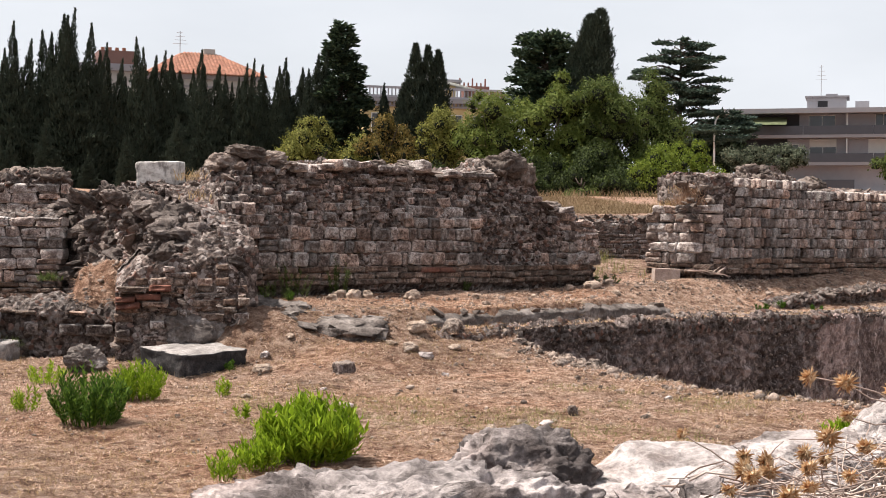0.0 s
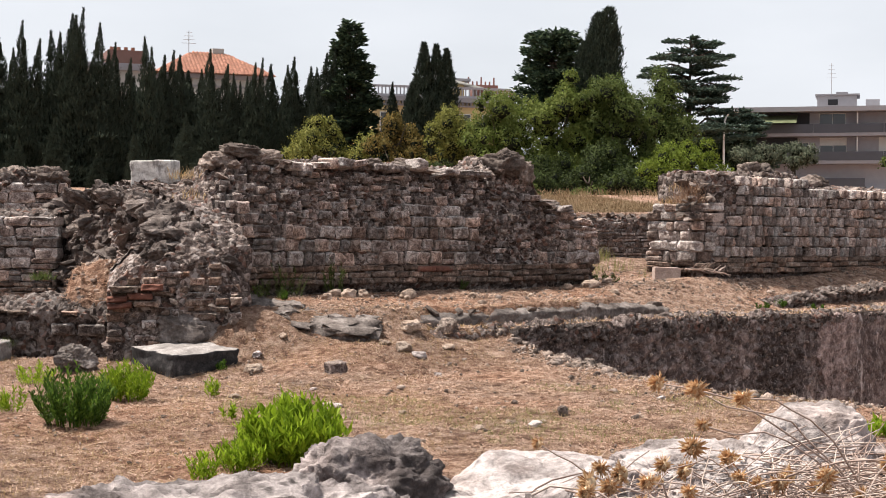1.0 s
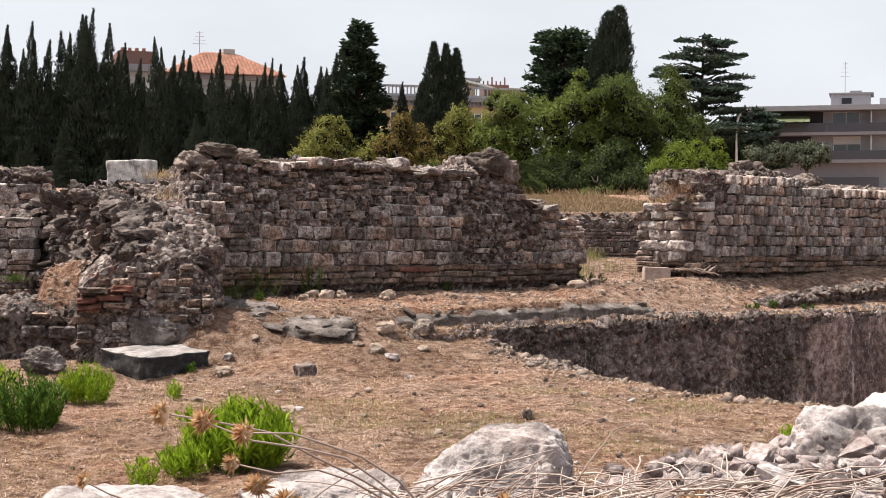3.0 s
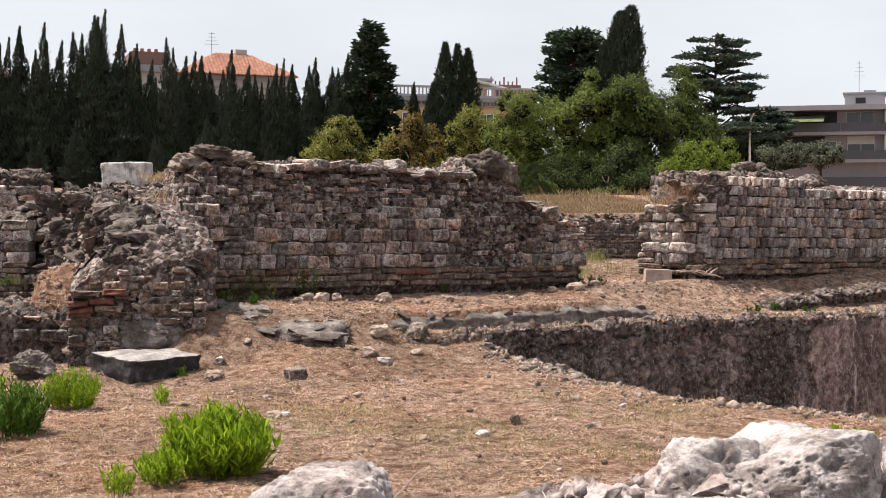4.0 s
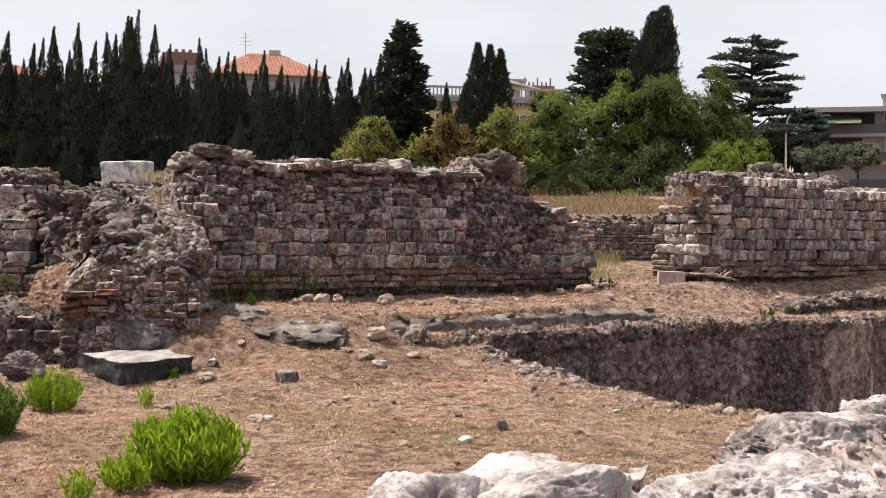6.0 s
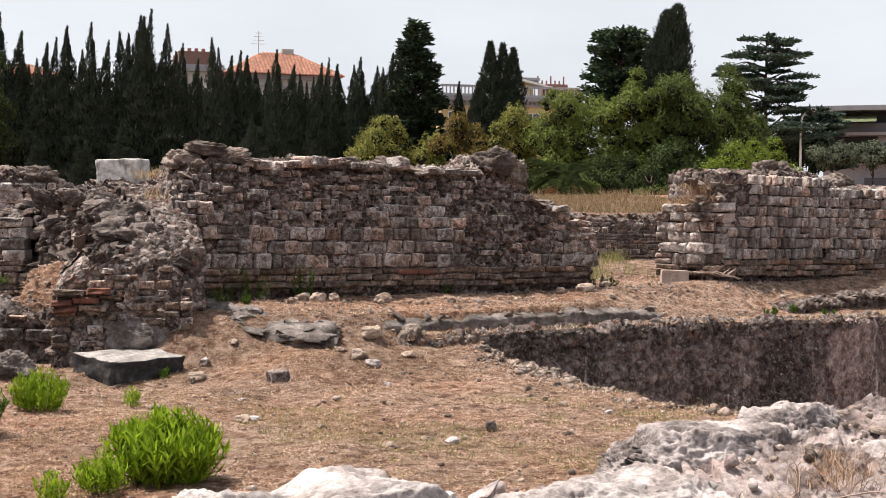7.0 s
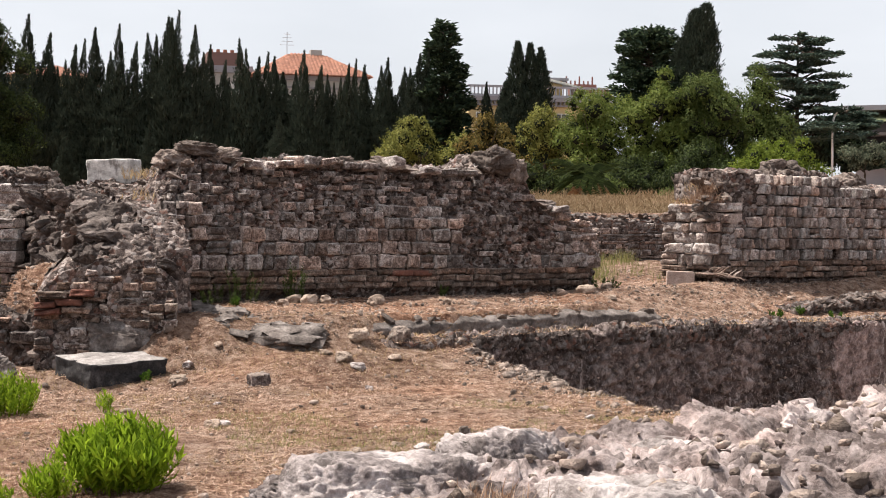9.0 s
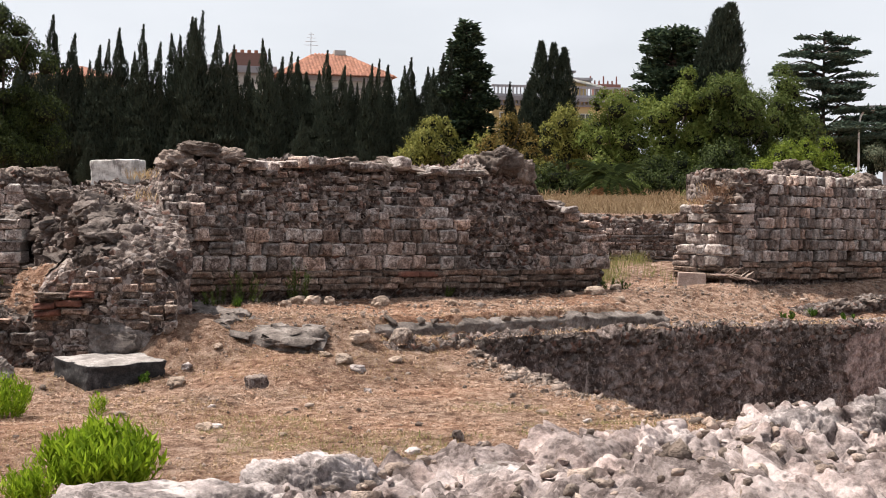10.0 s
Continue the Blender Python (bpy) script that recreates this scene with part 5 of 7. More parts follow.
for k in range(8):
    cx, cy = -1.42 + 0.06 * k + r9.normal(0, 0.02), -3.10 + 0.026 * k + r9.normal(0, 0.03)
    thistle((cx + 0.07, cy + 0.03, 1.0), [(cx + r9.normal(-0.02, 0.04), cy + r9.normal(0, 0.04), 1.045 + r9.uniform(-0.015, 0.03)) for _ in range(3)], 0.012)


def stem_tangle(cx, cy, n, spread_x, spread_y, z0, height, label):
    bm = bmesh.new()
    for _ in range(n):
        a = r9.normal(radians(25), 0.8)
        L = r9.uniform(0.05, 0.17)
        p = Vector((cx + r9.uniform(-spread_x, spread_x), cy + r9.uniform(-spread_y, spread_y), z0 + r9.uniform(0, height)))
        q = p + Vector((math.cos(a) * L, math.sin(a) * L, r9.normal(0, 0.02)))
        q.z = max(q.z, z0)
        tube(bm, arc(p, q, r9.uniform(-0.004, 0.012), r9, 5, 0.0016), r9.uniform(0.0005, 0.0013), 0.0005, 4)
    t = thing("dry_stems", label, "dry plant", kind="stuff", me=bm_mesh("dry_stems", bm, M_STEM, True))
    return t


stem_tangle(-1.40, -3.08, 220, 0.16, 0.10, 1.00, 0.055, "tangle of pinkish dead stems under thistles")
stem_tangle(-1.12, -2.86, 420, 0.18, 0.10, 1.00, 0.055, "tangle of bleached fallen stems on the wall top")
stem_tangle(-0.86, -2.78, 160, 0.14, 0.08, 1.00, 0.03, "scattered bleached stems over rubble")
stem_tangle(-1.30, -3.10, 60, 0.14, 0.06, 1.00, 0.04, "bleached stems under dry thistles")
stem_tangle(-0.12, -2.30, 40, 0.12, 0.07, 1.01, 0.02, "fallen straw stems between stones")


def tuft_field(name, label, spots, length, width, lean, mat, z0=1.0):
    xs, ys = [], []
    for cx, cy, rx, ry, n in spots:
        xs.append(r9.normal(cx, rx, n))
        ys.append(r9.normal(cy, ry, n))
    x, y = np.concatenate(xs), np.concatenate(ys)
    return blades(name, x, y, np.full(len(x), z0), length, width, lean, mat, r9, None, label, "dry grass")


tuft_field("dry_grass", "thin bleached grass growing between the limestone blocks", [(-0.10, -2.20, 0.06, 0.05, 900), (0.28, -1.93, 0.07, 0.03, 260), (0.40, -1.90, 0.05, 0.02, 180), (-0.5, -2.42, 0.03, 0.03, 80),
           (-0.20, -2.37, 0.08, 0.03, 260), (-1.15, -2.95, 0.12, 0.05, 350), (0.10, -2.15, 0.05, 0.03, 120), (-0.6, -2.68, 0.06, 0.03, 120)], 0.028, 0.0011, 0.62, M_STRAW, 1.025)
tuft_field("rusty_herb", "dried rust-brown herb in a crack of the rock", [(-0.075, -2.10, 0.020, 0.018, 260), (-0.10, -2.16, 0.03, 0.02, 200), (-0.11, -2.24, 0.03, 0.02, 160), (0.50, -1.82, 0.03, 0.02, 160)], 0.024, 0.0010, 0.45, M_HERB_DRY, 1.05)

# ---- trees ----
def cards(pos, axis, length, width, rng, bend=0.25):
    """Small leaf clumps: one bent quad pair each, along axis."""
    n = len(pos)
    axis = axis / np.linalg.norm(axis, axis=1)[:, None]
    side = np.cross(axis, rng.normal(0, 1, (n, 3)))
    side /= np.linalg.norm(side, axis=1)[:, None] + 1e-9
    up = np.cross(side, axis)
    ln, wd = (length * rng.uniform(0.55, 1.35, n))[:, None], (width * rng.uniform(0.6, 1.3, n) / 2)[:, None]
    mid = pos + axis * ln * 0.5 + up * ln * bend * 0.3
    tip = pos + axis * ln - up * ln * bend * 0.2
    v = np.stack([pos, mid + side * wd, tip, mid - side * wd], 1).reshape(-1, 3)
    q = np.arange(n * 4).reshape(n, 4)
    return v, q


def leaf_cards(pos, facing, length, width, rng, loose=0.32):
    """Leaf clumps lying on the surface of a crown, each facing roughly outwards."""
    n = len(pos)
    nrm = facing / (np.linalg.norm(facing, axis=1)[:, None] + 1e-9) + rng.normal(0, loose, (n, 3))
    nrm /= np.linalg.norm(nrm, axis=1)[:, None]
    axis = np.cross(nrm, rng.normal(0, 1, (n, 3))) + np.array([0, 0, 0.35])
    axis /= np.linalg.norm(axis, axis=1)[:, None]
    side = np.cross(nrm, axis)
    ln, wd = (length * rng.uniform(0.5, 1.3, n))[:, None], (width * rng.uniform(0.6, 1.3, n) / 2)[:, None]
    mid, tip = pos + axis * ln * 0.5 + nrm * ln * 0.08, pos + axis * ln
    v = np.stack([pos, mid + side * wd, tip, mid - side * wd], 1).reshape(-1, 3)
    return v, np.arange(n * 4).reshape(n, 4)


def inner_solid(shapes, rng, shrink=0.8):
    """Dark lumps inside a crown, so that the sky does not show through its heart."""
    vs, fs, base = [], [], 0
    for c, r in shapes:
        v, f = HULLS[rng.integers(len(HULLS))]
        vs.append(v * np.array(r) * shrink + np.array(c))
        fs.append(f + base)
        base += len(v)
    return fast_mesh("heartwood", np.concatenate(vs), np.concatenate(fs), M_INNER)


def trunk_mesh(h, r, rng, limbs=4):
    bm = bmesh.new()
    tube(bm, [Vector((rng.normal(0, 0.03) * h * 0.2, rng.normal(0, 0.03) * h * 0.2, h * t)) for t in (0, 0.25, 0.5, 0.75, 1.0)], r, r * 0.45, 8)
    for _ in range(limbs):
        a, t = rng.uniform(0, 2 * math.pi), rng.uniform(0.45, 0.95)
        b = Vector((0, 0, h * t))
        tube(bm, [b, b + Vector((math.cos(a), math.sin(a), 0.7)) * h * 0.15, b + Vector((math.cos(a), math.sin(a), 1.2)) * h * 0.3], r * 0.4, r * 0.12, 6)
    return bm_mesh("trunk", bm, M_BARK, True)


def cypress_meshes(seed, height, radius, spires, n=24000, power=1.1):
    rng = np.random.default_rng(seed)
    pos, ax, shapes, twig = [], [], [], []
    if power > 1:
        spires = list(spires) + [(rng.uniform(-0.5, 0.5) * radius, rng.uniform(-0.5, 0.5) * radius, rng.uniform(0.5, 0.84), rng.uniform(0.25, 0.42)) for _ in range(2)]
    total = sum(s[2] * s[3] for s in spires)
    for dx, dy, hf, rf in spires:
        H, R = height * hf, radius * rf
        per = int(n * hf * rf / total)
        t = 1 - rng.uniform(0, 1, per) ** 0.8 if power > 1 else rng.uniform(0, 1, per) ** 0.95
        rad = R * np.minimum(1.0, (1 - t) ** power * 1.42 + 0.002) * (0.6 + 0.4 * np.minimum(1, t / 0.08))
        a = rng.uniform(0, 2 * np.pi, per)
        lump = 1 + 0.22 * np.sin(a * 3 + t * 17 + seed) + 0.2 * np.sin(a * 5 - t * 41) + rng.exponential(0.09, per)
        if power > 1:
            # ragged tufts: each patch of the crown stands out or falls back a little
            tuft = rng.uniform(0.62, 1.4, (37, 7))
            band = (t * 36).astype(int)
            lump = lump * tuft[band, ((a / (2 * np.pi) * 6 + band * 0.37) % 6).astype(int)]
        rr = rad * lump * np.sqrt(rng.uniform(0.45, 1.0, per))
        wob = 0.12 * R * np.sin(t * 6 + seed + dx)
        lean = (dx * 0.6) * np.clip(t - 0.6, 0, 1) + 0.35 * np.clip(t - 0.85, 0, 1) * height * 0.06
        pos.append(np.stack([dx + wob + lean + rr * np.cos(a), dy + rr * np.sin(a), 0.2 + t * (H - 0.3)], 1))
        spread = 0.6 * np.clip(1.25 - t, 0.2, 1.0) if power > 1 else 0.6
        ax.append(np.stack([np.cos(a) * spread, np.sin(a) * spread, np.ones(per)], 1) + rng.normal(0, 0.28, (per, 3)))
        twig.append(np.clip(1.45 - t, 0.55, 1.0) * 1.1 if power > 1 else np.ones(per))
        for k in range(7):
            tt = k / 8
            r = R * min(1.0, (1 - tt) ** power * 1.3)
            shapes.append(((dx, dy, 0.3 + tt * H + H * 0.06), (r * 0.82, r * 0.82, H * 0.10)))
    v, q = cards(np.concatenate(pos), np.concatenate(ax), 0.27 * np.concatenate(twig), 0.06 * np.concatenate(twig), rng)
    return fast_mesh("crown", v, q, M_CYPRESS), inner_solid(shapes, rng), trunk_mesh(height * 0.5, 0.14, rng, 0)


def plant_tree(name, label, meshes, m, group="", category="tree"):
    t = thing(name, label, category, None, m, group=group)
    for nm, me in zip(("crown", "heartwood", "trunk"), meshes):
        part(nm, me, t, "", None, "stuff" if nm == "heartwood" else "")
    return t


CYP = [plant_tree("cypress_tree", "tall dark green cypress in a dense row", cypress_meshes(100 + k, 10.0, 1.4, sp), Matrix.Translation((0, 0, 0)), "row of cypresses") for k, sp in enumerate((
    ((0, 0, 1.0, 0.95),), ((-0.35, 0, 1.0, 0.75), (0.45, 0.2, 0.90, 0.72)), ((0, 0, 0.96, 0.8), (0.5, 0.1, 1.0, 0.55), (-0.5, 0, 0.86, 0.6)),
    ((0, 0, 1.0, 0.8), (0.55, 0, 0.84, 0.7)), ((-0.2, 0, 1.0, 0.7), (0.3, -0.2, 0.93, 0.62), (0.7, 0.2, 0.78, 0.5))))]
# tips: x along the row and height above sea of the site, front row
TIPS = ((-26.6, 14.2), (-25.4, 13.0), (-24.1, 15.7), (-23.0, 12.9), (-21.6, 14.1), (-20.1, 14.8), (-19.2, 13.2), (-18.1, 15.0), (-16.8, 14.7), (-15.6, 16.1), (-15.0, 15.4), (-13.8, 15.0), (-12.3, 13.8),
        (-10.6, 14.2), (-9.7, 13.5), (-8.5, 13.2), (-7.3, 12.3), (-6.1, 13.5), (-4.9, 12.0), (-3.7, 13.0), (-2.5, 12.7), (-1.6, 12.6), (-0.6, 13.2), (0.25, 12.6), (0.95, 13.7), (5.6, 11.6))
rt = np.random.default_rng(120)
first = set()
for k, (x, zt) in enumerate(TIPS):
    y = 95 + rt.uniform(-1.0, 1.5)
    zb = gz(x, y) - 0.2
    sc = (zt - zb) / 10.0
    proto = CYP[(k * 3) % 5]
    m = Matrix.LocRotScale((x, y, zb), Euler((0, 0, rt.uniform(-0.3, 0.3))), Vector((sc * rt.uniform(0.85, 1.1), sc, sc)))
    if proto.name not in first:
        first.add(proto.name)
        proto.matrix_basis = m
    else:
        c = copy_thing(proto, m)
        c.matrix_basis = m
# a shorter second row that closes the hedge
for k in range(22):
    x, y = -27.5 + k * 1.3 + rt.uniform(-0.3, 0.3), 97.5 + rt.uniform(-0.6, 0.6)
    zb = gz(x, y) - 0.2
    sc = rt.uniform(7.3, 8.8) / 10.0
    m = Matrix.LocRotScale((x, y, zb), Euler((0, 0, rt.uniform(0, 6))), Vector((sc * 1.5, sc * 1.3, sc)))
    copy_thing(CYP[k % 5], m).matrix_basis = m
# young cypresses before the row
for k, (x, zt) in enumerate(((-16.0, 8.3), (-10.9, 7.6), (-7.9, 8.9), (-18.3, 7.4), (-13.4, 6.6), (-21.4, 7.8), (-3.9, 7.2))):
    y = 91.0 + rt.uniform(-0.6, 0.6)
    zb = gz(x, y) - 0.1
    sc = (zt - zb) / 10
    m = Matrix.LocRotScale((x, y, zb), Euler((0, 0, k)), Vector((sc * 1.3, sc * 1.3, sc)))
    copy_thing(CYP[k % 2], m).matrix_basis = m


def lumps_tree(seed, lumps, mat, leaf=0.20, per=420, trunk=(1.5, 0.15), width=0.6, inner=0.75):
    """A broadleaf crown: many leaf clumps over overlapping lumps, with gaps and stray shoots."""
    rng = np.random.default_rng(seed)
    pos, ax, shapes = [], [], []
    for c, r in lumps:
        c, r = np.array(c, float), np.array(r, float)
        n = max(60, int(per * (r[0] * r[2] + r[0] * r[1]) / 2))
        d = rng.normal(0, 1, (n, 3))
        d[:, 2] = np.where(d[:, 2] < -0.4, -d[:, 2], d[:, 2])
        d /= np.linalg.norm(d, axis=1)[:, None]
        bump = 1 + 0.22 * np.sin(d[:, 0] * 5 + seed) * np.sin(d[:, 1] * 6 + 1) + 0.2 * np.sin(d[:, 2] * 7 + d[:, 0] * 9) + rng.exponential(0.05, n)
        pos.append(c + d * r * (bump * rng.uniform(0.80, 1.03, n))[:, None])
        ax.append(d / r)
        shapes.append((c, r * inner))
    v, q = leaf_cards(np.concatenate(pos), np.concatenate(ax), leaf, leaf * width, rng)
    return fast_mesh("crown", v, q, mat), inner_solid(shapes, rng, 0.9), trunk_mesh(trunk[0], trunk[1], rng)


def crown_lumps(seed, cx, cz, w, h, d, n, r):
    """n overlapping lumps that fill an ellipsoid of half sizes w, d, h."""
    rng = np.random.default_rng(seed)
    out = []
    for _ in range(n):
        p = rng.normal(0, 1, 3)
        p = p / np.linalg.norm(p) * rng.uniform(0.35, 1.0)
        rr = r * rng.uniform(0.5, 1.05)
        out.append(((cx + p[0] * w, p[1] * d, cz + p[2] * h), (rr, rr, rr * 1.05)))
    return out


def bush(name, label, x, y, parts_of, mat, leaf=0.22, per=420, category="shrub", group=""):
    zb = gz(x, y) - 0.15
    lumps = []
    for k, (dx, zc, w, h, n, r) in enumerate(parts_of):
        lumps += crown_lumps(int(abs(x) * 10) + k, dx, zc - zb, w, h, w * 0.8, n, r)
    return plant_tree(name, label, lumps_tree(int(abs(x) * 31) + 5, lumps, mat, leaf, per, (max(1.0, parts_of[0][1] - zb), 0.14)), Matrix.Translation((x, y, zb)), group, category)


bush("shrub", "yellow-green rounded shrub before the dark cypresses", 1.0, 90.0, ((0, 6.5, 3.0, 1.8, 20, 0.9), (-0.3, 8.2, 1.0, 0.8, 7, 0.6), (2.4, 5.6, 1.6, 1.0, 8, 0.7)), M_SHRUB_Y, 0.15, 1050)
bush("shrub", "rust-tinged shrub with thinning leaves", 5.2, 88.0, ((0, 7.0, 1.6, 1.8, 12, 0.75), (0.8, 5.4, 2.0, 1.2, 8, 0.8)), M_SHRUB_R, 0.15, 1050)
bush("shrub", "olive-yellow shrub with loose twigs", 8.6, 87.0, ((0, 7.3, 2.2, 1.8, 16, 0.8), (-1.0, 5.5, 2.2, 1.4, 8, 0.8)), M_SHRUB_Y, 0.15, 1050)
bush("shrub", "spreading green shrub in the thicket", 11.2, 84.5, ((0, 7.6, 2.2, 2.4, 20, 0.95), (0.3, 5.2, 2.9, 1.8, 16, 1.0), (-0.6, 9.4, 0.8, 0.8, 5, 0.5)), M_SHRUB_L, 0.15, 1050)
bush("broadleaf_tree", "dense green broadleaf tree in the thicket", 14.4, 83.0, ((0, 8.0, 2.0, 2.6, 22, 0.95), (0.3, 5.2, 2.6, 1.9, 16, 1.0), (0.9, 10.3, 0.7, 0.9, 5, 0.5)), M_SHRUB_L, 0.15, 1050, "tree")
bush("broadleaf_tree", "tall green broadleaf tree with a shaded flank", 17.9, 82.0, ((0, 8.3, 2.4, 2.6, 26, 0.95), (0.2, 5.2, 2.9, 2.0, 18, 1.0)), M_SHRUB, 0.15, 1050, "tree")
bush("broadleaf_tree", "tall broadleaf tree with thin upper shoots", 20.6, 84.0, ((0, 9.2, 1.5, 2.2, 16, 0.8), (0.5, 6.6, 2.2, 2.0, 18, 0.95), (0.8, 5.0, 2.2, 1.6, 12, 0.9)), M_SHRUB, 0.15, 1050, "tree")
bush("shrub", "low shade-dark green undergrowth below the thicket", 13.0, 80.0, ((0, 4.6, 2.6, 1.2, 14, 0.8),), M_SHADE, 0.15, 1050)
bush("shrub", "low shade-dark undergrowth below the thicket", 16.6, 79.5, ((0, 4.8, 2.2, 1.5, 14, 0.8),), M_SHADE, 0.15, 1050)
bush("hedge_bush", "clipped bright green rounded bush", 17.0, 67.0, ((0, 4.6, 1.55, 1.15, 18, 0.65),), M_HEDGE, 0.11, 1500, "bush")
bush("hedge_bush", "light green bush beside the rounded one", 18.7, 69.0, ((0, 5.4, 1.3, 0.9, 14, 0.5), (0.6, 4.4, 1.2, 0.9, 8, 0.6)), M_HEDGE, 0.12, 1300, "bush")
bush("olive_tree", "grey-green olive tree before the flats", 38.6, 120.0, ((0, 8.2, 1.9, 1.2, 14, 0.8),), M_OLIVE, 0.20, 650, "tree")
bush("olive_tree", "grey-green olive tree before the flats", 42.0, 120.0, ((0, 8.2, 2.1, 1.2, 14, 0.8),), M_OLIVE, 0.20, 650, "tree")
bush("shrub", "green garden shrub by the flats", 51.0, 118.0, ((0, 7.4, 1.8, 1.3, 12, 0.7),), M_SHRUB, 0.28, 260)
bush("shrub", "yellowing garden shrub by the flats", 55.0, 118.0, ((0, 7.2, 2.2, 1.1, 12, 0.7),), M_SHRUB_Y, 0.28, 260)
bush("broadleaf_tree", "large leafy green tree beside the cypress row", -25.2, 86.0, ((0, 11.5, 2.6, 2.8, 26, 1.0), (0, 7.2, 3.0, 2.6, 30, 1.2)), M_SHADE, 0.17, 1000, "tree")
for k, x in enumerate((-30, -34)):
    bush("shrub", "dark green thicket at the edge of the grounds", x, 92.0, ((0, 6.6, 2.6, 2.4, 16, 1.1),), M_SHRUB, 0.3, 240)
for x, y, zc in ((4.4, 66.0, 3.2), (8.6, 70.0, 3.5), (12.4, 64.0, 3.2), (10.4, 72.0, 3.8)):
    bush("shrub", "small green shrub on the dry slope", x, y, ((0, zc, 0.9, 0.45, 8, 0.4),), M_SHRUB, 0.12, 1200)
# Foliage colour here carries the shade at the foot of the trees.
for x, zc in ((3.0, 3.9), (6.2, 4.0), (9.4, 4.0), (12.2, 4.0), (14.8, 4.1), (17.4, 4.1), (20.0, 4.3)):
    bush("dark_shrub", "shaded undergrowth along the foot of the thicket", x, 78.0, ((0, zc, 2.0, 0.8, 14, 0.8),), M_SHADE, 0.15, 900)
for k, x in enumerate((42.0, 39.8, 36.8)):
    bush("dark_shrub", "deep shaded evergreen shrub under the cedar", x, 136.5, ((0, 9.4 + k % 2, 1.7, 2.4, 14, 1.0),), M_CONIFER, 0.35, 260)


def conifer(seed, height, radius, tiers, mat, droop=-0.1, flat=0.35, lo=0.12, leaf=0.34, per=70, power=0.8, jag=0.3):
    """Tiers of needle-covered branches round a trunk."""
    rng = np.random.default_rng(seed)
    pos, ax = [], []
    bm = bmesh.new()
    tube(bm, [Vector((0, 0, height * t)) for t in (0, 0.3, 0.6, 0.97)], height * 0.022, height * 0.004, 8)
    for k in range(tiers):
        t = lo + (1 - lo) * (k + rng.uniform(-0.3, 0.3)) / tiers
        R = radius * (1 - max(0, t)) ** power * rng.uniform(1 - jag, 1 + jag) + 0.15
        a = rng.uniform(0, 2 * math.pi)
        z = height * t
        end = Vector((math.cos(a) * R, math.sin(a) * R, z + R * droop + R * 0.2))
        tube(bm, [Vector((0, 0, z)), Vector((math.cos(a) * R * 0.5, math.sin(a) * R * 0.5, z + R * 0.18)), end], 0.05 + R * 0.012, 0.015, 5)
        n = int(per * max(0.4, R))
        s = np.sqrt(rng.uniform(0.03, 1.05, n))
        w = R * 0.30 * (0.35 + s * 0.9)
        off = rng.uniform(-1, 1, n) * w
        base = np.stack([np.cos(a) * R * s - np.sin(a) * off, np.sin(a) * R * s + np.cos(a) * off, z + R * (0.2 + droop) * s + rng.normal(0, flat * 0.3, n)], 1)
        pos.append(base)
        ax.append(np.stack([np.cos(a) + rng.normal(0, 0.6, n), np.sin(a) + rng.normal(0, 0.6, n), rng.uniform(-0.1, 0.5, n)], 1))
    v, q = cards(np.concatenate(pos), np.concatenate(ax), leaf, leaf * 0.42, rng)
    return fast_mesh("crown", v, q, mat), None, bm_mesh("trunk", bm, M_BARK, True)


def stand(name, label, x, y, top, meshes):
    t = thing(name, label, "tree", None, Matrix.Translation((x, y, gz(x, y) - 0.1)))
    for nm, me in zip(("crown", "heartwood", "trunk"), meshes):
        if me:
            part(nm, me, t, "", None, "stuff" if nm == "heartwood" else "")
    return t


def h_of(x, y, top):
    return top - gz(x, y) + 0.1


stand("conifer_tree", "dark shaggy conifer standing above the cypress row", 2.6, 95.0, 15.4, conifer(201, h_of(2.6, 95, 15.4), 2.2, 210, M_CONIFER, -0.15, 0.4, 0.08, 0.40, 60, 0.55, 0.25))
stand("cypress_tree", "broad dark cypress with several tips", 7.9, 93.0, 13.8, cypress_meshes(210, h_of(7.9, 93, 13.9), 1.9, ((-0.55, 0, 1.0, 0.62), (0.15, 0, 0.99, 0.55), (0.75, 0, 0.96, 0.6), (-1.1, 0, 0.74, 0.6), (0.9, 0.2, 0.7, 0.5)), 40000, 0.85))
stand("cypress_tree", "massive dark columnar cypress above the thicket", 17.85, 88.0, 15.6, cypress_meshes(220, h_of(17.85, 88, 15.75), 2.5, ((0.55, 0, 1.0, 0.46), (0.15, 0, 0.97, 0.5), (-0.45, 0, 0.82, 0.5), (0.3, 0.3, 0.95, 0.55), (-0.95, 0, 0.58, 0.42), (0.75, 0.1, 0.9, 0.42)), 60000, 0.5))
stand("pine_tree", "flat-topped dark pine behind the thicket", 15.4, 90.0, 14.1, conifer(230, h_of(15.4, 90, 14.3), 2.7, 110, M_CONIFER, 0.05, 0.3, 0.45, 0.36, 75, 0.30, 0.4))
stand("cedar_tree", "old cedar with flat layered branches", 36.6, 134.0, 20.5, conifer(240, h_of(36.6, 134, 20.2), 5.0, 80, M_CEDAR, -0.16, 0.22, 0.30, 0.36, 130, 0.34, 0.5))
stand("cedar_tree", "low dark cedar boughs beside the flats", 42.6, 139.0, 13.6, conifer(250, h_of(42.6, 139, 13.9), 4.2, 60, M_CEDAR, -0.10, 0.2, 0.25, 0.45, 150, 0.35, 0.3))


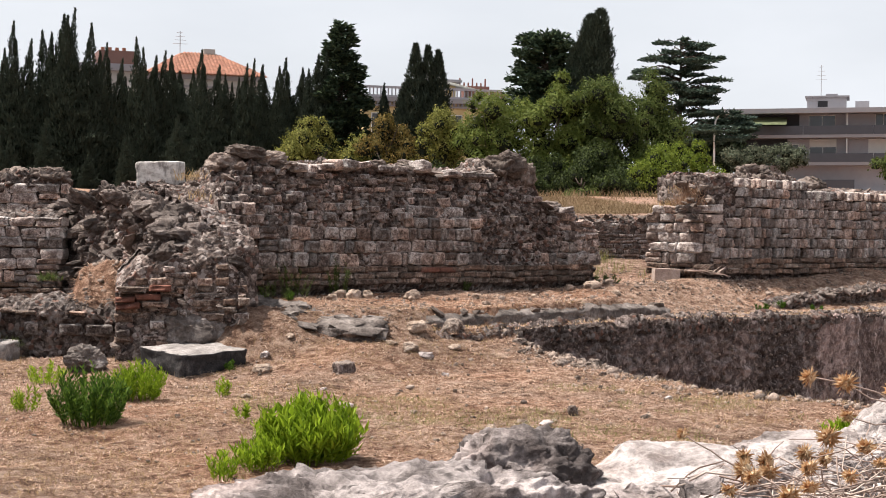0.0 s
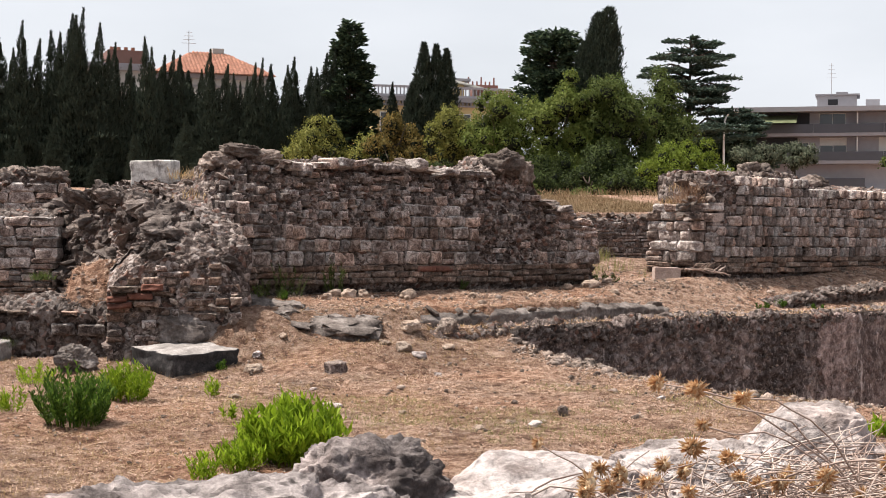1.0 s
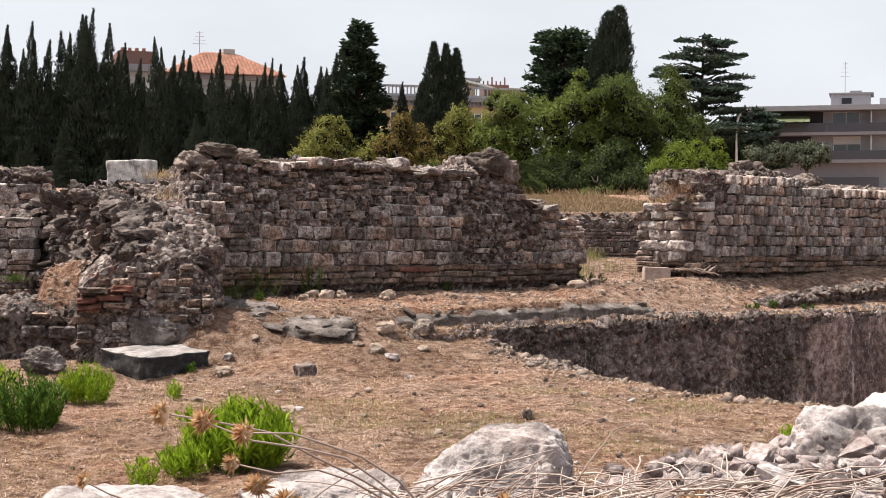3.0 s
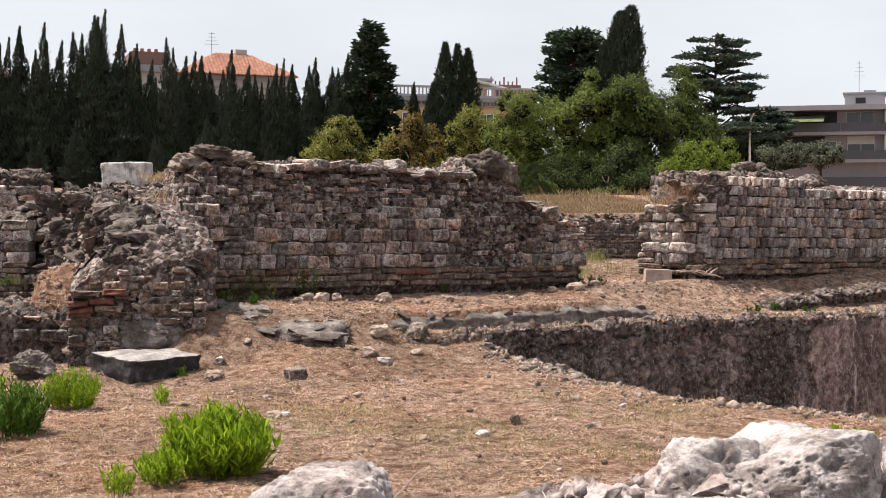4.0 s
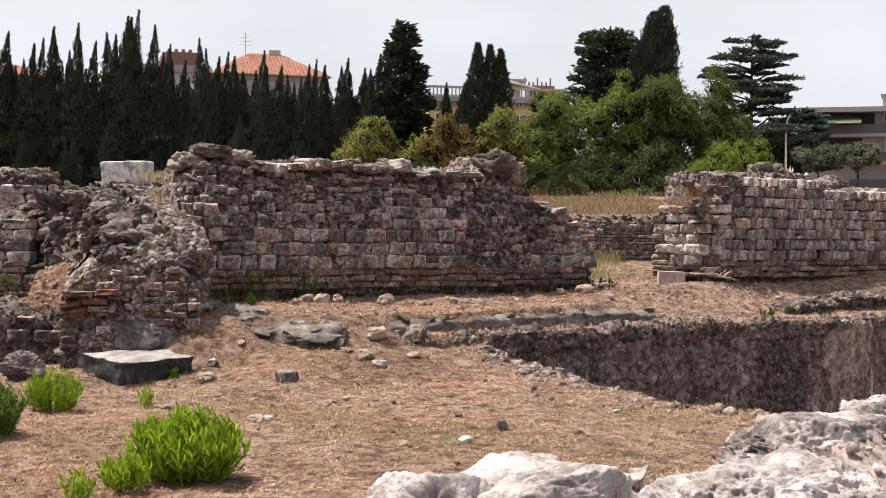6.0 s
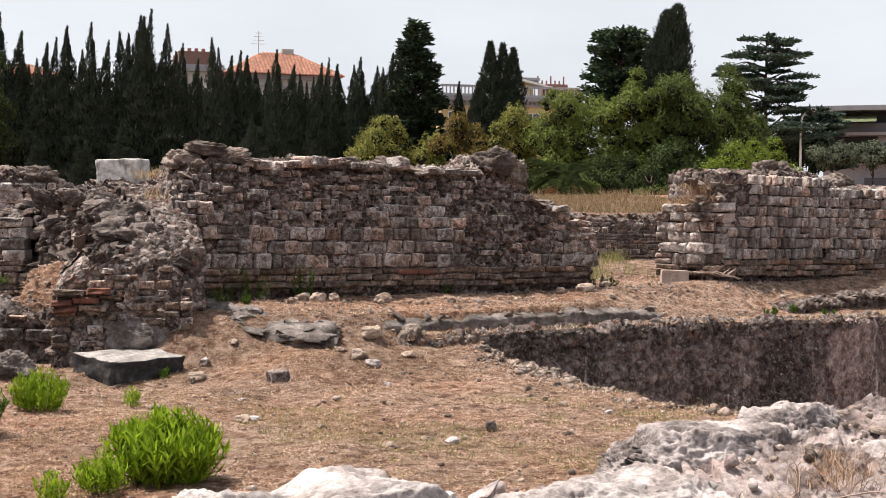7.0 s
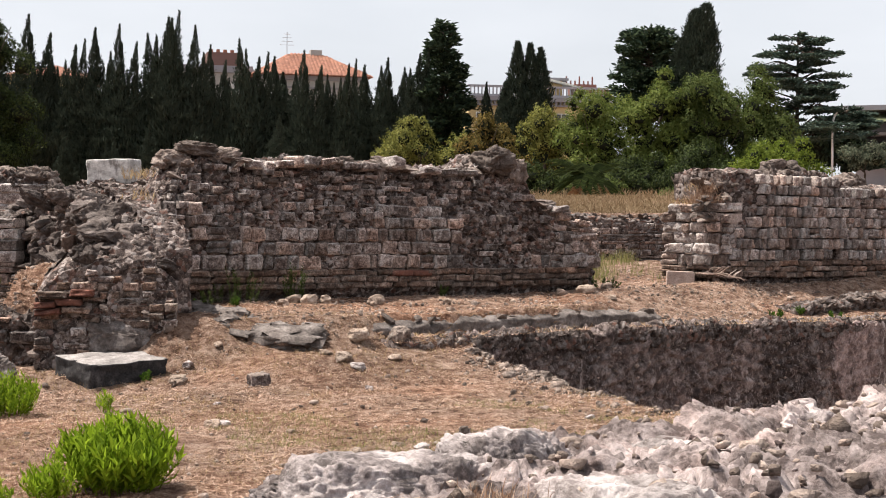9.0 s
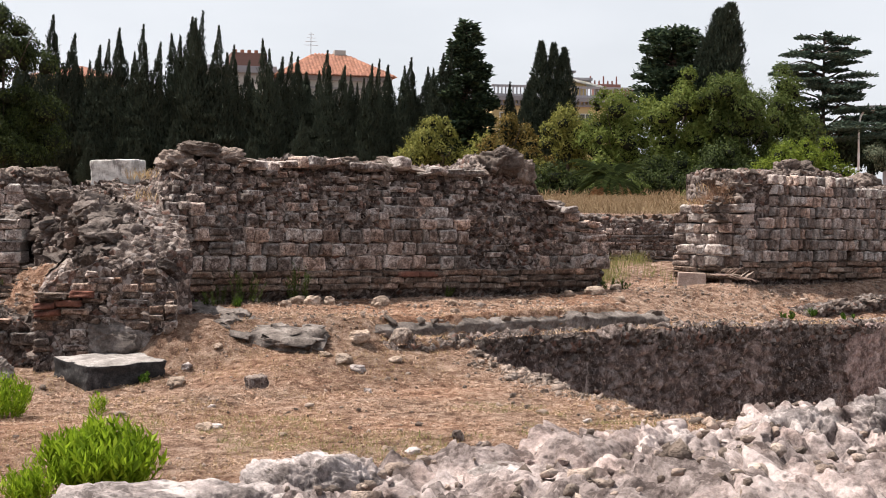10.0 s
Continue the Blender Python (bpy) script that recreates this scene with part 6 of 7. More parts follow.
def palm(x, y):
    rng = np.random.default_rng(260)
    zb = gz(x, y)
    t = thing("palm_tree", "low palm with dark fronds and dead orange ones", "palm", None, Matrix.Translation((x, y, zb)))
    bm = bmesh.new()
    tube(bm, [Vector((0, 0, h)) for h in (-0.2, 0.5, 1.1)], 0.26, 0.2, 8)
    part("trunk", bm_mesh("trunk", bm, M_BARK), t)
    for k in range(64):
        a, dead = rng.uniform(0, 2 * math.pi), k > 46
        L, up = rng.uniform(1.3, 1.8), (rng.uniform(-0.9, -0.3) if dead else rng.uniform(0.1, 1.2))
        pts = [Vector((math.cos(a) * L * s, math.sin(a) * L * s, 1.0 + L * (up * s - 0.75 * s * s))) for s in (0, 0.25, 0.5, 0.75, 1.0)]
        v, f = [], []
        for j in range(28):
            s = j / 28
            p = pts[min(3, int(s * 4))].lerp(pts[min(3, int(s * 4)) + 1], s * 4 - int(s * 4))
            for side in (-1, 1):
                d = Vector((-math.sin(a) * side + math.cos(a) * 0.7, math.cos(a) * side + math.sin(a) * 0.7, -0.35)) * 0.42 * (1 - s * 0.5)
                b = len(v)
                v += [p, p + d * 0.5 + Vector((0, 0, 0.03)), p + d, p + d * 0.5 - Vector((0, 0, 0.03))]
                f.append((b, b + 1, b + 2, b + 3))
        part("frond", mesh_of("frond", v, f, M_THISTLE if dead else M_SHADE), t, "dead orange frond" if dead else "")


palm(7.6, 58.0)


# ---- buildings ----
def box_bm(bm, x0, x1, y0, y1, z0, z1):
    vs = [bm.verts.new(c) for c in ((x0, y0, z0), (x1, y0, z0), (x1, y1, z0), (x0, y1, z0), (x0, y0, z1), (x1, y0, z1), (x1, y1, z1), (x0, y1, z1))]
    for f in ((3, 2, 1, 0), (4, 5, 6, 7), (0, 1, 5, 4), (1, 2, 6, 5), (2, 3, 7, 6), (3, 0, 4, 7)):
        bm.faces.new([vs[k] for k in f])


def box(name, x0, x1, y0, y1, z0, z1, mat, parent, label="", bevel=0.0):
    bm = bmesh.new()
    box_bm(bm, x0, x1, y0, y1, z0, z1)
    if bevel:
        bmesh.ops.bevel(bm, geom=list(bm.edges), offset=bevel, segments=1, affect='EDGES')
    return part(name, bm_mesh(name, bm, mat), parent, label)


def window(parent, x, z, w, h, y=0.0, blind=0.0):
    """A recessed pane in a frame; blind: the part of it behind a lowered shutter."""
    pane = box("window", x - w / 2, x + w / 2, y - 0.01, y + 0.05, z, z + h, M_GLASSY, parent)
    for a, b, c, d in ((x - w / 2 - 0.06, x - w / 2, z - 0.06, z + h + 0.06), (x + w / 2, x + w / 2 + 0.06, z - 0.06, z + h + 0.06), (x - w / 2, x + w / 2, z + h, z + h + 0.06), (x - 0.03, x + 0.03, z, z + h)):
        box("window_frame", a, b, y - 0.06, y + 0.04, c, d, M_CURTAIN, pane)
    box("window_sill", x - w / 2 - 0.1, x + w / 2 + 0.1, y - 0.14, y + 0.04, z - 0.12, z - 0.062, M_CONCRETE, pane)
    if blind:
        box("blind", x - w / 2, x + w / 2, y - 0.04, y - 0.012, z + h * (1 - blind), z + h, M_CURTAIN, pane)
    return pane


def hip_roof(parent, x0, x1, y0, y1, z0, rise, over=0.6, rows=14):
    """A hipped roof of tile courses, each a lapped strip with ribs."""
    x0, x1, y0, y1 = x0 - over, x1 + over, y0 - over, y1 + over
    inset = (y1 - y0) / 2
    bm = bmesh.new()
    a, b, c, d = (bm.verts.new(p) for p in ((x0, y0, z0), (x1, y0, z0), (x1, y1, z0), (x0, y1, z0)))
    e, f = bm.verts.new((x0 + inset, (y0 + y1) / 2, z0 + rise)), bm.verts.new((x1 - inset, (y0 + y1) / 2, z0 + rise))
    for q in ((a, b, f, e), (b, c, f), (c, d, e, f), (d, a, e), (d, c, b, a)):
        bm.faces.new(q)
    roof = part("roof", bm_mesh("roof", bm, M_TILE), parent, "hipped roof of faded terracotta tiles")
    vs, qs = [], []
    n = int((x1 - x0) / 0.28)
    for side in (0, 1, 2):
        for i in range(n if side == 0 else int((y1 - y0) / 0.28)):
            for r in range(rows):
                s0, s1 = r / rows, (r + 1) / rows
                if side == 0:
                    x = x0 + (i + 0.5) * 0.28
                    def P(xx, s, lift):
                        return (xx, y0 + inset * s, z0 + rise * s + lift)
                    if not (x0 + inset * s1 < x < x1 - inset * s1):
                        continue
                    c4 = [P(x - 0.13, s0, 0.03), P(x, s0, 0.12), P(x + 0.13, s0, 0.03), P(x + 0.11, s1, 0.02), P(x, s1, 0.09), P(x - 0.11, s1, 0.02)]
                else:
                    y = y0 + (i + 0.5) * 0.28
                    if not (y0 + inset * s1 < y < y1 - inset * s1):
                        continue
                    xs = (x0 + inset * s0, x0 + inset * s1) if side == 1 else (x1 - inset * s0, x1 - inset * s1)
                    c4 = [(xs[0], y - 0.13, z0 + rise * s0 + 0.03), (xs[0], y, z0 + rise * s0 + 0.12), (xs[0], y + 0.13, z0 + rise * s0 + 0.03), (xs[1], y + 0.11, z0 + rise * s1 + 0.02), (xs[1], y, z0 + rise * s1 + 0.09), (xs[1], y - 0.11, z0 + rise * s1 + 0.02)]
                k = len(vs)
                vs += c4
                qs += [(k, k + 1, k + 4, k + 5), (k + 1, k + 2, k + 3, k + 4)]
    part("tiles", fast_mesh("tiles", np.array(vs), np.array(qs), M_TILE), roof, "rounded terracotta tiles", None, "stuff")
    return roof


def aerial(parent, x, y, z, h, arms=4):
    bm = bmesh.new()
    tube(bm, [Vector((x, y, z)), Vector((x, y, z + h))], 0.035, 0.03, 6)
    for k in range(arms):
        zz = z + h * (0.55 + 0.13 * k)
        w = 0.55 - 0.1 * k
        tube(bm, [Vector((x - w, y, zz)), Vector((x + w, y, zz))], 0.018, 0.018, 5)
    part("aerial", bm_mesh("aerial", bm, M_METAL), parent, "rooftop television aerial")


def villa():
    t = thing("villa", "pale villa with a red hipped tile roof behind the trees", "house", None, Matrix.LocRotScale((-7.0, 112.5, 4.3), Euler((0, 0, radians(14))), None))
    box("wall", -4.1, 4.1, 0, 5.6, 0.0, 9.0, M_PLASTER_G, t, "pale grey render")
    box("cornice", -4.35, 4.35, -0.25, 5.8, 9.0, 9.35, M_CONCRETE, t, "moulded stone cornice")
    box("cornice", -4.22, 4.22, -0.12, 5.7, 8.35, 8.5, M_CONCRETE, t)
    hip_roof(t, -4.1, 4.1, 0, 5.6, 9.36, 2.0)
    for x in (-3.4, -1.2, 1.0, 3.2):
        window(t, x, 6.6, 1.0, 1.5, -0.01, 0.4)
    box("chimney", 0.3, 1.2, 2.6, 3.2, 11.0, 11.7, M_PLASTER_G, t)
    aerial(t, -1.6, 2.6, 10.8, 2.2)
    w = thing("villa_wing", "grey lower wing with a brick-red attic beside the villa", "house", None, Matrix.LocRotScale((-14.5, 113.0, 4.0), Euler((0, 0, radians(14))), None))
    box("wall", -3.4, 2.6, 0, 8, 0.0, 9.9, M_PLASTER_G, w)
    box("cornice", -3.7, 2.9, -0.3, 8.2, 9.9, 10.2, M_CONCRETE, w)
    box("attic", -0.6, 2.2, 1.0, 5.0, 10.2, 11.6, M_ATTIC, w, "brick-red attic storey")
    box("roof", -3.6, 2.8, -0.2, 8.1, 10.2, 10.45, M_CONCRETE, w)
    for x in (-2.4, -0.6, 1.2):
        window(w, x, 7.6, 0.9, 1.5, -0.01, 0.5)
    for k in range(4):
        box("chimney", -0.3 + k * 0.55, -0.05 + k * 0.55, 2.0, 2.4, 11.6, 11.95, M_TILE, w)
    s = thing("small_house", "ochre house with a tiled roof partly hidden by cypresses", "house", None, Matrix.LocRotScale((-24.6, 101.0, 4.0), Euler((0, 0, radians(6))), None))
    box("wall", -2.8, 2.6, 0, 6, 0, 8.2, M_PLASTER_Y, s)
    hip_roof(s, -2.8, 2.6, 0, 6, 8.2, 1.1, 0.4, 6)
    window(s, 0.8, 6.0, 0.9, 1.3, -0.01)
    window(s, -1.2, 6.0, 0.9, 1.3, -0.01)


villa()


def ochre_palace():
    t = thing("ochre_mansion", "ochre mansion with a stone balustrade and rooftop pavilion", "building", None, Matrix.LocRotScale((4.8, 105.8, 4.0), Euler((0, 0, radians(9))), None))
    box("wall", 0, 10.6, 0, 12, 0, 7.3, M_PLASTER_Y, t, "ochre rendered wall")
    box("cornice", -0.25, 10.85, -0.30, 12.2, 7.3, 7.62, M_CONCRETE, t, "deep grey stone cornice")
    box("cornice", -0.10, 10.7, -0.14, 12.1, 6.95, 7.08, M_CONCRETE, t)
    for k in range(34):
        box("dentil", k * 0.31, k * 0.31 + 0.14, -0.22, 0.0, 7.1, 7.29, M_CONCRETE, t)
    box("parapet", -0.05, 10.65, -0.10, 0.12, 7.62, 7.80, M_PLASTER_W, t)
    box("parapet", -0.05, 10.65, -0.10, 0.12, 8.30, 8.46, M_PLASTER_W, t, "pale stone coping")
    for k in range(38):
        bm = bmesh.new()
        tube(bm, [Vector((0, 0, z)) for z in (0, 0.08, 0.2, 0.32, 0.5)], 0.055, 0.05, 6)
        part("baluster", bm_mesh("baluster", bm, M_PLASTER_W), t, "", Matrix.Translation((0.15 + k * 0.28, 0.0, 7.80)))
    box("pavilion", 4.6, 7.6, 2.0, 5.0, 7.6, 9.1, M_PLASTER_Y, t, "rooftop pavilion")
    box("pavilion_roof", 4.2, 8.0, 1.6, 5.4, 9.1, 9.3, M_CONCRETE, t)
    box("lantern", 5.2, 6.6, 2.6, 4.2, 9.3, 9.75, M_PLASTER_G, t)
    box("lantern_roof", 4.9, 6.9, 2.3, 4.5, 9.75, 9.9, M_CONCRETE, t)
    bm = bmesh.new()
    bm.faces.new([bm.verts.new(p) for p in ((6.3, 0.6, 9.1), (9.2, 0.6, 8.45), (9.2, 3.2, 8.45), (6.3, 3.2, 9.1))])
    bmesh.ops.solidify(bm, geom=list(bm.faces), thickness=0.06)
    part("canopy", bm_mesh("canopy", bm, M_CURTAIN), t, "white sloping canopy")
    box("stack_house", 8.6, 10.3, 2.0, 4.0, 7.6, 8.9, M_REDMETAL, t, "red rooftop enclosure")
    box("stack_house", 9.9, 11.4, 1.6, 4.2, 7.6, 8.5, M_REDMETAL, t)
    for k in range(7):
        bm = bmesh.new()
        tube(bm, [Vector((0, 0, 0)), Vector((0, 0, 0.65 if k % 3 == 0 else 0.32))], 0.07, 0.06, 8)
        part("flue", bm_mesh("flue", bm, M_REDMETAL), t, "", Matrix.Translation((8.1 + k * 0.34, 2.6, 8.9)))
    for x in (1.1, 3.0, 5.0, 7.0, 9.0):
        window(t, x, 4.7, 1.0, 1.7, -0.01, 0.0)


ochre_palace()


def flats():
    t = thing("apartment_building", "grey modern apartment block with long balconies", "building", None, Matrix.LocRotScale((46.0, 147.0, 2.95), Euler((0, 0, radians(-22))), None))
    box("wall", 0.0, 30.0, 1.6, 12.0, 0.0, 11.6, M_PLASTER_W, t, "pale render")
    for k, z in enumerate((0.7, 3.55, 6.4, 9.25)):
        box("slab", -0.8, 30.4, 0.0, 1.7, z - 0.32, z, M_CONCRETE, t, "balcony slab edge")
    for z in (6.4, 9.25):
        for x0, x1 in ((-0.8, 7.0), (7.05, 14.0), (14.05, 22.0), (22.05, 30.4)):
            box("balustrade", x0, x1, 0.02, 0.08, z + 0.02, z + 0.92, M_RAIL, t, "dark balcony panel")
    box("balustrade", 4.2, 12.2, 0.02, 0.08, 3.57, 4.6, M_RAIL, t, "dark balcony panel")
    box("roof_slab", -2.4, 30.8, -0.5, 12.5, 11.45, 11.95, M_CONCRETE, t, "deep flat roof edge")
    # Dark panels laid on the wall; their colour stands for the loggias' shade.
    box("recess", -0.4, 6.6, 1.5, 1.62, 9.26, 11.44, M_DARK, t, "dark panel for the shade in the loggia")
    box("recess", -0.4, 5.4, 1.5, 1.62, 6.42, 8.9, M_DARK, t)
    bm = bmesh.new()
    bm.faces.new([bm.verts.new(p) for p in ((0.2, 1.4, 11.2), (5.4, 1.4, 11.2), (5.4, -1.5, 10.2), (0.2, -1.5, 10.2))])
    bmesh.ops.solidify(bm, geom=list(bm.faces), thickness=0.03)
    part("awning", bm_mesh("awning", bm, M_AWNING), t, "pale green awning")
    for x, z, w, h, b in ((8.9, 9.3, 2.6, 2.0, 0.0), (15.0, 9.9, 1.5, 1.5, 0.0), (16.4, 9.9, 0.9, 1.5, 0.0), (9.0, 7.1, 2.6, 1.7, 0.45), (5.9, 7.1, 1.2, 1.2, 0.0), (15.2, 7.0, 3.2, 1.8, 1.0), (21.0, 9.6, 2.0, 1.8, 0.3), (25.5, 9.6, 2.0, 1.8, 0.0), (21.0, 6.8, 2.0, 1.8, 0.6)):
        window(t, x, z, w, h, 1.59, b)
    box("divider", 11.35, 11.45, 0.1, 1.6, 6.4, 8.9, M_CURTAIN, t)
    box("divider", 11.35, 11.45, 0.1, 1.6, 9.25, 11.4, M_CURTAIN, t)
    box("lift_house", 7.3, 11.3, 3.0, 7.0, 11.95, 13.35, M_PLASTER_W, t, "pale rooftop lift house")
    box("lift_house_roof", 7.1, 11.6, 2.7, 7.3, 13.35, 13.5, M_CONCRETE, t)
    box("vent", 8.4, 9.4, 2.96, 3.0, 12.35, 12.95, M_DARK, t)
    box("chimney", 9.2, 10.4, 4.0, 5.0, 13.5, 13.8, M_CONCRETE, t)
    box("chimney", 12.2, 13.6, 3.0, 4.4, 11.95, 12.9, M_PLASTER_W, t)
    aerial(t, 8.7, 4.5, 13.5, 3.4, 4)


flats()

lamp = thing("street_lamp", "slender grey street lamp with a curved arm", "street lamp", None, Matrix.Translation((39.05, 131.0, gz(39.0, 131.0))))
hl = 13.1 - gz(39.0, 131.0)
bm = bmesh.new()
tube(bm, [Vector((0, 0, 0)), Vector((0, 0, hl * 0.5)), Vector((0, 0, hl - 1.4)), Vector((0.12, 0, hl - 0.7)), Vector((0.4, 0, hl - 0.2)), Vector((0.75, 0, hl))], 0.11, 0.085, 8)
part("pole", bm_mesh("pole", bm, M_WHITE_PAINT, True), lamp)
bm = bmesh.new()
bmesh.ops.create_icosphere(bm, subdivisions=3, radius=1.0)
for v in bm.verts:
    v.co = Vector((v.co.x * 0.52, v.co.y * 0.26, v.co.z * (0.22 if v.co.z > 0 else 0.12)))
part("lamp_head", bm_mesh("lamp_head", bm, M_CURTAIN, True), lamp, "flattened lamp head", pose(0.95, 0, hl, 0, 8, 0))

# ---- loose stones in the yard ----
ry = np.random.default_rng(301)


def rock_on_ground(words, x, y, sx, sy, sz, mat, seed, turn=0.0, level=5, sink=0.3, style=(0.7, 0.14, 0.10, 0.03), name="stone_lump", category="stone", tilt=0.05, z=None):
    me = boulder(seed, level, style[0], style[1], style[2], style[3], mat)
    z = gz(x, y) + sz * (1 - 2 * sink) * 0.9 if z is None else z
    return thing(name, words, category, me, Matrix.LocRotScale((x, y, z), Euler((tilt, -tilt, radians(turn))), Vector((sx, sy, sz))))


thing("stone_lump", "squarish dark stone with a paler top lying alone on the straw", "stone", cut_stone(21, 0.09, M_LOOSE, 0.07, M_PIT), Matrix.LocRotScale((-1.29, 8.60, 0.085), Euler((0.08, -0.1, radians(24))), Vector((0.155, 0.14, 0.19))))
rock_on_ground("rough pitted grey boulder beside green herbs", -3.56, 9.15, 0.20, 0.17, 0.16, M_MORTAR, 12, 10, 6, 0.2, (0.75, 0.18, 0.14, 0.03))
rock_on_ground("flat pale stone resting on the pit's rim", 2.63, 12.0, 0.19, 0.15, 0.07, M_LOOSE, 13, 25, 5, 0.15, (0.7, 0.10, 0.05, 0.02))
for words, x, y, z, turn, sx, sy, sz, seed in (("flat weathered slab of grey bedrock at the terrace edge", -1.90, 10.22, 0.475, -20, 0.60, 0.46, 0.24, 14), ("broad split slab of grey bedrock sloping into the yard", -1.30, 9.97, 0.335, -22, 0.90, 0.50, 0.28, 15)):
    thing("bedrock_slab", words, "stone", cut_stone(seed, 0.12, M_MORTAR, 0.13), Matrix.LocRotScale((x, y, z), Euler((0.26, 0.10, radians(turn))), Vector((sx, sy, sz))))
rock_on_ground("broken grey stone in the line of the kerb", -0.52, 9.95, 0.10, 0.09, 0.07, M_TAN, 16, 30, 5, 0.25, (0.62, 0.14, 0.08, 0.02), "kerb_stone")
rock_on_ground("broken brown stone in the line of the kerb", -0.16, 10.10, 0.12, 0.10, 0.10, M_BRICK, 17, 50, 5, 0.25, (0.6, 0.14, 0.08, 0.02), "kerb_stone")
rock_on_ground("small pale stone on the straw", 0.27, 6.33, 0.045, 0.04, 0.05, M_LOOSE, 18, 0, 4, 0.2)
for k, (x, y, s) in enumerate(((-0.16, 5.95, 0.045), (-0.02, 5.85, 0.05), (0.08, 6.05, 0.03), (-0.42, 5.75, 0.045), (-0.40, 8.60, 0.035), (-0.86, 8.05, 0.032), (-2.12, 7.32, 0.055), (-1.98, 9.42, 0.06), (-2.0, 9.0, 0.10), (-1.43, 6.7, 0.06),
                               (-1.36, 6.75, 0.045), (-0.88, 6.5, 0.03), (-0.65, 9.4, 0.10), (-0.50, 9.2, 0.07), (-0.8, 9.55, 0.06), (-0.2, 9.6, 0.06), (1.2, 7.1, 0.045), (0.8, 6.2, 0.03), (-1.75, 9.65, 0.05), (-1.5, 7.6, 0.03))):
    rock_on_ground("small pale broken stone lying on dry straw", x, y, s * 1.2, s * 0.9, s * 0.62, (M_TAN, M_ROCK_W, M_TAN)[k % 3], 20 + k, 37 * k, 4, 0.3, (0.62, 0.16, 0.08, 0.02), "stone_lump", "stone")
# larger stones gathered on the pit's rim
rr = np.random.default_rng(310)
for k in range(22):
    v = 7.1 + rr.normal(0, 0.5) if k < 16 else rr.uniform(4.5, 8.0)
    u = float(pit_edge(np.array([v]))[0]) - rr.uniform(0.03, 0.34)
    x, y = uv_to_xy(u, v)
    s = 0.026 * rr.lognormal(0, 0.4)
    rock_on_ground("pale broken stone on the rim of the pit", x, y, s * 1.3, s, s * 0.75, M_LOOSE, 700 + k, 41 * k, 4, 0.25, (0.62, 0.24, 0.10, 0.04), "rim_stone", "stone")
# by the foot of the long wall
for k, (u, v, s) in enumerate(((0.95, -0.35, 0.10), (1.1, -0.42, 0.12), (1.3, -0.4, 0.10), (0.75, -0.5, 0.07), (1.85, -0.5, 0.11), (1.75, -0.6, 0.06), (2.6, -0.7, 0.06), (4.7, -0.5, 0.12), (4.4, -0.4, 0.08), (5.2, -0.3, 0.09), (4.95, -0.65, 0.07), (2.2, -1.3, 0.06), (3.4, -0.8, 0.05))):
    p = F_MAIN.at(u, v, 0)
    rock_on_ground("fallen pale stone at the foot of the wall", p.x, p.y, s, s * 0.7, s * 0.6, M_TAN, 50 + k, 53 * k, 4, 0.2, (0.62, 0.16, 0.08, 0.02), "fallen_stone", "stone")
thing("cut_block", "dark cut stone block lying in front of the low wall", "stone block", cut_stone(9, 0.06, M_SLAB, 0.03), Matrix.LocRotScale((-4.62, 9.95, 0.12), Euler((0.03, 0.02, radians(-12))), Vector((0.62, 0.4, 0.30))))
thing("cut_block", "dark cut stone block lying in front of the low wall", "stone block", cut_stone(10, 0.08, M_SLAB, 0.04), Matrix.LocRotScale((-4.72, 10.02, 0.40), Euler((0.03, 0.02, radians(-12))), Vector((0.42, 0.4, 0.28))))


def yard_region(rng, n):
    u, v = rng.uniform(0.2, 6.0, n), rng.uniform(2.6, 9.3, n)
    x, y = uv_to_xy(u, v)
    k = u < pit_edge(v) - 0.05
    return x[k], y[k]


def rim_region(rng, n):
    v = np.concatenate([rng.uniform(3.2, 8.3, n - n // 3), rng.normal(7.1, 0.35, n // 3)])
    u = pit_edge(v) - np.abs(rng.normal(0, 0.19, n)) + 0.02
    return uv_to_xy(u, v)


def terrace_region(rng, n):
    u, v = rng.uniform(4.6, 16.5, n), rng.uniform(8.6, 10.4, n)
    u[: n // 3] = rng.uniform(9.6, 12.5, n // 3)
    v[: n // 3] = rng.uniform(8.6, 14.5, n // 3)
    return uv_to_xy(u, v)


def chips_at(name, words, region, n, size, seed):
    rng = np.random.default_rng(seed)
    x, y = region(rng, n)
    n = len(x)
    z = ground_z(x, y, False)
    s = size * rng.lognormal(0, 0.5, n)
    thing(name, words, "gravel", chips(name, np.stack([x, y, z + s * 0.2], 1), s, M_LOOSE_I, rng), kind="stuff")


chips_at("yard_gravel", "scattered small stones and chips in the dry straw", yard_region, 1500, 0.009, 401)
chips_at("rim_rubble", "pale broken stones along the edge of the pit", rim_region, 1500, 0.013, 402)
chips_at("terrace_gravel", "stony debris on the terrace before the walls", terrace_region, 8000, 0.0085, 403)


# ---- straw and grass ----
def straw(seed, n, x0, x1, y0, y1, length, width, lean, mat, name, words, thin=0.0, freq=1.3):
    rng = np.random.default_rng(seed)
    x, y = rng.uniform(x0, x1, n), rng.uniform(y0, y1, n)
    u, v = x * UX + y * UY, -x * UY + y * UX
    keep = ~((u > pit_edge(v) - 0.02) & (v < PIT_V + 0.1))
    if thin:
        keep &= fbm(x * freq, y * freq, 3, seed) > thin
    x, y = x[keep], y[keep]
    z = ground_z(x, y)
    blades(name, x, y, z + 0.002, length, width, lean, mat, rng, None, words, "dry grass")


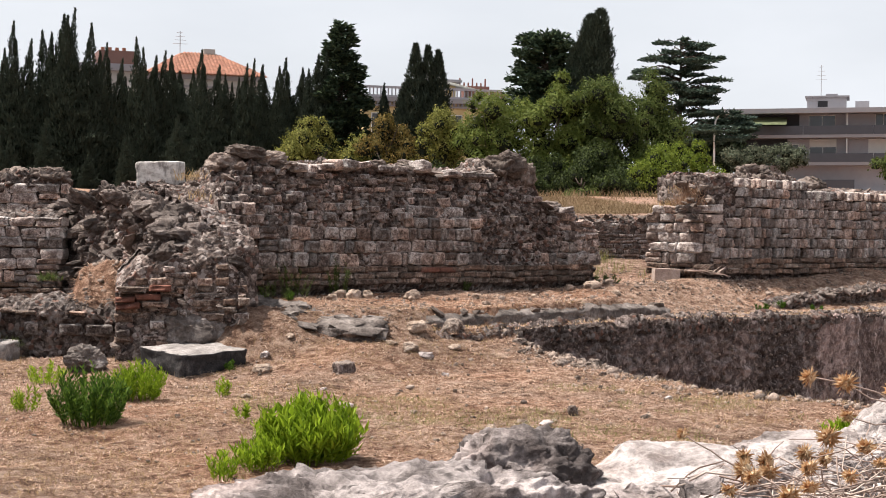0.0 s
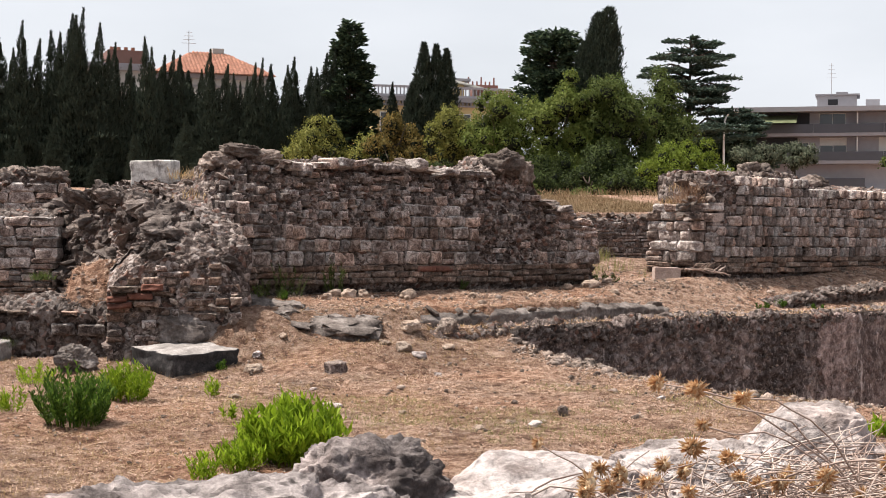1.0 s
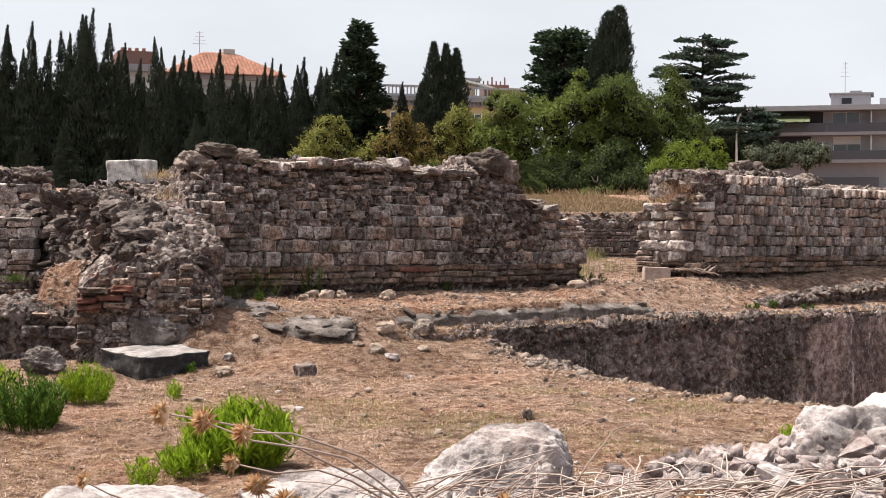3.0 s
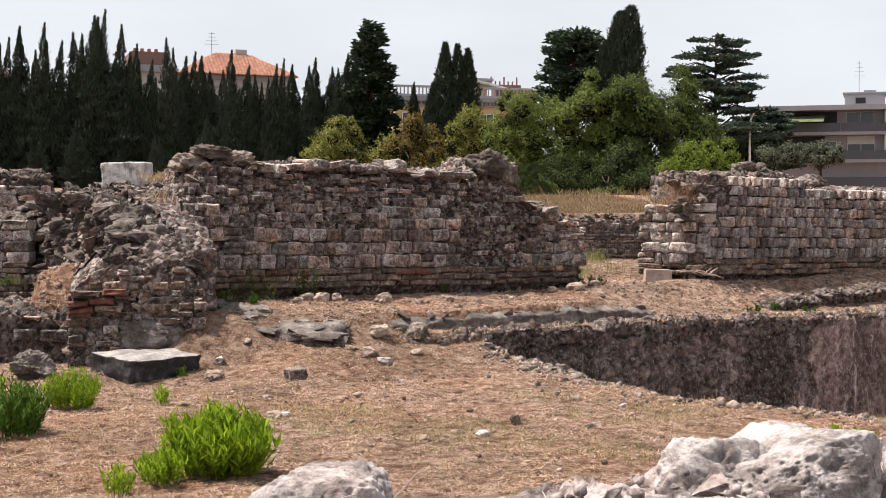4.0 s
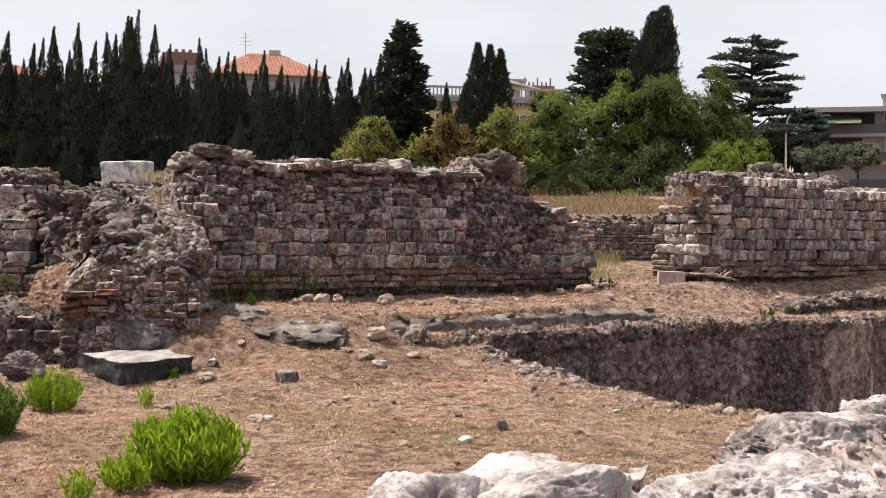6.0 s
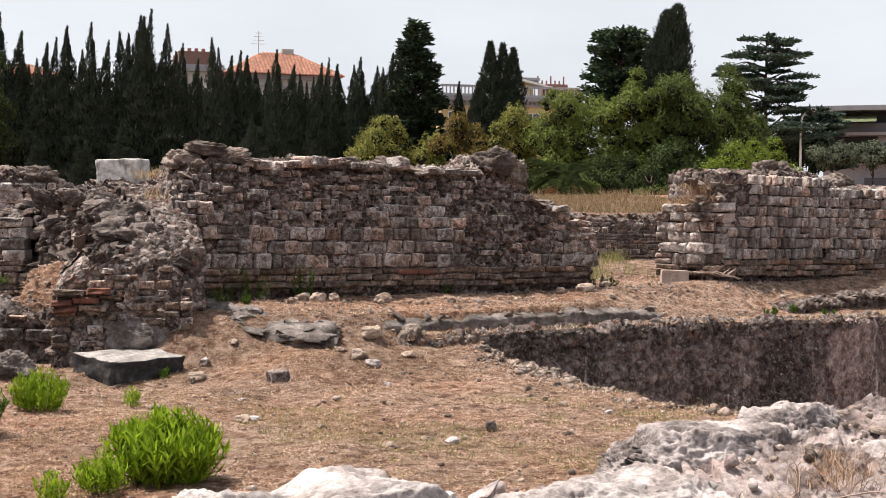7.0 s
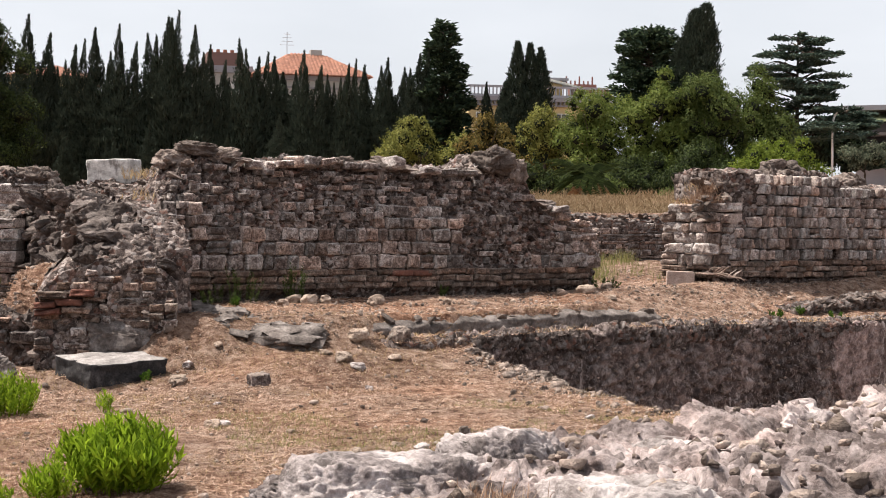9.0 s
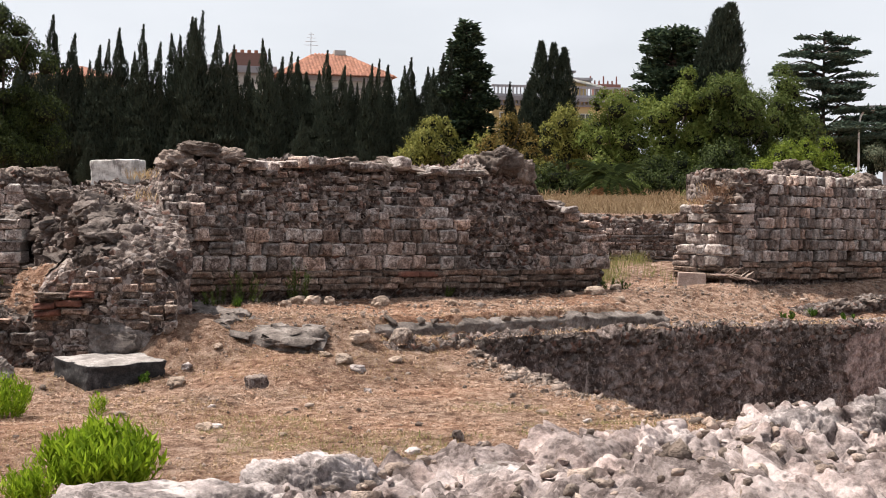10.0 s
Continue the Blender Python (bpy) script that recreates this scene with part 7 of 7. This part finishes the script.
straw(501, 170000, -5.0, 3.2, 3.2, 8.0, 0.034, 0.0036, 0.86, M_STRAW, "straw_litter", "short dead straw matted over the yard", -0.12, 6.0)
straw(502, 85000, -5.2, 3.6, 7.5, 11.5, 0.042, 0.0046, 0.84, M_STRAW, "straw_litter", "short dead straw matted over the yard", -0.12, 5.0)
straw(503, 26000, -3.0, 8.5, 10.5, 16.0, 0.05, 0.006, 0.86, M_STRAW, "straw_litter", "thin dry straw on the stony terrace", 0.0)
straw(504, 40000, -5.0, 3.2, 3.2, 10.5, 0.042, 0.0030, 0.5, M_DRYGRASS, "dry_grass", "sparse standing dry grass in the yard", 0.1)
straw(505, 26000, -2.2, 2.8, 3.4, 8.4, 0.04, 0.0032, 0.45, M_PALEGRASS, "fading_grass", "thin patches of fading green grass", 0.36)
straw(506, 14000, 1.8, 6.5, 20.7, 24.0, 0.085, 0.007, 0.5, M_BANK, "tall_dry_grass", "dry grass in patches on the bank", 0.05)
straw(509, 9000, 1.5, 7.5, 20.7, 26.0, 0.26, 0.009, 0.35, M_BANK, "tall_dry_grass", "tall dry grass in loose tufts on the bank", 0.25, 0.9)
straw(510, 4000, 3.0, 19.0, 46.0, 74.0, 0.36, 0.028, 0.35, M_BANK, "tall_dry_grass", "rank dry grass at the foot of the thicket", 0.1, 0.35)
straw(507, 60000, 1.5, 11.0, 23.5, 56.0, 0.15, 0.014, 0.5, M_BANK, "tall_dry_grass", "golden dry grass running up the slope", 0.0)
straw(508, 2600, 2.2, 3.3, 15.8, 19.6, 0.20, 0.006, 0.25, M_PALEGRASS, "fading_grass", "greenish grass beside the gap in the walls", -0.2)


def wall_grass(seed, spots, length, width, lean, mat, words, name="dry_grass"):
    rng = np.random.default_rng(seed)
    xs, ys, zs = [], [], []
    for x, y, z, r, n in spots:
        xs.append(rng.normal(x, r, n))
        ys.append(rng.normal(y, r, n))
        zs.append(np.full(n, z))
    blades(name, np.concatenate(xs), np.concatenate(ys), np.concatenate(zs), length, width, lean, mat, rng, None, words, "dry grass")


wall_grass(520, [(3.78, 15.72, 1.90, 0.10, 260), (3.55, 15.75, 1.72, 0.08, 140), (3.7, 15.6, 1.95, 0.06, 60), (-2.6, 11.3, 1.62, 0.10, 160), (-2.75, 11.7, 1.85, 0.12, 160)],
           0.13, 0.006, 0.35, M_DRYGRASS, "dry grass rooted in the ruined masonry")
wall_grass(524, [(3.66, 15.33, 1.74, 0.10, 420), (3.74, 15.40, 1.88, 0.08, 240)], 0.17, 0.007, 0.4, M_HERB_DRY, "withered brown bush on the broken wall end", "dry_bush")
wall_grass(521, [(-4.15, 11.0, 0.8, 0.06, 120), (-4.4, 10.05, 0.2, 0.06, 120), (-5.2, 11.6, 0.7, 0.10, 200)], 0.10, 0.008, 0.4, M_WEED, "green weeds rooted in the ruined masonry", "wall_weed")


# straw that hangs over the pit's wall
rq = np.random.default_rng(523)
for name, mat, n, lean in (("straw_litter", M_STRAW, 9000, 0.85), ("dry_grass", M_DRYGRASS, 3000, 0.6)):
    qu, qv = rq.uniform(0.0, 9.0, n), rq.uniform(-0.03, 0.45, n)
    clump = fbm(qu * 1.9, qv * 3, 3, 91) > -0.25
    qu, qv = qu[clump], qv[clump]
    qx, qy = F_PIT.o.x + qu * UX - qv * UY, F_PIT.o.y + qu * UY + qv * UX
    qz = np.maximum(np.interp(qu, [0, 2, 3.4, 5, 9], [0.33, 0.38, 0.39, 0.37, 0.36]), ground_z(qx, qy, False))
    blades(name, qx, qy, qz, 0.055, 0.006, lean, mat, rq, None, "dead straw matted along the pit's edge", "dry grass")
rg = np.random.default_rng(522)
on = MOUND[rg.integers(0, len(MOUND), 3600)] + np.concatenate([rg.normal(0, 0.02, (3600, 2)), np.full((3600, 1), -0.005)], 1)
blades("dry_grass", on[:, 0], on[:, 1], on[:, 2], 0.05, 0.005, 0.9, M_STRAW, rg, None, "dry grass on the earth of the collapsed wall", "dry grass")


# ---- dead branches by the wall end ----
rb = np.random.default_rng(530)
for x, y, a, L in ((3.58, 15.10, -30, 0.62), (3.62, 15.02, -20, 0.44), (3.58, 15.20, -6, 0.36), (3.70, 15.05, -38, 0.5)):
    bm = bmesh.new()
    z0 = gz(x, y) + 0.03
    end = Vector((x + math.cos(radians(a)) * L, y + math.sin(radians(a)) * L, z0 + 0.02))
    pts = arc(Vector((x, y, z0 + 0.10)), end, 0.03, rb, 7, 0.012)
    tube(bm, pts, 0.008, 0.004, 6)
    for k in (2, 4):
        tube(bm, arc(pts[k], pts[k] + Vector((0.12, rb.normal(0, 0.05), 0.09)), 0.01, rb, 4, 0.005), 0.007, 0.003, 5)
    thing("dead_branch", "bleached dead branch lying at the foot of the wall end", "branch", bm_mesh("dead_branch", bm, M_STEM, True), group="dead branches")

# ---- green herbs ----
def herb(words, x, y, r, h, n, mat, seed, leaf=0.055, width=0.014):
    """A leafy clump: upright stems with narrow leaves all the way up."""
    rng = np.random.default_rng(seed)
    z0 = gz(x, y)
    t = thing("green_herb", words, "plant", None, Matrix.Translation((x, y, z0)), group="green herbs")
    bm = bmesh.new()
    pos, ax = [], []
    stems = max(6, int(n / 26))
    for _ in range(stems):
        a, q = rng.uniform(0, 2 * math.pi), math.sqrt(rng.random())
        b = Vector((math.cos(a) * r * q * 0.65, math.sin(a) * r * q * 0.65, 0))
        top = Vector((math.cos(a) * r * q * 1.05, math.sin(a) * r * q * 1.05, h * (1 - 0.45 * q * q) * rng.uniform(0.75, 1.1)))
        pts = [b.lerp(top, k / 4) + Vector((0, 0, 0.03 * h * math.sin(k))) for k in range(5)]
        tube(bm, pts, 0.003, 0.0012, 4)
        for k in range(26):
            f = 0.12 + 0.88 * (k + rng.random()) / 26
            p = b.lerp(top, f)
            az = k * 2.4 + rng.normal(0, 0.3)
            pos.append(p[:])
            ax.append((math.cos(az) * 0.8, math.sin(az) * 0.8, 0.5 + 0.9 * f))
    part("stem", bm_mesh("stem", bm, mat), t, "", None, "stuff")
    v, q = cards(np.array(pos), np.array(ax) + rng.normal(0, 0.15, (len(ax), 3)), leaf, width, rng, 0.5)
    part("foliage", fast_mesh("foliage", v, q, mat), t, "", None, "stuff")


herb("bright green leafy herb clump in dry straw", -1.68, 4.70, 0.33, 0.37, 3600, M_LEAF, 601, 0.085, 0.019)
herb("pale green lower growth at the foot of a herb", -1.98, 4.45, 0.18, 0.20, 900, M_LEAF, 602, 0.05, 0.012)
herb("deep green bushy herb in dry straw", -3.15, 6.00, 0.28, 0.37, 3000, M_LEAF_D, 603, 0.05, 0.013)
herb("light green feathery herb beside a boulder", -2.93, 7.25, 0.22, 0.30, 2000, M_LEAF, 604, 0.05, 0.011)
herb("light green feathery herb in dry straw", -3.66, 6.55, 0.12, 0.17, 320, M_LEAF, 605, 0.04, 0.010)
herb("light green feathery herb near the low wall", -3.75, 8.1, 0.20, 0.18, 420, M_LEAF, 606, 0.04, 0.010)
herb("small bright green tuft in dry straw", -2.30, 7.42, 0.06, 0.15, 130, M_LEAF, 607, 0.05, 0.010)
herb("small bright green tuft in dry straw", -2.12, 6.2, 0.05, 0.11, 110, M_LEAF, 608, 0.04, 0.010)
herb("small green herb tuft in dry straw", -2.20, 4.1, 0.09, 0.17, 260, M_LEAF, 609, 0.045, 0.011)
herb("bright green herb behind the wall top", 1.98, 5.3, 0.24, 0.13, 800, M_LEAF, 610, 0.06, 0.014)
herb("bright green herb behind the wall top", 2.32, 5.4, 0.17, 0.13, 420, M_LEAF, 611, 0.06, 0.014)
herb("small green weed by the fallen slab", -2.28, 9.12, 0.07, 0.10, 130, M_LEAF_D, 612, 0.03, 0.012)
herb("green weed at the wall's foot", *F_MAIN.at(1.05, -0.22, 0)[:2], 0.17, 0.40, 300, M_WEED, 613, 0.045, 0.012)
herb("straggling green weed at the wall's foot", *F_MAIN.at(0.45, -0.20, 0)[:2], 0.30, 0.36, 330, M_WEED, 614, 0.04, 0.010)
herb("green weed at the end of the wall", *F_MAIN.at(5.25, -0.2, 0)[:2], 0.20, 0.12, 260, M_WEED, 615, 0.04, 0.012)
herb("low green weed in the shade of the wall", *F_MAIN.at(0.15, -0.25, 0)[:2], 0.22, 0.22, 260, M_WEED, 616, 0.035, 0.010)
herb("low green weed in the shade of the wall", *F_MAIN.at(2.9, -0.12, 0)[:2], 0.16, 0.12, 160, M_WEED, 617, 0.03, 0.010)
for k, (x, y, r) in enumerate(((4.25, 13.9, 0.10), (4.9, 13.75, 0.09), (4.6, 14.3, 0.12), (-2.05, 10.5, 0.05), (-1.75, 10.9, 0.06))):
    herb("low green weed on the stony terrace", x, y, r, 0.10, 160, M_LEAF_D, 620 + k, 0.04, 0.012)
